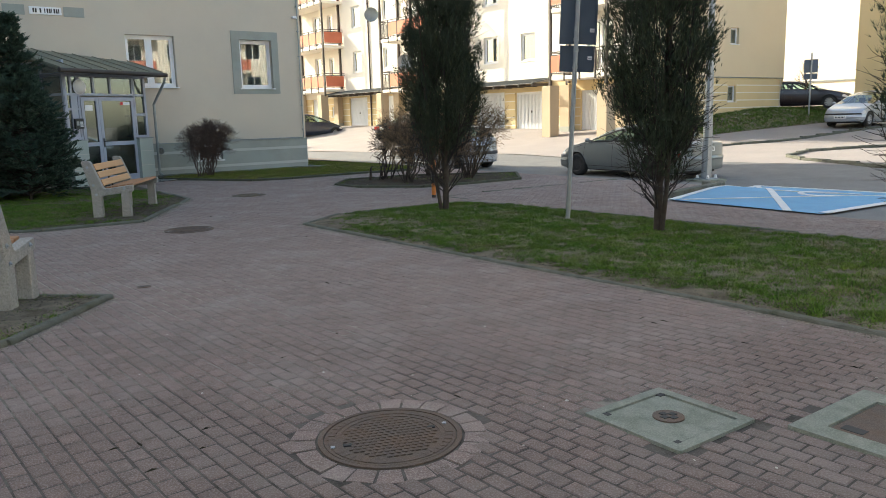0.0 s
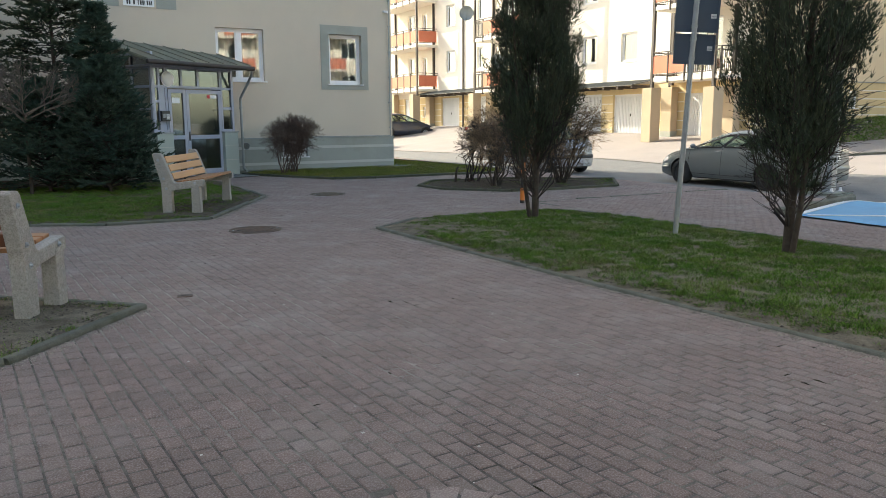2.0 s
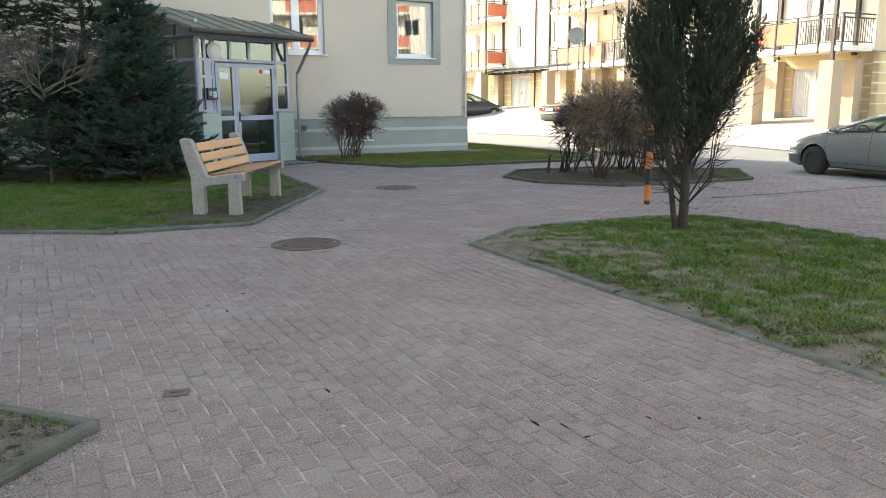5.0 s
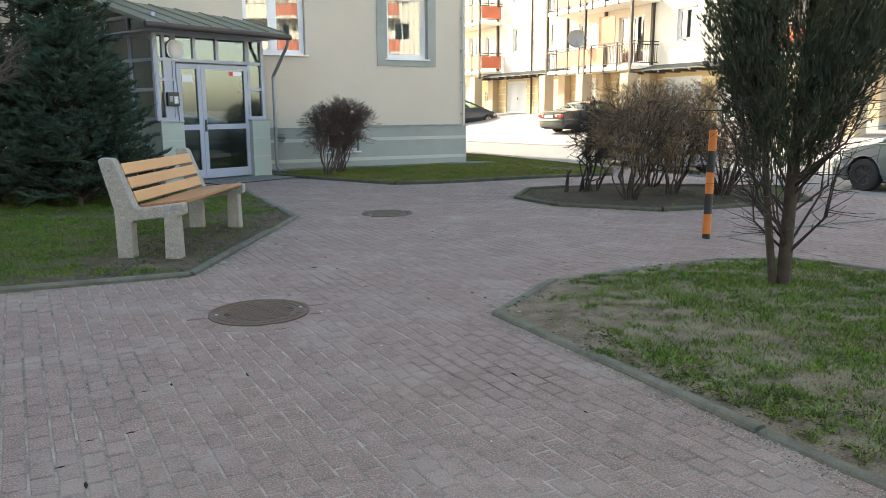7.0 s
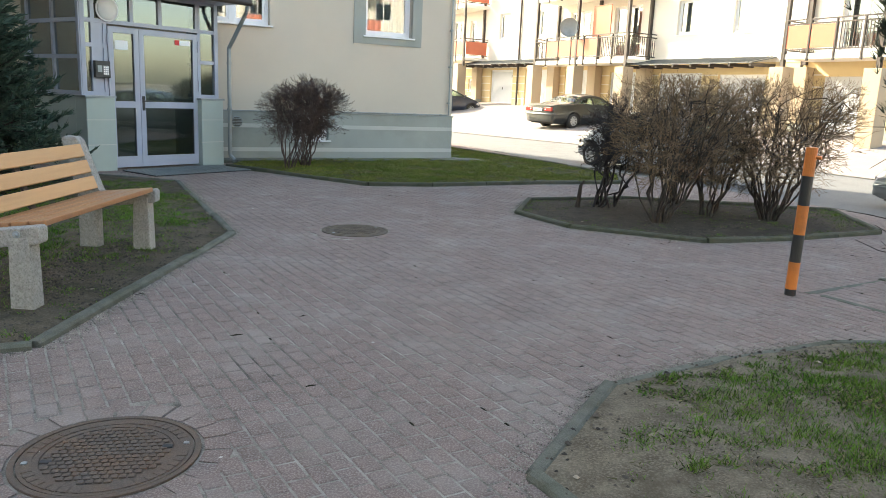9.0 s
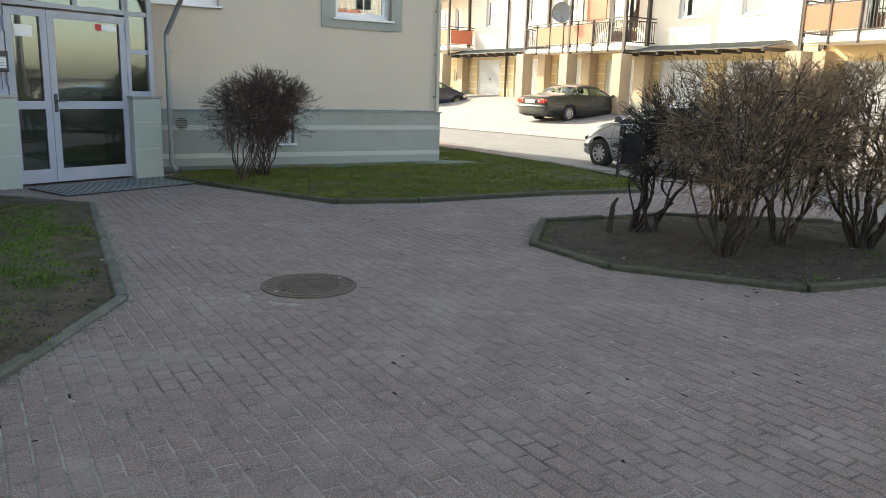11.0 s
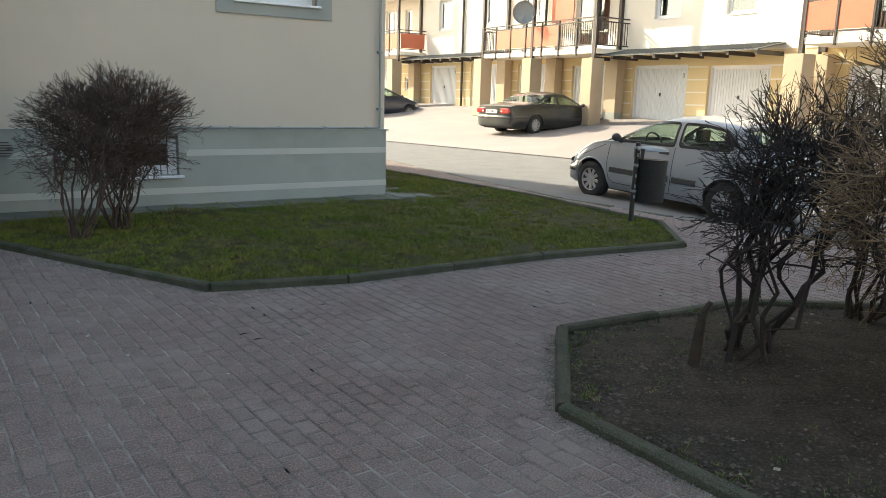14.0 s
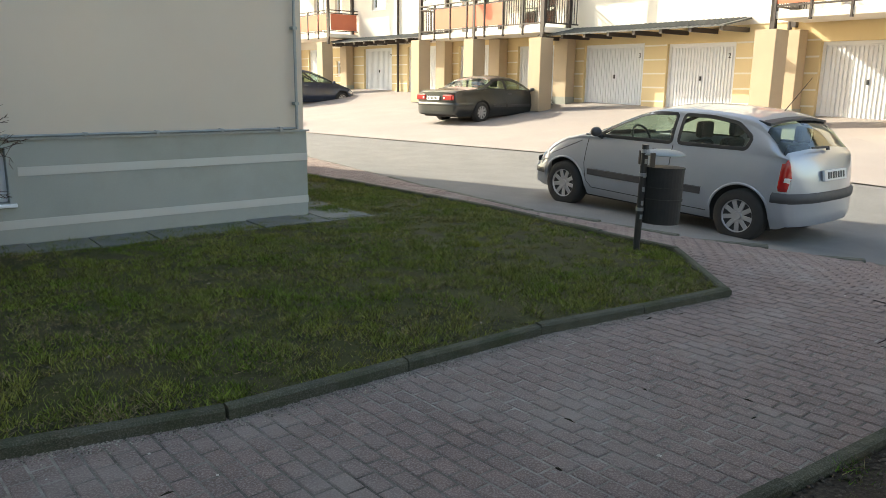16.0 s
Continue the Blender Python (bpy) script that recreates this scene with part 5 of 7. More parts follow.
for wm in (M_WOOD, M_WOODD, M_WOODS):
    for nd in wm.node_tree.nodes:
        if nd.type == "TEX_COORD":
            mp = wm.node_tree.nodes.new("ShaderNodeMapping")
            mp.inputs["Scale"].default_value = (0.35, 6.0, 6.0)
            for lk in [l for l in wm.node_tree.links if l.from_node == nd]:
                to = lk.to_socket
                wm.node_tree.links.remove(lk)
                wm.node_tree.links.new(mp.outputs[0], to)
            wm.node_tree.links.new(nd.outputs["Object"], mp.inputs[0])


def bench(m, back_mat, label):
    """Front +y, length along x."""
    t = thing("bench", m, label, "bench", "park benches")
    HL = 0.88

    def extrude(bm, pts, x0, x1, bev=0.012):
        lo = [bm.verts.new((x0, y, z)) for y, z in pts]
        hi = [bm.verts.new((x1, y, z)) for y, z in pts]
        n = len(pts)
        fs = [bm.faces.new(lo), bm.faces.new(hi[::-1])] + [bm.faces.new((lo[i], hi[i], hi[(i + 1) % n], lo[(i + 1) % n])) for i in range(n)]
        bmesh.ops.recalc_face_normals(bm, faces=fs)
        es = list({e for f in fs for e in f.edges})
        bmesh.ops.bevel(bm, geom=es, offset=bev, segments=2, affect="EDGES", profile=0.6)
    for sx in (-1, 1):
        bm = bmesh.new()
        x0, x1 = (sx * HL - 0.055, sx * HL + 0.055)
        extrude(bm, [(-0.315, -0.05), (-0.165, -0.05), (-0.165, 0.32), (-0.14, 0.345), (0.30, 0.395), (0.315, 0.41), (0.315, 0.49), (0.30, 0.505), (-0.10, 0.455), (-0.135, 0.475),
                     (-0.285, 0.875), (-0.31, 0.90), (-0.40, 0.905), (-0.425, 0.88), (-0.315, 0.44)], x0, x1)
        sd_ = part("side_frame", bm, M_TERR, t, "exposed-aggregate concrete side frame")
        lg = bmesh.new()
        extrude(lg, [(0.12, -0.05), (0.265, -0.05), (0.255, 0.44), (0.135, 0.43)], x0 - 0.006, x1 + 0.006)
        part("front_leg", lg, M_TERR, sd_)
        for y, z in ((-0.335, 0.80), (-0.27, 0.52), (-0.24, 0.37), (0.19, 0.455)):
            for xe, dx in ((x0, -1), (x1, 1)):
                if y > 0:
                    xe += dx * 0.006
                b = bmesh.new()
                cyl(b, (xe, y, z), (xe + dx * 0.006, y, z), 0.022, seg=14)
                cyl(b, (xe + dx * 0.006, y, z), (xe + dx * 0.018, y, z), 0.013, 0.006, seg=8)
                part("bolt", b, M_GREYG, sd_)
    # back slats lean with the frames
    for k in range(3):
        z = 0.545 + k * 0.125
        y = -0.135 - (z - 0.475) * 0.375 - 0.012
        b = boxm(-HL + 0.058, -0.018, -0.052, HL - 0.058, 0.018, 0.052, bevel=0.006)
        bmesh.ops.transform(b, matrix=Matrix.Translation((0, y, z)) @ Matrix.Rotation(radians(20.5), 4, "X"), verts=b.verts[:])
        part("back_slat", b, back_mat, t)
    for k in range(4):
        y = -0.085 + k * 0.112
        z = 0.462 + (y + 0.1) * 0.11
        b = boxm(-HL + 0.058, -0.05, -0.018, HL - 0.058, 0.05, 0.018, bevel=0.006)
        bmesh.ops.transform(b, matrix=Matrix.Translation((0, y, z)) @ Matrix.Rotation(radians(6), 4, "X"), verts=b.verts[:])
        part("seat_slat", b, M_WOODS, t)
    bk = boxm(-0.03, -0.02, 0.44, 0.03, 0.0, 0.86)
    bmesh.ops.transform(bk, matrix=Matrix.Translation((0, -0.055, 0.02)) @ Matrix.Rotation(radians(20.5), 4, "X"), verts=bk.verts[:])
    part("brace", bk, M_BROWN, t)
    return t


bench(pose(-3.99, 13.25, 0.03, 0, 0, -86.5), M_WOOD, "park bench with pale pine slats on rough concrete frames")
bench(pose(-3.62, 6.33, 0.03, 0, 0, 4), M_WOODD, "park bench with a dark-stained back, on a trodden patch")

# ---- posts, signs, bin ----
bp = thing("bollard", pose(1.29, 13.97, 0, 0, 0.8, 0), "leaning steel post painted in orange and black bands", "bollard")
zs = [(0, 0.05, M_BLACKP), (0.05, 0.26, M_ORANGE), (0.26, 0.47, M_BLACKP), (0.47, 0.69, M_ORANGE), (0.69, 0.91, M_BLACKP), (0.91, 1.12, M_ORANGE)]
for a, b, mm in zs:
    part("band", cylm((0, 0, a - (0.1 if a == 0 else 0)), (0, 0, b), 0.041, seg=20, caps=True), mm, bp)
part("bolt", cylm((0.03, -0.03, 1.05), (0.055, -0.055, 1.05), 0.012, seg=8), M_ORANGE, bp)

sp = thing("traffic_sign", pose(2.86, 10.15, 0, 0, 2.6, 0), "two grey sign panels seen from behind on a leaning galvanised pole", "traffic sign")
part("pole", cylm((0, 0, -0.1), (0, 0, 3.25), 0.031, seg=18), M_GREYG, sp)
for z0, z1, w in ((2.38, 3.05, 0.25), (2.02, 2.36, 0.235)):
    p = part("panel", boxm(-w + 0.03, 0.035, z0, w + 0.03, 0.042, z1, bevel=0.003), M_SIGNB, sp, "dark grey panel back with a folded edge")
    e = bmesh.new()
    for a, b, c, d in ((-w + 0.03, z0, w + 0.03, z0 + 0.015), (-w + 0.03, z1 - 0.015, w + 0.03, z1), (-w + 0.03, z0 + 0.015, -w + 0.045, z1 - 0.015), (w + 0.015, z0 + 0.015, w + 0.03, z1 - 0.015)):
        box(e, a, 0.022, b, c, 0.035, d)
    part("edge", e, M_SIGNB, p)
    lab = part("sticker", boxm(w - 0.06, 0.031, z0 + 0.16, w, 0.0345, z0 + 0.21), M_PVC, p)
    part("bar", boxm(w - 0.055, 0.029, z0 + 0.175, w - 0.005, 0.0312, z0 + 0.182), M_SIGNB, lab)
    for z in (z0 + 0.06, z1 - 0.06):
        part("clamp", cylm((0, 0, z - 0.018), (0, 0, z + 0.018), 0.038, seg=14), M_GREYG, p)

lc = thing("street_lamp", pose(8.31, 17.98, -0.25, 0, 0, 30), "galvanised lamp column bolted to a low concrete foot", "street lamp")
part("foot", boxm(-0.34, -0.34, -0.05, 0.34, 0.34, 0.06, bevel=0.02), M_CONC, lc)
part("flange", boxm(-0.2, -0.2, 0.06, 0.2, 0.2, 0.085), M_GREYG, lc)
part("column", cylm((0, 0, 0.08), (0, 0, 4.6), 0.125, 0.07, seg=8), M_GREYG, lc)
for a in (-0.15, 0.15):
    for b in (-0.15, 0.15):
        part("bolt_cap", cylm((a, b, 0.085), (a, b, 0.16), 0.04, 0.022, seg=10), M_PVC, lc)

M_BIN = mat("bin_black", (0.014, 0.015, 0.016), (0.022, 0.022, 0.022), 8, 0.6, bump=0.1, spec=0.3)
wb = thing("litter_bin", pose(1.01, 22.87, 0.03, 0, 1.5, 3), "black round litter bin on a post with a grey visor", "litter bin")
part("post", cylm((0, 0, -0.1), (0, 0, 0.92), 0.03, seg=14), M_BLACKP, wb)
for k in range(5):
    part("sticker", boxm(-0.008, -0.0335, 0.28 + k * 0.12, 0.014, -0.029, 0.32 + k * 0.12), M_ZINC, wb)
bb = cylm((0.19, 0, 0.25), (0.19, 0, 0.73), 0.165, 0.17, seg=32)
body = part("bucket", bb, M_BIN, wb)
for z in (0.45, 0.55, 0.72):
    part("hoop", cylm((0.19, 0, z), (0.19, 0, z + 0.015), 0.174, seg=32), M_BIN, body)
vz = bmesh.new()
bmesh.ops.create_uvsphere(vz, u_segments=28, v_segments=14, radius=0.19, matrix=Matrix.Translation((0.17, 0, 0.83)) @ Matrix.Diagonal((1.0, 0.95, 0.30, 1)))
bmesh.ops.bisect_plane(vz, geom=vz.verts[:] + vz.edges[:] + vz.faces[:], plane_co=(0, 0, 0.835), plane_no=(0, 0, -1), clear_outer=True)
bmesh.ops.solidify(vz, geom=vz.faces[:], thickness=0.006)
part("visor", vz, M_ZINC, wb, "weathered grey visor", True)
for y in (-0.12, 0.12):
    part("bracket", boxm(0.0, y - 0.01, 0.74, 0.04, y + 0.01, 0.86), M_BLACKP, wb)
for z in (0.35, 0.65, 0.85):
    part("strap", cylm((0, 0, z), (0, 0, z + 0.03), 0.036, seg=14), M_GREYG, wb)

s2 = thing("traffic_sign", pose(20.6, 34.6, ground_z(20.6, 34.6), 0, 0, -20), "far grey sign panels seen from behind on a thin pole", "traffic sign")
part("pole", cylm((0, 0, -0.1), (0, 0, 2.9), 0.04, seg=10), M_GREYG, s2)
part("panel", boxm(-0.3, 0.05, 2.0, 0.3, 0.06, 2.6), M_SIGNB, s2)
part("panel", boxm(-0.3, 0.05, 1.7, 0.3, 0.06, 1.95), M_SIGNB, s2)

# ---- plants ----
M_BARK = mat("bark_brown", (0.062, 0.045, 0.033), (0.036, 0.027, 0.021), 12, 0.95, bump=0.8, bump_scale=60, stain=(0.10, 0.10, 0.075), stain_scale=8)
M_TWIG = mat("twig_brown", (0.235, 0.160, 0.090), (0.130, 0.090, 0.056), 6, 0.9, island=0.35, space="World")
M_TWIGD = mat("twig_dark", (0.042, 0.031, 0.027), (0.028, 0.022, 0.020), 6, 0.9, island=0.35, space="World")
M_TWIGR = mat("twig_red_brown", (0.090, 0.056, 0.043), (0.056, 0.036, 0.030), 6, 0.9, island=0.35, space="World")
M_JUN = mat("juniper_green", (0.024, 0.042, 0.024), (0.052, 0.066, 0.034), 3, 0.8, island=0.4, space="World", stain=(0.060, 0.055, 0.035), stain_scale=2, stain_amt=0.35)
M_CON = mat("blue_green_conifer", (0.026, 0.060, 0.044), (0.050, 0.092, 0.060), 1.5, 0.8, island=0.4, space="World", stain=(0.05, 0.055, 0.03), stain_scale=1.5, stain_amt=0.4)
M_THU = mat("dark_thuja", (0.034, 0.060, 0.032), (0.052, 0.072, 0.036), 2, 0.85, island=0.4, space="World", stain=(0.06, 0.045, 0.025), stain_scale=1.2, stain_amt=0.5)


class Tubes:
    """Gathers thin tapered tubes into one mesh."""

    def __init__(self):
        self.v, self.f = [], []

    def add(self, pts, r0, r1, sides=3):
        n0, m = len(self.v), len(pts)
        d = (pts[-1] - pts[0])
        if d.length < 1e-6:
            return
        d.normalize()
        a = d.orthogonal().normalized()
        b = d.cross(a)
        for i, p in enumerate(pts):
            r = r0 + (r1 - r0) * i / max(1, m - 1)
            for k in range(sides):
                t = k / sides * math.tau
                q = p + a * (r * math.cos(t)) + b * (r * math.sin(t))
                self.v.append((q.x, q.y, q.z))
        for i in range(m - 1):
            for k in range(sides):
                k2 = (k + 1) % sides
                self.f.append((n0 + i * sides + k, n0 + i * sides + k2, n0 + (i + 1) * sides + k2, n0 + (i + 1) * sides + k))


def path_of(r, p, d, length, n, wob, up):
    pts, d = [p.copy()], d.normalized()
    for _ in range(n):
        d = (d + Vector((r.gauss(0, wob), r.gauss(0, wob), r.gauss(0, wob * 0.7) + up))).normalized()
        pts.append(pts[-1] + d * (length / n))
    return pts


def shrub(name, x, y, z, stems, inside_fn, r, label, twig_mat, lengths=(0.75, 0.42, 0.25, 0.14), forks=(5, 4, 3), spread=0.55, thick=0.013, base_r=0.12, wob=0.16):
    """Many stems that fork again and again and stop at the clipped outline."""
    t = thing(name, pose(x, y, z), label, "shrub", "shrubs in the bed" if name == "shrub" else "")
    main, twigs = Tubes(), Tubes()

    def grow(p, d, level, rad):
        L = lengths[level] * r.uniform(0.7, 1.25)
        pts = path_of(r, p, d, L, 4 if level == 0 else 3 if level == 1 else 2, wob, 0.05)
        keep = [pts[0]]
        for q in pts[1:]:
            if not inside_fn(q):
                break
            keep.append(q)
        if len(keep) < 2:
            return
        (main if level == 0 else twigs).add(keep, rad, rad * 0.6, 5 if level == 0 else 3)
        if level + 1 >= len(lengths):
            return
        for k in range(forks[level]):
            i = r.uniform(0.3, 1.0) * (len(keep) - 1)
            j = min(int(i), len(keep) - 2)
            q = keep[j].lerp(keep[j + 1], i - j)
            dd = (keep[j + 1] - keep[j]).normalized()
            side_ = dd.orthogonal().normalized()
            side_.rotate(Matrix.Rotation(r.uniform(0, math.tau), 3, dd))
            grow(q, dd + side_ * r.uniform(0.4, 0.95), level + 1, max(0.0018, rad * 0.52))
    for _ in range(stems):
        a, rr = r.uniform(0, math.tau), base_r * math.sqrt(r.random())
        b = Vector((rr * math.cos(a), rr * math.sin(a), -0.03))
        o = r.uniform(0.1, spread)
        grow(b, Vector((math.cos(a) * o, math.sin(a) * o, 1)), 0, thick * r.uniform(0.7, 1.3))
    part_ob = new("trunk", raw_mesh("trunk", main.v, main.f, M_BARK if twig_mat is not M_TWIGR else M_TWIGR))
    part_ob.parent = t
    tw = new("crown", raw_mesh("crown", twigs.v, twigs.f, twig_mat))
    tw.parent = t
    return t


def clipped_shrub(t, r, crown, limbs, twig_mat, stem_mat, thick=0.016, forks=6, twigs=9, subs=4, base_r=0.12, lower=0.7, flat=False, crook=0.05):
    """A few crooked limbs from one foot, forking twice, with short stiff twigs out to a clipped outline: centre, radii; lower: the crown's depth under its centre."""
    (cx, cy, cz), (rx, ry, rz) = crown
    main, mid_, fine_ = Tubes(), Tubes(), Tubes()

    def reach(d):
        """Where the outline lies in direction d."""
        dz = d.z / (rz if d.z > 0 else lower)
        n_ = math.sqrt((d.x / rx) ** 2 + (d.y / ry) ** 2)
        k = 1 / max(0.2, (max(n_, abs(dz)) if flat and d.z > 0 else math.hypot(n_, dz)))
        return k * (1 + 0.10 * noise.noise((d.x * 2.3 + cx, d.y * 2.3, d.z * 2.3)))

    def crooked(p, q, n_, amp):
        pts = [p.lerp(q, k / n_) + Vector((r.gauss(0, amp), r.gauss(0, amp), r.gauss(0, amp * 0.6))) * (0 < k < n_) for k in range(n_ + 1)]
        return pts

    def on(pts, u):
        j = u * (len(pts) - 1) * 0.9999
        return pts[int(j)].lerp(pts[int(j) + 1], j % 1)
    C = Vector((cx, cy, cz))
    for i in range(limbs):
        a = i * 2.399 + r.gauss(0, 0.3)
        el = r.uniform(0.0, 1.15)
        d = Vector((math.cos(a) * math.cos(el), math.sin(a) * math.cos(el), math.sin(el)))
        tip = C + d * reach(d) * r.uniform(0.50, 0.72)
        fa = a + r.gauss(0, 0.5)
        q = base_r * math.sqrt(r.random())
        foot = Vector((q * math.cos(fa), q * math.sin(fa), -0.03))
        knee = foot.lerp(tip, 0.35) + Vector((r.gauss(0, 0.05), r.gauss(0, 0.05), 0.04))
        lp = crooked(foot, knee, 3, crook * 0.6)[:-1] + crooked(knee, tip, 5, crook)
        rad = thick * r.uniform(0.7, 1.3)
        main.add(lp, rad, rad * 0.45, 6)
        for _ in range(forks):
            p = on(lp, r.uniform(0.35, 1.0))
            d2 = (d + Vector((r.gauss(0, 0.62), r.gauss(0, 0.62), r.gauss(0, 0.55)))).normalized()
            tip2 = C + d2 * reach(d2) * r.uniform(0.72, 0.98)
            if tip2.z < 0.12:
                continue
            sp_ = crooked(p, tip2, 5, crook * 0.7)
            mid_.add(sp_, rad * 0.42, rad * 0.17, 4)
            for _k in range(twigs):
                u = r.random() ** 0.7
                q0 = on(sp_, u)
                o = (q0 - C)
                d3 = (o.normalized() * 0.8 + Vector((r.gauss(0, 0.6), r.gauss(0, 0.6), r.gauss(0.1, 0.5)))).normalized()
                room = max(0.03, reach(o.normalized()) - o.length)
                Lt = min(r.uniform(0.10, 0.30), room + 0.06)
                tp_ = crooked(q0, q0 + d3 * Lt, 3, 0.012)
                fine_.add(tp_, max(0.0022, rad * 0.16), 0.0016, 3)
                for _m in range(subs):
                    q1 = on(tp_, r.uniform(0.2, 1.0))
                    d4 = (d3 + Vector((r.gauss(0, 0.7), r.gauss(0, 0.7), r.gauss(0.1, 0.5)))).normalized()
                    o = q1 - C
                    Lm = min(r.uniform(0.04, 0.14), max(0.03, reach(o.normalized()) * 1.03 - o.length))
                    fine_.add([q1, q1 + d4 * Lm], 0.0022, 0.0014, 3)
    for nm, tb, mm in (("trunk", main, stem_mat), ("branchwork", mid_, stem_mat), ("crown", fine_, twig_mat)):
        o = new(nm, raw_mesh(nm, tb.v, tb.f, mm))
        o.parent = t
    return t


rs = random.Random(77)
HEDGE = "leafless clipped shrub with upright brown twigs"
for x, y, crown, limbs in (
        (0.95, 17.05, ((0.14, 0.12, 0.95), (0.80, 0.80, 0.68)), 15),
        (2.40, 17.75, ((0.05, 0.1, 0.95), (1.04, 0.90, 0.74)), 19),
        (1.66, 17.75, ((0.0, 0.1, 0.95), (0.66, 0.72, 0.70)), 9),
        (1.55, 18.95, ((0.05, -0.1, 0.90), (0.8, 0.6, 0.66)), 10)):
    clipped_shrub(thing("shrub", pose(x, y, 0.05), HEDGE, "shrub", "shrubs in the bed"), rs, crown, limbs, M_TWIG, M_BARK, forks=8, twigs=9, subs=5, base_r=0.11, lower=0.78, flat=True)
clipped_shrub(thing("shrub", pose(0.44, 18.12, 0.05), "dark gnarled leafless shrub with crooked limbs", "shrub", "shrubs in the bed"), rs, ((0.24, 0.06, 0.82), (0.62, 0.55, 0.74)), 10, M_TWIGD, M_TWIGD, thick=0.017, forks=8, twigs=8, subs=4, base_r=0.18, lower=0.62, crook=0.075)
st_ = thing("stump", pose(0.08, 17.95, 0.03, 0, 3, 0), "short dark stump of a cut shrub", "stump")
sb_ = bmesh.new()
cyl(sb_, (0, 0, -0.05), (0.01, 0, 0.30), 0.035, 0.022, seg=9)
cyl(sb_, (0.01, 0, 0.3), (0.05, 0.01, 0.36), 0.02, 0.014, seg=7)
part("wood", sb_, M_BARK, st_)
# round clipped shrubs by the wall, two feet, one ball
WALLS = "round clipped leafless shrub with dense dark red-brown twigs"
clipped_shrub(thing("wall_shrub", pose(-4.38, 21.55, 0.04), WALLS, "shrub", "shrubs by the wall"), rs, ((0.10, -0.12, 0.94), (0.76, 0.74, 0.60)), 17, M_TWIGR, M_TWIGR, thick=0.012, forks=9, twigs=9, subs=4, base_r=0.10, lower=0.62)
clipped_shrub(thing("wall_shrub", pose(-4.52, 20.95, 0.04), "leafless shrub with fanned dark stems, cut round", "shrub", "shrubs by the wall"), rs, ((0.04, 0.22, 0.86), (0.70, 0.62, 0.58)), 12, M_TWIGR, M_TWIGR, thick=0.012, forks=7, twigs=8, subs=4, base_r=0.10, lower=0.56)


class Sprays:
    """Gathers small leafy fans into one mesh."""

    def __init__(self):
        self.v, self.f = [], []

    def fan(self, r, p, d, length, width, blades=4, flat=None):
        d = d.normalized()
        a = flat if flat is not None else Vector((r.gauss(0, 1), r.gauss(0, 1), r.gauss(0, 1)))
        a = (a - d * a.dot(d))
        if a.length < 1e-4:
            return
        a.normalize()
        for k in range(blades):
            s = (k / max(1, blades - 1) - 0.5) * 2
            dd = (d + a * s * r.uniform(0.35, 0.7)).normalized()
            L = length * (1 - 0.35 * abs(s)) * r.uniform(0.7, 1.15)
            w = dd.cross(Vector((r.gauss(0, 1), r.gauss(0, 1), r.gauss(0, 1))))
            if w.length < 1e-4:
                continue
            w = w.normalized() * width * r.uniform(0.7, 1.2)
            n = len(self.v)
            e = p + dd * L
            self.v += [tuple(p + w), tuple(e), tuple(p - w)]
            self.f.append((n, n + 1, n + 2))


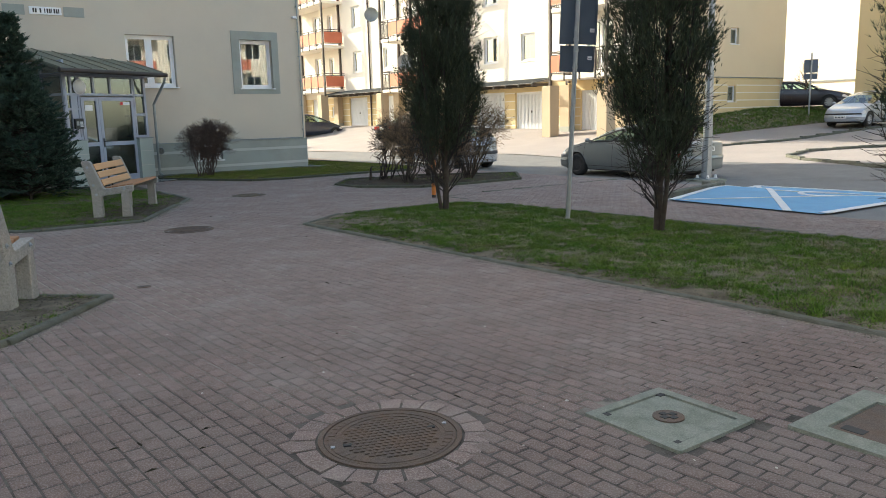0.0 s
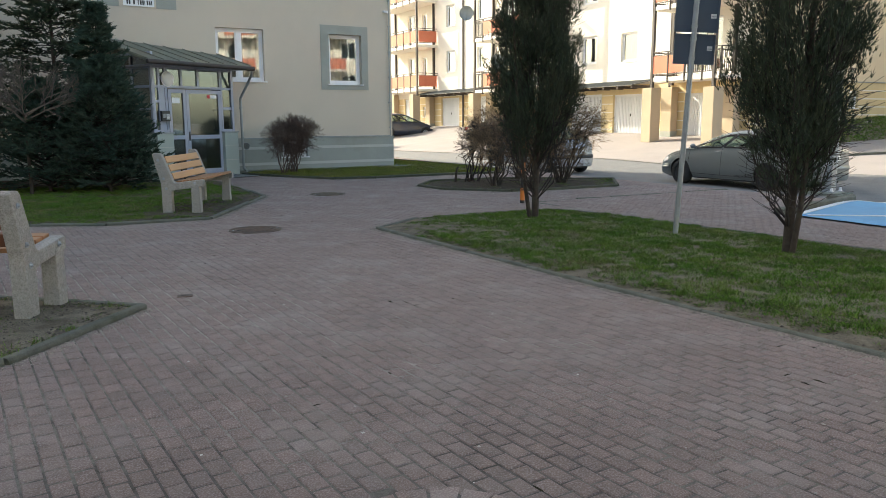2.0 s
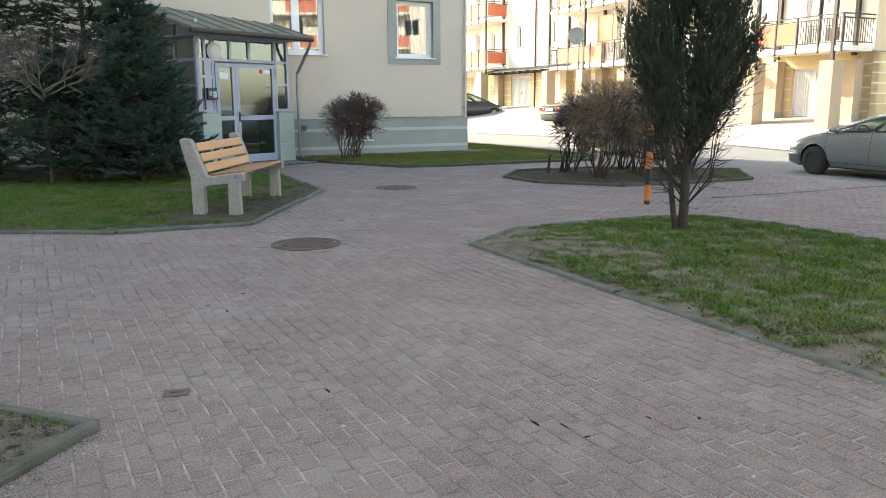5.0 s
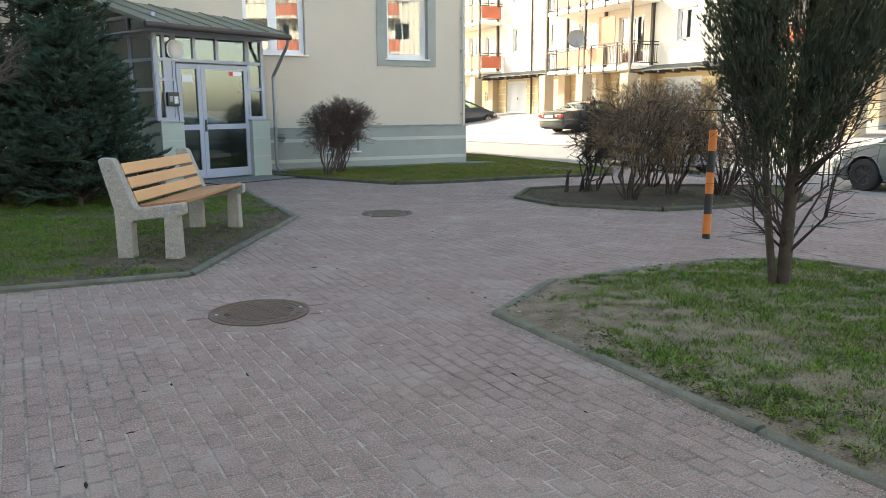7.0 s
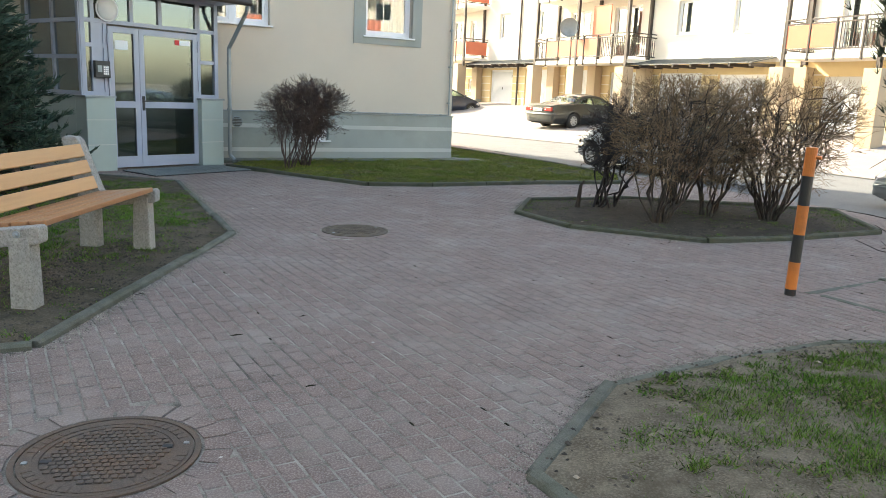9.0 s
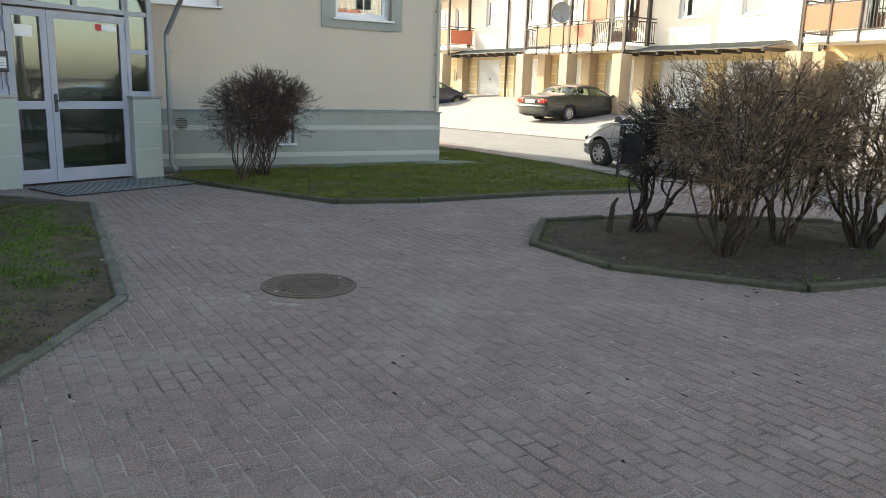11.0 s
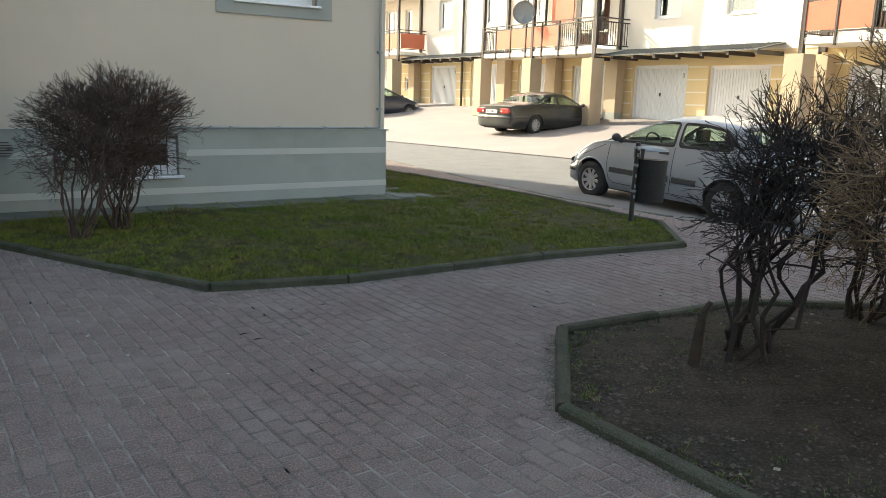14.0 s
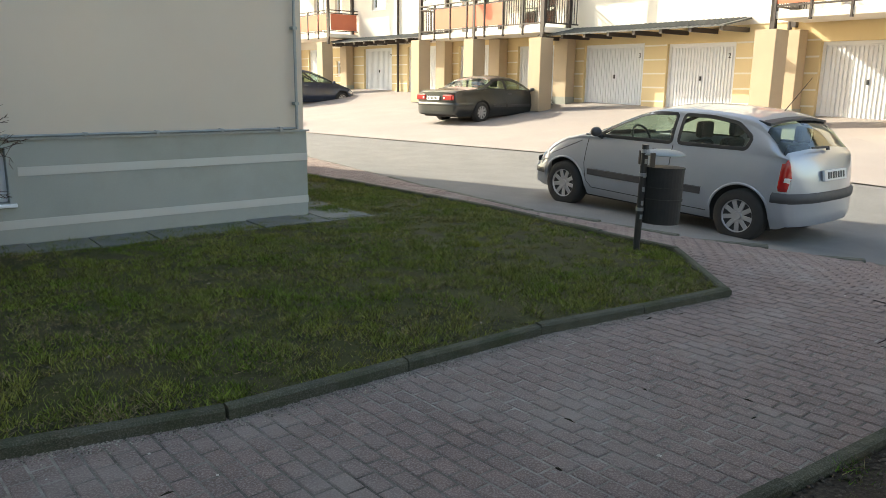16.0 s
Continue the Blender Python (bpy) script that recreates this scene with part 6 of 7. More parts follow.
def column_juniper(m, H, R, seed, label, low=0.75, lean=0.0, sprays=13000):
    """Trunk and a second stem, bare rising limbs below, a column of feathery upright sprays above."""
    r = random.Random(seed)
    t = thing("juniper_tree", m, label, "tree", "column junipers")
    tr = Tubes()
    tp = path_of(r, Vector((0, 0, -0.05)), Vector((0.02, 0, 1)), H * 0.93, 9, 0.02, 0.02)
    tr.add(tp, 0.052, 0.012, 9)
    tp2 = path_of(r, Vector((-0.06, 0.02, -0.05)), Vector((-0.13, 0.03, 1)), H * 0.6, 6, 0.03, 0.03)
    tr.add(tp2, 0.032, 0.01, 7)
    o = new("trunk", raw_mesh("trunk", tr.v, tr.f, M_BARK, True))
    o.parent = t
    # outline: fattest at about a third, an uneven pointed top
    lumps = [(r.uniform(0, math.tau), r.uniform(low, H), r.uniform(0.08, 0.2)) for _ in range(34)]

    def radius(z, a):
        u = (z - 0.3) / (H - 0.3)
        if u <= 0 or u >= 1:
            return 0.0
        base = R * (min(1, (u / 0.26)) ** 0.65) * (1 - max(0, u - 0.32) / 0.68) ** 0.48
        k = 1.0
        for la, lz, amp in lumps:
            da = abs((a - la + math.pi) % math.tau - math.pi)
            k += amp * math.exp(-(da / 0.45) ** 2 - ((z - lz) / 0.32) ** 2)
        return base * (k - 0.12)
    limbs, sp = Tubes(), Sprays()
    for i in range(95):
        z0 = 0.22 + (H * 0.8) * (i / 95) ** 1.35
        a = r.uniform(0, math.tau)
        zt = min(H * 0.97, z0 + r.uniform(0.5, 0.95))
        rr = radius(zt, a) * r.uniform(0.75, 1.0)
        j = min(len(tp) - 2, int(z0 / (H * 0.93) * 9))
        p0 = tp[j].lerp(tp[j + 1], 0.5)
        p0.z = z0
        p1 = Vector((rr * math.cos(a), rr * math.sin(a), zt))
        mid = p0.lerp(p1, 0.5) + Vector((rr * 0.28 * math.cos(a), rr * 0.28 * math.sin(a), -0.07))
        pts = [p0, p0.lerp(mid, 0.55), mid, mid.lerp(p1, 0.5) + Vector((r.gauss(0, 0.03), r.gauss(0, 0.03), 0)), p1]
        limbs.add(pts, 0.011 if z0 < 1.4 else 0.008, 0.003, 4)
        for _ in range(10 if z0 < 1.3 else 3):
            k = r.uniform(0.25, 0.95) * 4
            q = pts[int(k)].lerp(pts[min(4, int(k) + 1)], k % 1)
            dd = Vector((math.cos(a) + r.gauss(0, 0.7), math.sin(a) + r.gauss(0, 0.7), r.uniform(-0.1, 1.0)))
            ps = path_of(r, q, dd, r.uniform(0.12, 0.38), 3, 0.22, 0.06)
            limbs.add(ps, 0.0042, 0.0016, 3)
    # feathery tufts at the ends of the limbs, with gaps between them
    tufts = sprays // 46
    for _ in range(tufts):
        z = low * 0.8 + (H - low * 0.8) * r.random() ** 1.1
        a = r.uniform(0, math.tau)
        rm = radius(z, a)
        if rm <= 0.01 or (z < low + 0.5 and r.random() > max(0.04, (z - low * 0.7) / 0.75) ** 1.3):
            continue
        if noise.noise((math.cos(a) * 1.9 + seed, math.sin(a) * 1.9, z * 1.5)) < -0.34:
            continue
        q = rm * (0.92 - 0.72 * r.random() ** 1.3)
        c = Vector((q * math.cos(a), q * math.sin(a), z))
        ax = Vector((math.cos(a) * r.uniform(0.15, 0.6) + r.gauss(0, 0.15), math.sin(a) * r.uniform(0.15, 0.6) + r.gauss(0, 0.15), 1)).normalized()
        L = r.uniform(0.24, 0.55) * (0.6 + 0.4 * min(1, rm / R))
        limbs.add([c - ax * 0.12, c + ax * L * 0.7], 0.004, 0.0015, 3)
        for k in range(50):
            u = r.random()
            wdt = 0.060 * math.sin(math.pi * min(1, 0.18 + 0.82 * u)) + 0.006
            p = c + ax * (L * u) + Vector((r.gauss(0, wdt), r.gauss(0, wdt), r.gauss(0, 0.03)))
            d = ax + Vector((r.gauss(0, 0.3), r.gauss(0, 0.3), r.gauss(0, 0.2)))
            sp.fan(r, p, d, r.uniform(0.05, 0.13), 0.0042, 4)
    o = new("branchwork", raw_mesh("branchwork", limbs.v, limbs.f, M_TWIGD))
    o.parent = t
    o = new("crown", raw_mesh("crown", sp.v, sp.f, M_JUN))
    o.parent = t
    return t


column_juniper(pose(1.31, 11.67, 0.03, 0, 0, 20), 5.2, 0.60, 3, "narrow dark green juniper on a double trunk", low=0.9, sprays=56000)
column_juniper(pose(3.63, 8.80, 0.03, 0, 0, 130), 5.6, 0.61, 5, "broad dark green column juniper on the lawn", low=0.72, sprays=60000)
column_juniper(pose(5.42, 6.55, 0.03, 0, 0, 60), 5.4, 0.60, 8, "dark green column juniper further along the lawn", low=0.75, sprays=30000)


def conifer(m, H, R, seed, label, material, n=9000, low=0.15, droop=0.25, power=0.8, fan_len=0.16, category="tree", lobes=40, trunk_r=0.07):
    """Layered boughs with flat drooping sprays, an uneven cone."""
    r = random.Random(seed)
    t = thing("conifer", m, label, category)
    tr = Tubes()
    tr.add(path_of(r, Vector((0, 0, -0.05)), Vector((0, 0, 1)), H * 0.95, 8, 0.02, 0.02), trunk_r, 0.012, 8)
    bo, sp = Tubes(), Sprays()
    per = max(1, n // (lobes * 9))
    for i in range(lobes * 4):
        u = (i + r.random()) / (lobes * 4)
        z0 = low + (H - low) * u ** 1.1
        a = i * 2.399 + r.gauss(0, 0.3)
        L = R * max(0.05, (1 - u)) ** power * r.uniform(0.72, 1.12)
        d = Vector((math.cos(a), math.sin(a), r.uniform(-0.05, 0.55)))
        pts = path_of(r, Vector((0, 0, z0)), d, L, 5, 0.07, -droop * 0.12)
        bo.add(pts, 0.012 * (1 - u) + 0.005, 0.003, 4)
        dd = (pts[-1] - pts[0]).normalized()
        sidev = dd.cross(Vector((0, 0, 1))).normalized()
        # flat side branchlets, each a dense brush of short needles, with dark gaps between the boughs
        for k in range(11):
            j = (0.30 + 0.70 * k / 10) * 4.99
            q = pts[int(j)].lerp(pts[int(j) + 1], j % 1)
            s = 1 if k % 2 else -1
            bl = (0.10 + 0.26 * (1 - k / 12)) * min(1.0, 0.35 + L) * r.uniform(0.7, 1.2)
            bd = (dd * r.uniform(0.5, 0.9) + sidev * s * r.uniform(0.35, 0.9) + Vector((0, 0, r.uniform(-0.15, 0.30)))).normalized()
            if k == 10:
                bl, bd = 0.14, (dd + Vector((0, 0, 0.3))).normalized()
            bo.add([q, q + bd * bl], 0.0035, 0.0015, 3)
            for _f in range(max(3, per // 6)):
                u = r.random() ** 0.8
                sp.fan(r, q + bd * bl * u + Vector((0, 0, r.gauss(0, 0.008))), bd + Vector((r.gauss(0, 0.35), r.gauss(0, 0.35), r.gauss(0.08, 0.25))), r.uniform(0.6, 1.1) * fan_len * 0.82, 0.0110, 5, flat=sidev + Vector((r.gauss(0, 0.4), r.gauss(0, 0.4), r.gauss(0, 0.4))))
    for nm, tb, mm in (("trunk", tr, M_BARK), ("branchwork", bo, M_TWIGD), ("crown", sp, material)):
        o = new(nm, raw_mesh(nm, tb.v, tb.f, mm))
        o.parent = t
    return t


conifer(pose(-7.15, 16.6, 0.03), 3.7, 1.25, 11, "dense blue-green juniper beside the porch", M_CON, 22000, low=0.1, lobes=60)
conifer(pose(-6.75, 15.9, 0.03), 2.3, 1.2, 12, "spreading blue-green juniper with low boughs", M_CON, 16000, low=0.08, droop=-0.1, power=0.55, lobes=46, trunk_r=0.04)
conifer(pose(-8.0, 15.95, 0.03), 2.1, 1.2, 13, "spreading dark juniper under the taller conifers", M_CON, 14000, low=0.08, droop=-0.1, power=0.55, lobes=44, trunk_r=0.04)
conifer(pose(-8.5, 17.4, 0.03), 5.6, 1.35, 14, "tall dark thuja behind the junipers", M_THU, 20000, low=0.9, power=0.65, lobes=60)
conifer(pose(-10.2, 17.0, 0.03), 5.8, 1.4, 15, "tall dark thuja with brownish inner sprays", M_THU, 18000, low=0.9, power=0.65, lobes=56)
conifer(pose(-11.6, 15.4, 0.03), 5.4, 1.4, 16, "tall dark thuja at the row's end", M_THU, 15000, low=0.6, power=0.65, lobes=50)
conifer(pose(-9.7, 15.6, 0.03), 1.5, 0.9, 17, "low dark green creeping juniper", M_THU, 8000, low=0.05, droop=-0.1, power=0.5, lobes=34, trunk_r=0.03)

# bare grafted shrub tree before the conifers
umb = lambda q: q.z < 2.75 + 0.15 * math.sin(q.x * 4) and (q.x / 1.0) ** 2 + (q.y / 0.9) ** 2 < 1
bt = shrub("bare_tree", -7.95, 15.2, 0.03, 1, lambda q: True, random.Random(4), "small leafless tree with a crooked umbrella of grey twigs", mat("twig_grey", (0.16, 0.13, 0.105), (0.11, 0.09, 0.075), 6, 0.9, island=0.3), lengths=(1.55,), forks=(), spread=0.05, thick=0.05, base_r=0.01, wob=0.03)
tagged(bt, category="tree")
tw = Tubes()
rb_ = random.Random(9)


def umbrella(p, d, level, rad):
    L = (0.7, 0.5, 0.32, 0.18)[level] * rb_.uniform(0.7, 1.2)
    pts = [q for q in path_of(rb_, p, d, L, 3, 0.2, 0.03)]
    pts = [pts[0]] + [q for q in pts[1:] if umb(q)]
    if len(pts) < 2:
        return
    tw.add(pts, rad, rad * 0.6, 4 if level < 2 else 3)
    if level < 3:
        for _k in range((5, 5, 4)[level]):
            q = pts[-1].lerp(pts[0], rb_.random() * 0.6)
            umbrella(q, (pts[-1] - pts[0]).normalized() + Vector((rb_.gauss(0, 0.5), rb_.gauss(0, 0.5), rb_.gauss(0.05, 0.3))), level + 1, max(0.002, rad * 0.55))


for k in range(11):
    a = k / 11 * math.tau + rb_.uniform(-0.2, 0.2)
    umbrella(Vector((0.0, 0.0, 1.45 + rb_.uniform(-0.1, 0.08))), Vector((math.cos(a), math.sin(a), rb_.uniform(0.3, 1.1))), 0, 0.016)
o = new("crown", raw_mesh("crown", tw.v, tw.f, MATS["twig_grey"]))
o.parent = bt
# thin leafless tree far off
ft = shrub("bare_tree", 21.6, 36.8, ground_z(21.6, 36.8), 1, lambda q: True, random.Random(6), "thin young leafless tree far off by the sign", M_TWIG, lengths=(2.6, 0.7, 0.4), forks=(16, 5), spread=0.05, thick=0.035, base_r=0.01, wob=0.06)
tagged(ft, category="tree")

# ---- cars ----
M_TYRE = mat("tyre_rubber", (0.022, 0.022, 0.022), (0.032, 0.031, 0.03), 9, 0.85, bump=0.3, bump_scale=80)
M_RIM = mat("wheel_silver", (0.50, 0.50, 0.50), (0.44, 0.44, 0.44), 6, 0.4, metal=0.5)
M_RIMB = mat("wheel_black_steel", (0.03, 0.03, 0.032), (0.045, 0.042, 0.04), 9, 0.6)
M_PLAST = mat("grey_black_plastic", (0.045, 0.046, 0.048), (0.058, 0.058, 0.06), 8, 0.6, bump=0.1)
M_TAIL = mat("tail_lens_red", (0.42, 0.012, 0.012), (0.36, 0.01, 0.01), 5, 0.12, coat=0.6)
M_TAILW = mat("lens_white", (0.65, 0.60, 0.56), (0.6, 0.56, 0.52), 5, 0.12, coat=0.6)
M_PLATE = mat("plate_white", (0.72, 0.72, 0.70), (0.68, 0.68, 0.66), 4, 0.5)
M_SEAT = mat("seat_cloth_dark", (0.05, 0.05, 0.052), (0.07, 0.068, 0.066), 20, 0.95)


def car_paint(name, c, metal=0.35):
    return mat(name, c, tuple(k * 0.94 for k in c), 3, 0.32, metal=metal, coat=0.8, stain=tuple(0.6 * k + 0.06 for k in c), stain_scale=1.2, stain_amt=0.18)


def lerp_profile(pts, x):
    for (x0, z0), (x1, z1) in zip(pts, pts[1:]):
        if x0 <= x <= x1:
            t = (x - x0) / max(1e-6, x1 - x0)
            return z0 + (z1 - z0) * t
    return pts[0][1] if x < pts[0][0] else pts[-1][1]


def eased(pts, passes=2):
    """Cuts the corners of an open line, so that it bends softly."""
    for _ in range(passes):
        out = [pts[0]]
        for (x0, z0), (x1, z1) in zip(pts, pts[1:]):
            out += [(x0 * 0.75 + x1 * 0.25, z0 * 0.75 + z1 * 0.25), (x0 * 0.25 + x1 * 0.75, z0 * 0.25 + z1 * 0.75)]
        pts = out + [pts[-1]]
    return pts


class CarSkin:
    """The outer skin: at every x a section from the sill over the shoulder and the cabin's side to the middle of the roof. Plan corners are drawn back."""

    def __init__(self, xr, xf, W, top, belt, sill, axles, wr, lean=0.30, bows=(0.17, 0.26)):
        self.xr, self.xf, self.W, self.top, self.belt, self.sill, self.axles, self.wr, self.lean, self.bows = xr, xf, W, eased(top), eased(belt), sill, axles, wr, lean, bows

    def width(self, x):
        u = abs(2 * (x - self.xr) / (self.xf - self.xr) - 1)
        return self.W / 2 * (1 - 0.035 * u * u - 0.05 * max(0, u - 0.8) / 0.2)

    def section(self, x, arch=True):
        w, zt, z0 = self.width(x), lerp_profile(self.top, x), self.sill
        u = abs(2 * (x - self.xr) / (self.xf - self.xr) - 1)
        z0 += 0.07 * max(0, (u - 0.85) / 0.15) ** 2
        if arch:
            for ax in self.axles:
                ra = self.wr + 0.052
                if abs(x - ax) < ra:
                    z0 = max(z0, self.wr * 0.98 + math.sqrt(ra * ra - (x - ax) ** 2))
        bz = min(lerp_profile(self.belt, x), zt - 0.045)
        z0 = min(z0, bz - 0.05)
        out = []
        for k in range(15):
            z = z0 + (bz - z0) * k / 14
            f = 1 - 0.13 * max(0, (0.50 - z) / 0.33) ** 2.2 if z < 0.50 else 1 - 0.055 * ((z - 0.50) / max(0.05, bz - 0.50)) ** 2.4
            out.append((w * f, z))
        yb, h = out[-1][0], zt - bz
        rc, crown = min(0.085, h * 0.42), min(0.05, h * 0.34)
        hs = h - rc - crown
        for k in range(1, 17):
            z = bz + hs * k / 16
            out.append((yb - self.lean * (z - bz) * (1 if h > 0.2 else h / 0.2) + 0.016 * math.sin(math.pi * k / 16) * min(1, h / 0.3), z))
        ye, ze = out[-1]
        for k in range(1, 7):
            t = k / 6 * math.pi / 2
            out.append((ye - rc * 1.25 * (1 - math.cos(t)), ze + rc * math.sin(t)))
        y1, z1 = out[-1]
        for k in range(1, 9):
            y = y1 * (1 - k / 8)
            out.append((y, z1 + crown * (1 - (y / y1) ** 2)))
        return out

    def place(self, x, y, z):
        q = (abs(y) / (self.W / 2)) ** 3.2
        return Vector((x + self.bows[0] * q * max(0, 1 - (x - self.xr) / 0.36) ** 1.5 - self.bows[1] * q * max(0, 1 - (self.xf - x) / 0.48) ** 1.5, y, z))

    def at(self, x, z, side, out=0.0):
        sec = self.section(x, False)
        y = float(np.interp(z, [p[1] for p in sec], [p[0] for p in sec])) + out
        return self.place(x, side * y, z)

    def band(self, pts, side, width, out, closed=False):
        """A thin strip laid on the flank along a line of (x, z)."""
        dense = []
        ring = pts + pts[:1] if closed else pts
        for (xa, za), (xb, zb) in zip(ring, ring[1:]):
            n = max(1, int(math.hypot(xb - xa, zb - za) / 0.03))
            dense += [(xa + (xb - xa) * k / n, za + (zb - za) * k / n) for k in range(n)]
        if not closed:
            dense.append(pts[-1])
        bm, rows, m = bmesh.new(), [], len(dense)
        for i, (x, z) in enumerate(dense):
            p, q = dense[(i - 1) % m if closed else max(0, i - 1)], dense[(i + 1) % m if closed else min(m - 1, i + 1)]
            d = Vector((q[0] - p[0], q[1] - p[1])).normalized()
            nx, nz = -d.y * width / 2, d.x * width / 2
            rows.append([bm.verts.new(self.at(x + sx * nx, z + sx * nz, side, o)) for sx, o in ((-1, 0.0), (-0.8, out), (0.8, out), (1, 0.0))])
        for r0, r1 in zip(rows, rows[1:] + (rows[:1] if closed else [])):
            for i in range(3):
                bm.faces.new((r0[i], r0[i + 1], r1[i + 1], r1[i]))
        bmesh.ops.recalc_face_normals(bm, faces=bm.faces[:])
        return bm

    def wrap(self, front, reach, z0, z1, out, rows_n=5):
        """A bumper's strip: along one flank, across the end and back along the other flank."""
        xe, sg = (self.xf, 1) if front else (self.xr, -1)
        line = [("s", xe - sg * reach * (1 - k / 10), 1) for k in range(10)] + [("c", 1 - k / 10, 0) for k in range(21)] + [("s", xe - sg * reach * k / 10, -1) for k in range(1, 11)]
        bm, rows = bmesh.new(), []
        for kind_, a, side in line:
            row = []
            for j in range(rows_n):
                z = z0 + (z1 - z0) * j / (rows_n - 1)
                bulge = out * (1 if 0 < j < rows_n - 1 else 0.1)
                if kind_ == "s":
                    p = self.at(a, z, side, bulge)
                else:
                    sec = self.section(xe, False)
                    y = float(np.interp(min(z, sec[14][1]), [q[1] for q in sec[:15]], [q[0] for q in sec[:15]])) * a
                    p = self.place(xe, y, z)
                    p.x += sg * bulge
                row.append(bm.verts.new(p))
            rows.append(row)
        for r0, r1 in zip(rows, rows[1:]):
            for i in range(rows_n - 1):
                bm.faces.new((r0[i], r0[i + 1], r1[i + 1], r1[i]))
        bmesh.ops.recalc_face_normals(bm, faces=bm.faces[:])
        return bm


def inset_poly(pts, r=0.045):
    """Rounds a window outline's corners."""
    out = []
    n = len(pts)
    for i in range(n):
        p, a, b = Vector(pts[i]), Vector(pts[i - 1]), Vector(pts[(i + 1) % n])
        da, db = (a - p), (b - p)
        ra, rb = min(r, da.length * 0.4), min(r, db.length * 0.4)
        q0, q1 = p + da.normalized() * ra, p + db.normalized() * rb
        for t in (0, 0.33, 0.67, 1):
            v = q0 * (1 - t) ** 2 + p * 2 * t * (1 - t) + q1 * t * t
            out.append((v.x, v.y))
    return out


def car(m, L, W, belt, roof, base, rear_over, paint, label, wr=0.30, splits=(0.52,), rim=None, strip=True, bumper=None, tail="side", spoiler=False, sill=0.20, windows=None, lean=0.30):
    """x ahead, y left, origin on the ground midway between the axles. belt: line of bonnet, sills of the windows and boot (x, z) from tail to nose.
    roof: points (x, z): rear glass foot, roof's end, any points between, roof's front, windscreen's foot."""
    t = thing("car", m, label, "car", "parked cars")
    xr = -base / 2 - rear_over
    xf = xr + L
    axles = (-base / 2, base / 2)
    (x0, z0), (x1, z1), (x2, z2), (x3, z3) = roof[0], roof[1], roof[-2], roof[-1]
    top = [p for p in belt if p[0] < x0 - 0.02] + list(roof) + [p for p in belt if p[0] > x3 + 0.02]
    top = [(max(xr, min(xf, x)), z) for x, z in top]
    sill_line = [(xr, z0 - 0.06), (x0 + 0.2, z0 - 0.035), (x3 - 0.15, z3 - 0.03), (x3 + 0.3, z3 - 0.07), (xf, belt[-1][1] - 0.05)]
    skin = CarSkin(xr, xf, W, top, sill_line, sill, axles, wr, lean)
    roof_z = lambda x: lerp_profile(skin.top, x) - 0.135
    sill_z = lambda x: lerp_profile(skin.belt, x) + 0.045
    if windows is None:
        lo = [x0 + 0.30, x3 - 0.20]
        hi = [x1 + 0.10, x2 - 0.02]
        cuts = [0.0, *splits, 1.0]
        windows = []
        for a, b in zip(cuts, cuts[1:]):
            xa, xb = lo[0] + (lo[1] - lo[0]) * a + (0.03 if a else 0), lo[0] + (lo[1] - lo[0]) * b - (0.03 if b < 1 else 0)
            ta, tb_ = hi[0] + (hi[1] - hi[0]) * a + (0.03 if a else 0), hi[0] + (hi[1] - hi[0]) * b - (0.03 if b < 1 else 0)
            windows.append([(xa, sill_z(xa)), (xb, sill_z(xb)), (tb_, roof_z(tb_)), ((ta + tb_) / 2, roof_z((ta + tb_) / 2)), (ta, roof_z(ta))])
    outlines = [inset_poly(w_) for w_ in windows]
    n = int(L / (0.019 if spoiler else 0.032))
    xs = [xr + L * k / n for k in range(n + 1)]
    secs = [skin.section(x) for x in xs]
    NP = len(secs[0])
    full = [[(y, z) for y, z in sc] + [(-y, z) for y, z in sc[-2::-1]] for sc in secs]
    co = [[skin.place(x, y, z) for y, z in f] for x, f in zip(xs, full)]
    pieces = {}

    def key_of(k, i):
        j = i if i < NP - 1 else 2 * NP - 3 - i          # the same strip on the other flank
        x, z = (xs[k] + xs[k + 1]) / 2, (full[k][i][1] + full[k + 1][i + 1][1]) / 2
        if 14 <= j < 34:
            for w_i, o in enumerate(outlines):
                if inside((x, z), o):
                    return ("window", w_i, i < NP - 1)
        if j >= 31:
            if x2 + 0.03 < x < x3 - 0.02:
                return ("windscreen", 0, True)
            if x0 + 0.05 < x < x1 - 0.03:
                return ("rear_window", 0, True)
        return ("body", 0, True)
    for k in range(n):
        for i in range(2 * NP - 2):
            key = key_of(k, i)
            if key not in pieces:
                pieces[key] = (bmesh.new(), {})
            bm, cache = pieces[key]
            vs = []
            for a, b in ((k, i), (k, i + 1), (k + 1, i + 1), (k + 1, i)):
                if (a, b) not in cache:
                    cache[(a, b)] = bm.verts.new(co[a][b])
                vs.append(cache[(a, b)])
            bm.faces.new(vs)
    bm, cache = pieces[("body", 0, True)]
    for k in (0, n):                                     # the two ends, bowed rows from flank to flank
        rows = []
        for i in range(NP):
            y, z = secs[k][i]
            rows.append([bm.verts.new(skin.place(xs[k], y * (1 - q / 8), z)) for q in range(17)])
        for ra, rb in zip(rows, rows[1:]):
            for q in range(16):
                bm.faces.new((ra[q], ra[q + 1], rb[q + 1], rb[q]))
    bmesh.ops.remove_doubles(bm, verts=bm.verts[:], dist=0.0004)
    bmesh.ops.recalc_face_normals(bm, faces=bm.faces[:])
    body = part("body", bm, paint, t, smooth=True)
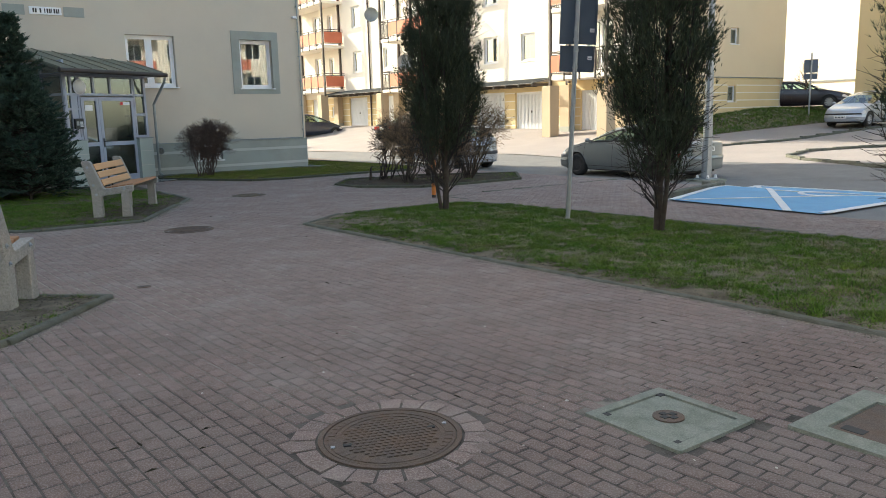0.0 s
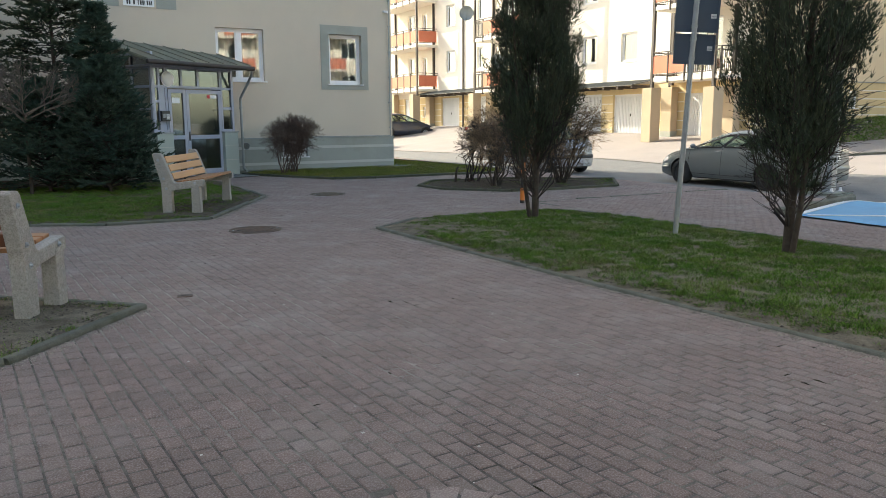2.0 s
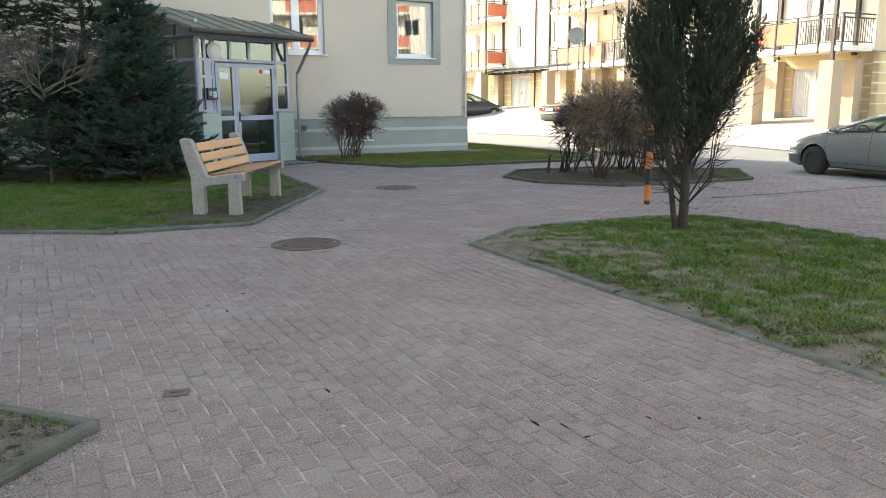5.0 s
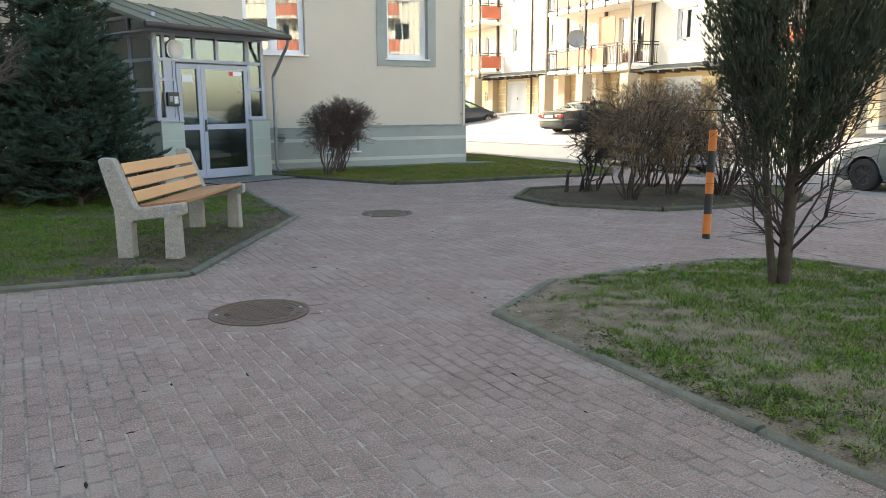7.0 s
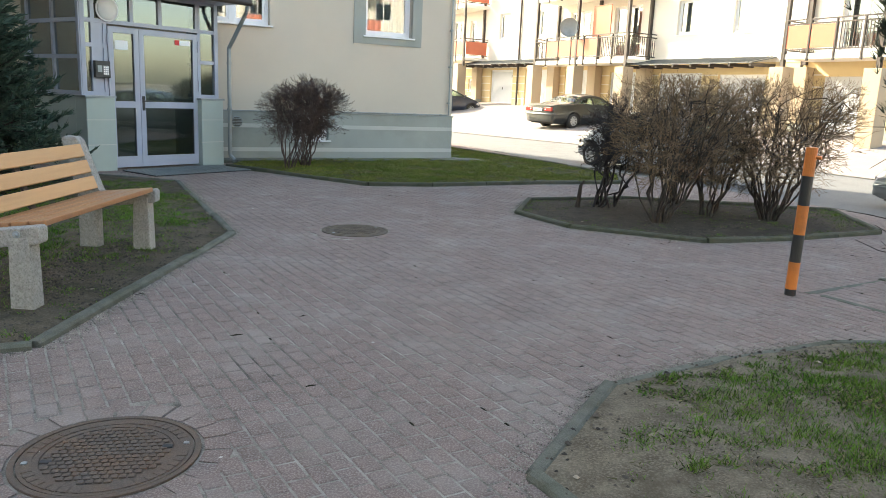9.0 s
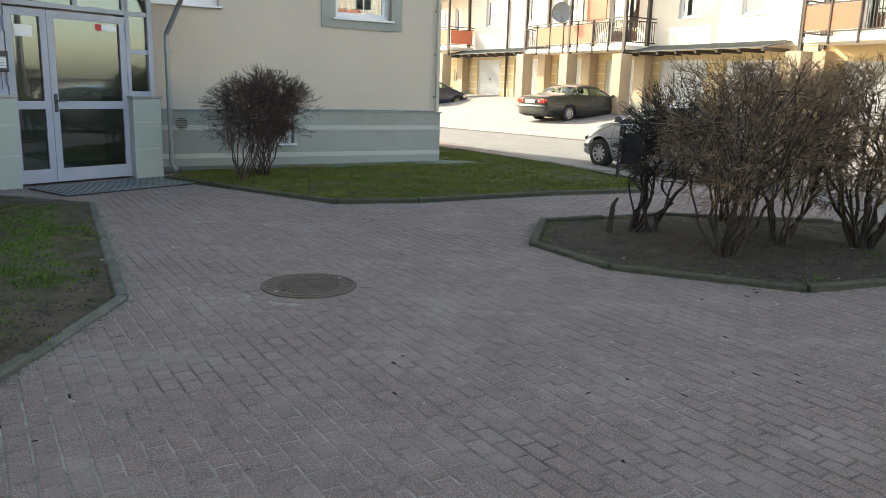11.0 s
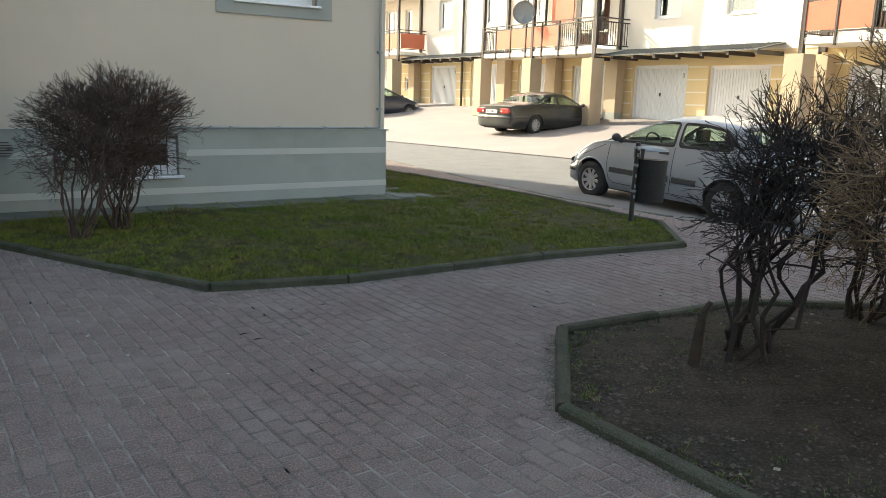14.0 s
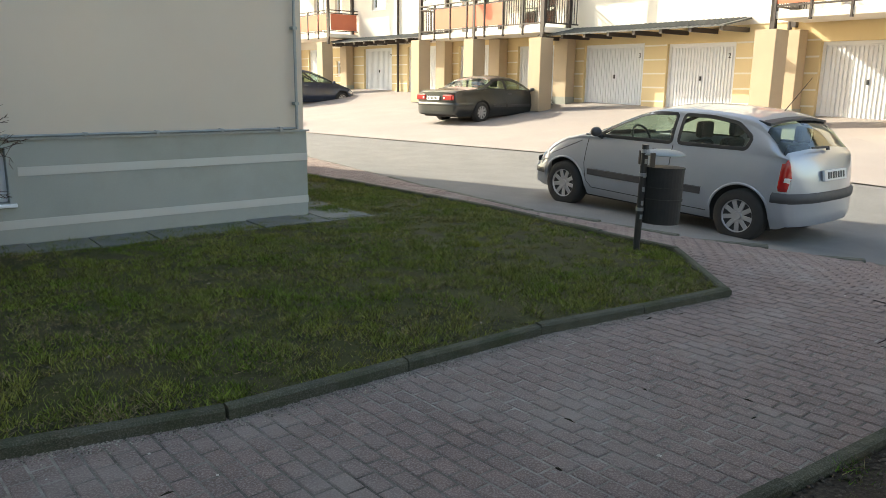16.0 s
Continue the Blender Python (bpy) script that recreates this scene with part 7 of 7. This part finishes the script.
    for (nm, w_i, left), (g, _) in pieces.items():
        if nm == "body":
            continue
        bmesh.ops.recalc_face_normals(g, faces=g.faces[:])
        o = part(nm, g, G_CAR, body, smooth=True)
        o.visible_shadow = False
        if nm == "window":
            part("seal", skin.band(outlines[w_i], 1 if left else -1, 0.042, 0.004, True), M_BLACKP, body)
    part("underbody", boxm(xr + 0.3, -W / 2 + 0.16, sill - 0.03, xf - 0.35, W / 2 - 0.16, 0.62), M_DARK, t)
    wb = W / 2 * 0.88
    # inside
    for sx, sy in ((0.35, 0.36), (0.35, -0.36), (-0.55, 0.36), (-0.55, -0.36)):
        px = (x0 + x3) / 2 + sx * 0.9
        sb = boxm(px - 0.28, sy - 0.23, sill + 0.15, px + 0.22, sy + 0.23, sill + 0.32, bevel=0.05)
        bk = boxm(-0.06, sy - 0.22, 0, 0.06, sy + 0.22, 0.58, bevel=0.05)
        bmesh.ops.transform(bk, matrix=Matrix.Translation((px - 0.25, 0, sill + 0.25)) @ Matrix.Rotation(radians(-14), 4, "Y"), verts=bk.verts[:])
        bmesh.ops.transform(bk, matrix=Matrix(), verts=bk.verts[:])
        seat = part("seat", sb, M_SEAT, t)
        part("seat_back", bk, M_SEAT, seat)
        hr = boxm(px - 0.46, sy - 0.13, sill + 0.84, px - 0.36, sy + 0.13, sill + 1.03, bevel=0.035)
        part("headrest", hr, M_SEAT, seat)
    part("dashboard", boxm(x3 - 0.42, -wb + 0.08, z3 - 0.25, x3 - 0.02, wb - 0.08, z3 - 0.03, bevel=0.04), M_PLAST, t)
    sw = bmesh.new()
    for k in range(20):
        a0, a1 = k / 20 * math.tau, (k + 1) / 20 * math.tau
        cyl(sw, (0, 0.18 * math.cos(a0), 0.18 * math.sin(a0)), (0, 0.18 * math.cos(a1), 0.18 * math.sin(a1)), 0.014, seg=6)
    bmesh.ops.transform(sw, matrix=Matrix.Translation((x3 - 0.6, 0.36, z3 - 0.02)) @ Matrix.Rotation(radians(25), 4, "Y"), verts=sw.verts[:])
    part("steering_wheel", sw, M_PLAST, t)
    # wheels
    tb = bmesh.new()
    prof = [(0.62, 0.10), (0.70, 0.105), (0.90, 0.10), (0.985, 0.082), (1.0, 0.05), (1.0, -0.05), (0.985, -0.082), (0.62, -0.10)]
    seg = 36
    vs = [[tb.verts.new((wr * r * math.cos(k / seg * math.tau), y, wr * r * math.sin(k / seg * math.tau))) for k in range(seg)] for r, y in prof]
    for a, b in zip(vs, vs[1:]):
        for k in range(seg):
            tb.faces.new((a[k], a[(k + 1) % seg], b[(k + 1) % seg], b[k]))
    bmesh.ops.recalc_face_normals(tb, faces=tb.faces[:])
    tyre_me = mesh_of("tyre", tb, M_TYRE, True)
    rb = bmesh.new()
    cyl(rb, (0, 0.03, 0), (0, 0.062, 0), wr * 0.64, seg=32)
    rim_me = mesh_of("rim", rb, M_RIMB)
    sb = bmesh.new()
    box(sb, wr * 0.17, 0.064, -wr * 0.085, wr * 0.62, 0.082, wr * 0.085, bevel=0.006)
    spoke_me = mesh_of("spoke", sb, rim or M_RIM)
    hb = bmesh.new()
    cyl(hb, (0, 0.06, 0), (0, 0.096, 0), wr * 0.21, wr * 0.15, seg=18)
    hub_me = mesh_of("hub", hb, rim or M_RIM)
    rg = bmesh.new()
    for k in range(32):
        a0, a1 = k / 32 * math.tau, (k + 1) / 32 * math.tau
        cyl(rg, (wr * 0.625 * math.cos(a0), 0.082, wr * 0.625 * math.sin(a0)), (wr * 0.625 * math.cos(a1), 0.082, wr * 0.625 * math.sin(a1)), 0.014, seg=6)
    ring_me = mesh_of("rim_edge", rg, rim or M_RIM)
    for ax in axles:
        for s in (-1, 1):
            wh = new("wheel", tyre_me)
            wh.parent = t
            wh.location = (ax, s * (W / 2 - 0.115), wr)
            if s < 0:
                wh.rotation_euler.z = math.pi
            for nm, me in (("rim", rim_me), ("hub", hub_me), ("rim_edge", ring_me)):
                o = new(nm, me)
                o.parent = wh
            for k in range(9):
                o = new("spoke", spoke_me)
                o.parent = wh
                o.rotation_euler.y = k / 9 * math.tau + 0.2
            part("wheel_well", boxm(ax - wr - 0.05, s * (W / 2 - 0.28) - 0.1, sill, ax + wr + 0.05, s * (W / 2 - 0.28) + 0.06, wr * 2 + 0.02), M_DARK, t)
    # bumpers, lamps, plates, trims
    rbm = part("rear_bumper", skin.wrap(False, rear_over - wr - 0.075, 0.25, 0.60, 0.022, 7), paint, body, smooth=True)
    part("bumper_strip", skin.wrap(False, rear_over - wr - 0.085, 0.475, 0.60, 0.034), bumper or M_PLAST, rbm, smooth=True)
    fbm = part("front_bumper", skin.wrap(True, L - base - rear_over - wr - 0.075, 0.24, 0.50, 0.020, 7), paint, body, smooth=True)
    part("bumper_strip", skin.wrap(True, L - base - rear_over - wr - 0.085, 0.37, 0.46, 0.032), bumper or M_PLAST, fbm, smooth=True)
    part("grille", skin.wrap(True, 0.02, 0.52, 0.58, 0.008), M_DARK, fbm)

    def patch(xa, xb, lo, hi, side, out, nx=8, nz=8):
        """A lens on the skin between two x and two heights, given as functions of its breadth."""
        bm, g = bmesh.new(), []
        for a in range(nx + 1):
            q = a / nx
            x = xa + (xb - xa) * q
            z_most = skin.section(x, False)[30][1]
            g.append([bm.verts.new(skin.at(x, min(lo(q) + (hi(q) - lo(q)) * c / nz, z_most), side, out if 0 < c < nz and 0 < a < nx else 0.0)) for c in range(nz + 1)])
        for r0, r1 in zip(g, g[1:]):
            for c in range(nz):
                bm.faces.new((r0[c], r0[c + 1], r1[c + 1], r1[c]))
        bmesh.ops.recalc_face_normals(bm, faces=bm.faces[:])
        return bm
    for s in (-1, 1):
        if tail == "side":
            tlo = part("tail_lamp", patch(xr + 0.03, xr + 0.19, lambda q: 0.615, lambda q: 0.70 + 0.25 * math.sin(min(1, 0.25 + q) * 2.2), s, 0.014), M_TAIL, body, smooth=True)
            part("reversing_lens", patch(xr + 0.03, xr + 0.10, lambda q: 0.70, lambda q: 0.77, s, 0.02, 4, 4), M_TAILW, tlo, smooth=True)
        else:
            tlo = part("tail_lamp", boxm(xr - 0.012, s * W / 2 * 0.42, 0.66, xr + 0.10, s * W / 2 * 0.86, 0.83, bevel=0.03), M_TAIL, body)
            part("reversing_lens", boxm(xr - 0.018, s * W / 2 * 0.50 - 0.04, 0.70, xr + 0.02, s * W / 2 * 0.50 + 0.04, 0.76, bevel=0.01), M_TAILW, tlo)
        part("headlamp", patch(xf - 0.42, xf - 0.05, lambda q: 0.52 + 0.05 * (1 - q), lambda q: 0.56 + 0.13 * math.sin(min(1, 0.3 + q) * 2.3), s, 0.012), M_TAILW, body, smooth=True)
        mp_ = skin.at(x3 - 0.30, z3 - 0.02, s)
        mi = bmesh.new()
        bmesh.ops.create_uvsphere(mi, u_segments=16, v_segments=10, radius=0.1, matrix=Matrix.Translation(mp_ + Vector((0, s * 0.12, 0.075))) @ Matrix.Diagonal((0.60, 0.82, 0.60, 1)))
        cyl(mi, mp_ - Vector((0, s * 0.03, 0)), mp_ + Vector((0, s * 0.09, 0.05)), 0.03, seg=8)
        part("mirror", mi, M_PLAST if strip else paint, body, smooth=True)
        ends = [x0 + 0.34 + (x3 - x0 - 0.34) * c for c in splits] if windows is None else [w_[0][0] - 0.03 for w_ in windows[1:]]
        if strip:
            xm = ends[-1] if ends else 0.0
            for a_, b_ in ((-base / 2 + wr + 0.16, xm - 0.03), (xm + 0.03, base / 2 - wr - 0.12)):
                part("moulding", skin.band([(a_, 0.50), (b_, 0.50)], s, 0.085, 0.020), M_PLAST, body)
        for c in ends:
            part("door_seam", skin.band([(c, sill_z(c) - 0.03), (c, 0.42), (c + 0.03, sill + 0.10)], s, 0.010, 0.002), M_DARK, body)
            part("door_handle", skin.band([(c + 0.07, sill_z(c) - 0.12), (c + 0.25, sill_z(c) - 0.118)], s, 0.045, 0.024), M_PLAST if strip else paint, body)
        xd = x3 - 0.10
        part("door_seam", skin.band([(xd, sill_z(xd) - 0.06), (xd + 0.02, 0.6), (xd - 0.02, 0.38), (xd - 0.10, sill + 0.10)], s, 0.010, 0.002), M_DARK, body)
        part("sill_seam", skin.band([(-base / 2 + wr + 0.10, sill + 0.085), (xd - 0.10, sill + 0.10)], s, 0.010, 0.002), M_DARK, body)
        part("bonnet_seam", skin.band([(xd + 0.10, z3 - 0.085), (xf - 0.30, lerp_profile(skin.belt, xf - 0.3) - 0.02)], s, 0.008, 0.002), M_DARK, body)
        for ax in axles:
            arc = [(ax + (wr + 0.066) * math.cos(a_), wr * 0.98 + (wr + 0.066) * math.sin(a_)) for a_ in np.linspace(0.05, math.pi - 0.05, 18)]
            part("wheel_arch", skin.band(arc, s, 0.026, 0.006), paint, body, smooth=True)
    pz = 0.78
    px_ = next(x for x in xs if lerp_profile(skin.top, x) > pz) if tail == "side" else xr
    pp_ = part("number_plate", boxm(-0.018, -0.26, -0.055, 0.010, 0.26, 0.055, bevel=0.003), M_PLATE, body)
    pp_.location = (px_ - 0.03, 0, pz - 0.01 if tail == "side" else 0.72)
    pp_.rotation_euler.y = radians(10)
    for k in range(7):
        part("bar", boxm(-0.0215, -0.2 + k * 0.06, -0.035, -0.0175, -0.2 + k * 0.06 + 0.036, 0.035), M_BLACKP, pp_)
    fp = part("number_plate", boxm(xf + 0.02, -0.26, 0.36, xf + 0.040, 0.26, 0.47, bevel=0.003), M_PLATE, body)
    for k in range(7):
        part("bar", boxm(xf + 0.039, -0.2 + k * 0.06, 0.38, xf + 0.043, -0.2 + k * 0.06 + 0.036, 0.45), M_BLACKP, fp)
    if spoiler:
        wp_ = bmesh.new()
        cyl(wp_, (x0 + 0.01, 0.0, z0 + 0.06), (x0 + 0.0, 0.38, z0 + 0.07), 0.012, seg=6)
        cyl(wp_, (x0 + 0.0, 0.0, z0 + 0.03), (x0 + 0.01, 0.0, z0 + 0.07), 0.02, seg=8)
        part("wiper", wp_, M_PLAST, body)
        yw = skin.section(x1 + 0.02)[30][0] - 0.04
        sp_, rows = bmesh.new(), []
        for k in range(13):
            y = yw * (2 * k / 12 - 1)
            zz = lerp_profile(skin.top, x1) - 0.045 * (y / yw) ** 2 + 0.006
            back = 0.075 * (1 - 0.5 * (y / yw) ** 2)
            rows.append([sp_.verts.new(p) for p in ((x1 + 0.10, y, zz + 0.018), (x1 - back, y, zz - 0.004), (x1 - back, y, zz - 0.028), (x1 + 0.02, y, zz - 0.03))])
        for ra, rb in zip(rows, rows[1:]):
            for i in range(4):
                sp_.faces.new((ra[i], ra[(i + 1) % 4], rb[(i + 1) % 4], rb[i]))
        sp_.faces.new(rows[0])
        sp_.faces.new(rows[-1][::-1])
        bmesh.ops.recalc_face_normals(sp_, faces=sp_.faces[:])
        part("spoiler", sp_, M_PLAST, body)
        part("antenna", cylm((x1 + 0.16, 0.0, lerp_profile(skin.top, x1 + 0.16) - 0.01), (x1 - 0.10, 0.0, z1 + 0.40), 0.006, 0.003, seg=6), M_PLAST, body)
    return t


SILVER = car_paint("paint_silver", (0.40, 0.43, 0.47), 0.4)
SILVER2 = car_paint("paint_silver_green", (0.23, 0.25, 0.25), 0.45)
BLACKC = car_paint("paint_dark_graphite", (0.022, 0.027, 0.026), 0.3)
BLUEC = car_paint("paint_dark_blue", (0.022, 0.034, 0.065), 0.3)
PLUM = car_paint("paint_black_plum", (0.018, 0.012, 0.018), 0.2)
WHITEC = car_paint("paint_white", (0.68, 0.68, 0.66), 0.0)

car(pose(2.58, 25.77, -0.165, 0, -2.2, 124.5), 3.78, 1.64, [(-1.855, 0.56), (-1.845, 0.70), (-1.81, 0.86), (-1.77, 0.95), (1.30, 0.90), (1.58, 0.81), (1.76, 0.71), (1.87, 0.60), (1.915, 0.50), (1.925, 0.42)],
    [(-1.74, 0.99), (-1.36, 1.365), (-1.05, 1.415), (-0.45, 1.435), (0.10, 1.385), (0.98, 0.96)], 2.47, 0.62, SILVER, "silver three-door hatchback with black side mouldings", wr=0.29, spoiler=True,
    windows=[[(-1.22, 1.005), (-0.40, 0.985), (-0.40, 1.305), (-0.75, 1.305), (-1.06, 1.265), (-1.26, 1.13)], [(-0.31, 0.98), (0.72, 0.965), (0.45, 1.13), (0.14, 1.265), (-0.05, 1.297), (-0.31, 1.305)]])
car(pose(7.36, 20.52, -0.26, 0, 0, 119.5), 4.6, 1.80, [(-2.4, 0.92), (-2.2, 0.98), (-1.5, 1.0), (0.2, 0.95), (1.0, 0.93), (1.6, 0.86), (2.0, 0.74), (2.2, 0.60)],
    [(-2.0, 1.0), (-1.15, 1.42), (0.0, 1.43), (1.15, 0.94)], 2.70, 1.0, SILVER2, "silver-grey saloon with black steel wheels", wr=0.31, splits=(0.34, 0.64), rim=M_RIMB, strip=False, bumper=SILVER2)
car(pose(2.65, 41.0, 0.27, 0, 0, 37.7), 4.80, 1.80, [(-2.5, 0.90), (-2.3, 0.97), (-1.6, 0.98), (0.2, 0.93), (1.0, 0.92), (1.7, 0.84), (2.1, 0.74), (2.3, 0.58)],
    [(-1.62, 0.98), (-0.95, 1.40), (0.15, 1.42), (1.05, 0.93)], 2.83, 1.15, BLACKC, "dark graphite four-door saloon parked nose to the garages", wr=0.31, splits=(0.45,), tail="wide", bumper=BLACKC)
car(pose(-4.02, 51.07, 0.36, 0, 0, 30.7), 4.1, 1.74, [(-2.0, 1.0), (-1.7, 1.05), (-0.8, 1.03), (0.4, 0.98), (1.0, 0.94), (1.5, 0.84), (1.9, 0.72), (2.05, 0.58)],
    [(-1.75, 1.05), (-1.3, 1.58), (-0.1, 1.60), (1.15, 0.97)], 2.6, 0.75, BLUEC, "dark blue compact family car", wr=0.31, splits=(0.35, 0.62), strip=False, bumper=BLUEC)
car(pose(-6.35, 43.3, -0.17, 0, 0, 168.0), 3.9, 1.68, [(-1.9, 0.95), (-1.7, 1.0), (-0.8, 0.97), (0.4, 0.93), (1.0, 0.90), (1.5, 0.80), (1.9, 0.60)],
    [(-1.75, 1.0), (-1.3, 1.42), (-0.1, 1.44), (1.0, 0.92)], 2.5, 0.65, WHITEC, "white hatchback half hidden behind the house corner", wr=0.29)
car(pose(21.9, 37.5, ground_z(21.9, 37.5) - 0.02, 0, 0, -40.0), 4.7, 1.80, [(-2.3, 1.0), (-2.1, 1.02), (-1.0, 0.98), (0.2, 0.95), (1.0, 0.93), (1.7, 0.86), (2.1, 0.76), (2.35, 0.60)],
    [(-2.1, 1.02), (-1.75, 1.44), (0.1, 1.46), (1.1, 0.94)], 2.76, 0.95, PLUM, "black estate car on the rise beyond the house", wr=0.32, splits=(0.3, 0.55, 0.8), strip=False, bumper=PLUM)
car(pose(21.6, 31.9, ground_z(21.6, 31.9) + 0.0, 0, 0, -150.0), 4.1, 1.74, [(-2.0, 1.0), (-1.7, 1.05), (-0.8, 1.03), (0.4, 0.98), (1.0, 0.94), (1.5, 0.84), (1.9, 0.72), (2.05, 0.58)],
    [(-1.75, 1.05), (-1.3, 1.52), (-0.1, 1.54), (1.15, 0.97)], 2.6, 0.75, SILVER, "silver car facing down the side road", wr=0.31, splits=(0.35, 0.62), strip=False, bumper=SILVER)
# white house and its yellow neighbour far off
wh_ = thing("apartment_building", pose(22.2, 64.5, 0, 0, 0, -59), "far white sunlit apartment wall with a thin ledge", "building")
part("wall", boxm(0, 0, -0.5, 30, 8, 16), M_WHITE, wh_)
part("ledge", boxm(0, -0.08, 3.2, 30, 0, 3.3), M_ZINC, wh_)
yb_ = thing("apartment_building", pose(25.4, 38.6, 0, 0, 0, -59), "far yellow apartment house at the road's far side", "building")
part("wall", boxm(0, 0, -0.5, 14, 9, 13), M_YELLOW, yb_)
part("roof", boxm(-0.3, -0.3, 13, 14.3, 9.3, 13.3), M_ROOFC, yb_)

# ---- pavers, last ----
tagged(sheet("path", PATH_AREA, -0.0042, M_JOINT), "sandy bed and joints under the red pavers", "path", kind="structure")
for strip in ([(-16, -8), (14, -8), (14, -1.45), (-16, -1.45)], [(-16, -1.45), (-9.45, -1.45), (-9.45, 24), (-16, 24)]):
    tagged(sheet("pavement", strip, 0.0, M_BRICK), "red pavers running on beyond the path", "pavement", kind="structure")
PAVE_ANGLE = radians(-55.0)
PL, PWID = 0.136, 0.092
BLOCK = [LAWN_R, LAWN_N, LAWN_L, LAWN_M, BED, [P1, P2, P3, P4]]
BB = [(min(p[0] for p in q), max(p[0] for p in q), min(p[1] for p in q), max(p[1] for p in q)) for q in BLOCK]
ca, sa = math.cos(PAVE_ANGLE), math.sin(PAVE_ANGLE)
rp = random.Random(21)


def paver_verts(L=PL, W=PWID):
    hx, hy, c = L / 2 - 0.0048, W / 2 - 0.0048, 0.0055
    out = []
    for z, i in ((-0.022, 0.0), (-0.004, 0.0), (0.0, c)):
        out += [(-hx + i, -hy + i, z), (hx - i, -hy + i, z), (hx - i, hy - i, z), (-hx + i, hy - i, z)]
    return out


PF = [(0, 1, 5, 4), (1, 2, 6, 5), (2, 3, 7, 6), (3, 0, 4, 7), (4, 5, 9, 8), (5, 6, 10, 9), (6, 7, 11, 10), (7, 4, 8, 11), (8, 9, 10, 11)]
base_v = paver_verts()
single = bpy.data.meshes.new("paver")
single.from_pydata(base_v, [], PF)
single.materials.append(M_BRICKP)
path_ob = [o for o in scene.objects if o.name.startswith("path")][0]


def free(x, y):
    for q, b in zip(BLOCK, BB):
        if b[0] - 0.1 < x < b[1] + 0.1 and b[2] - 0.1 < y < b[3] + 0.1 and inside((x, y), q) and edge_dist((x, y), q) > 0.05:
            return False
    for mx, my, _, _ in MANHOLES:
        if math.hypot(x - mx, y - my) < 0.335 + 0.115:
            return False
    for o in (sq, cf):
        l = o.matrix_world.inverted() @ Vector((x, y, 0))
        if max(abs(l.x), abs(l.y)) < (0.30 if o is sq else 0.38):
            return False
    return True


bpy.context.view_layer.update()
V, F, count = [], [], 0
mv, mf, rm_ = [], [], random.Random(44)
for j in range(-360, 361):
    for i in range(-245, 246):
        u, w = (i + 0.5 * (j % 2)) * PL, j * PWID
        x, y = 0.0 + u * ca - w * sa, 12.0 + u * sa + w * ca
        if not (-9.5 < x < 8.5 and -1.5 < y < 33) or not inside((x, y), PATH_AREA) or not free(x, y):
            continue
        if -4 < x < 3 and y < 22 and noise.noise((x * 1.1, y * 1.1, 5.0)) + 0.5 * noise.noise((x * 4.0, y * 4.0, 2.0)) > 0.36 and rm_.random() < 0.12:
            # a lump of dark moss and dirt in this stone's joint
            du, dw = (rm_.uniform(-0.4, 0.4) * PL, PWID / 2) if rm_.random() < 0.6 else (PL / 2, rm_.uniform(-0.35, 0.35) * PWID)
            ln, wd = (rm_.uniform(0.012, 0.045), rm_.uniform(0.004, 0.008))[::1 if dw == PWID / 2 else -1]
            k0, gz = len(mv), ground_z(x, y) - 0.003
            for q in range(6):
                pu, pw = du + ln * math.cos(q * 1.047) * rm_.uniform(0.7, 1.2), dw + wd * math.sin(q * 1.047) * rm_.uniform(0.7, 1.3)
                mv.append((x + pu * ca - pw * sa, y + pu * sa + pw * ca, gz))
            mv.append((x + du * ca - dw * sa, y + du * sa + dw * ca, gz + rm_.uniform(0.004, 0.009)))
            mf += [(k0 + q, k0 + (q + 1) % 6, k0 + 6) for q in range(6)]
        dz, tx, ty, da = rp.gauss(0, 0.0010), rp.gauss(0, 0.006), rp.gauss(0, 0.010), rp.gauss(0, 0.012)
        if 12.2 < y < 14.4 and -1.6 < x < 0.2 and count < 300:
            o = new("paver", single)
            o.matrix_world = Matrix.Translation((x, y, dz)) @ Euler((ty, tx, PAVE_ANGLE + da)).to_matrix().to_4x4()
            o.parent = path_ob
            count += 1
            continue
        gz = dz + ground_z(x, y)
        c2, s2_ = math.cos(PAVE_ANGLE + da), math.sin(PAVE_ANGLE + da)
        n = len(V)
        V += [(x + a * c2 - b * s2_, y + a * s2_ + b * c2, z + gz + a * tx + b * ty) for a, b, z in base_v]
        F += [tuple(n + k for k in q) for q in PF]
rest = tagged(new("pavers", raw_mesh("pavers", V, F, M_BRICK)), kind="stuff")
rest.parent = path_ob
tagged(new("moss", raw_mesh("moss", mv, mf, mat("joint_moss", (0.040, 0.036, 0.022), (0.022, 0.020, 0.014), 9, 0.97, space="World", island=0.5, spec=0.1))), "dark moss and dirt in the paving joints", "moss", kind="stuff")
# cut stones round the covers
for mx, my, _, _ in MANHOLES:
    for k in range(22):
        a, d = k / 22 * math.tau, math.tau / 22 * rp.uniform(0.86, 0.95)
        r0, r1 = 0.350, rp.uniform(0.44, 0.475)
        bm = bmesh.new()
        pts = [(r0 * math.cos(a), r0 * math.sin(a)), (r1 * math.cos(a), r1 * math.sin(a)), (r1 * math.cos(a + d), r1 * math.sin(a + d)), (r0 * math.cos(a + d), r0 * math.sin(a + d))]
        prism(bm, pts, -0.03, rp.uniform(-0.003, 0.003))
        o = part("cut_paver", bm, M_BRICKP, path_ob)
        o.location = (mx, my, 0)
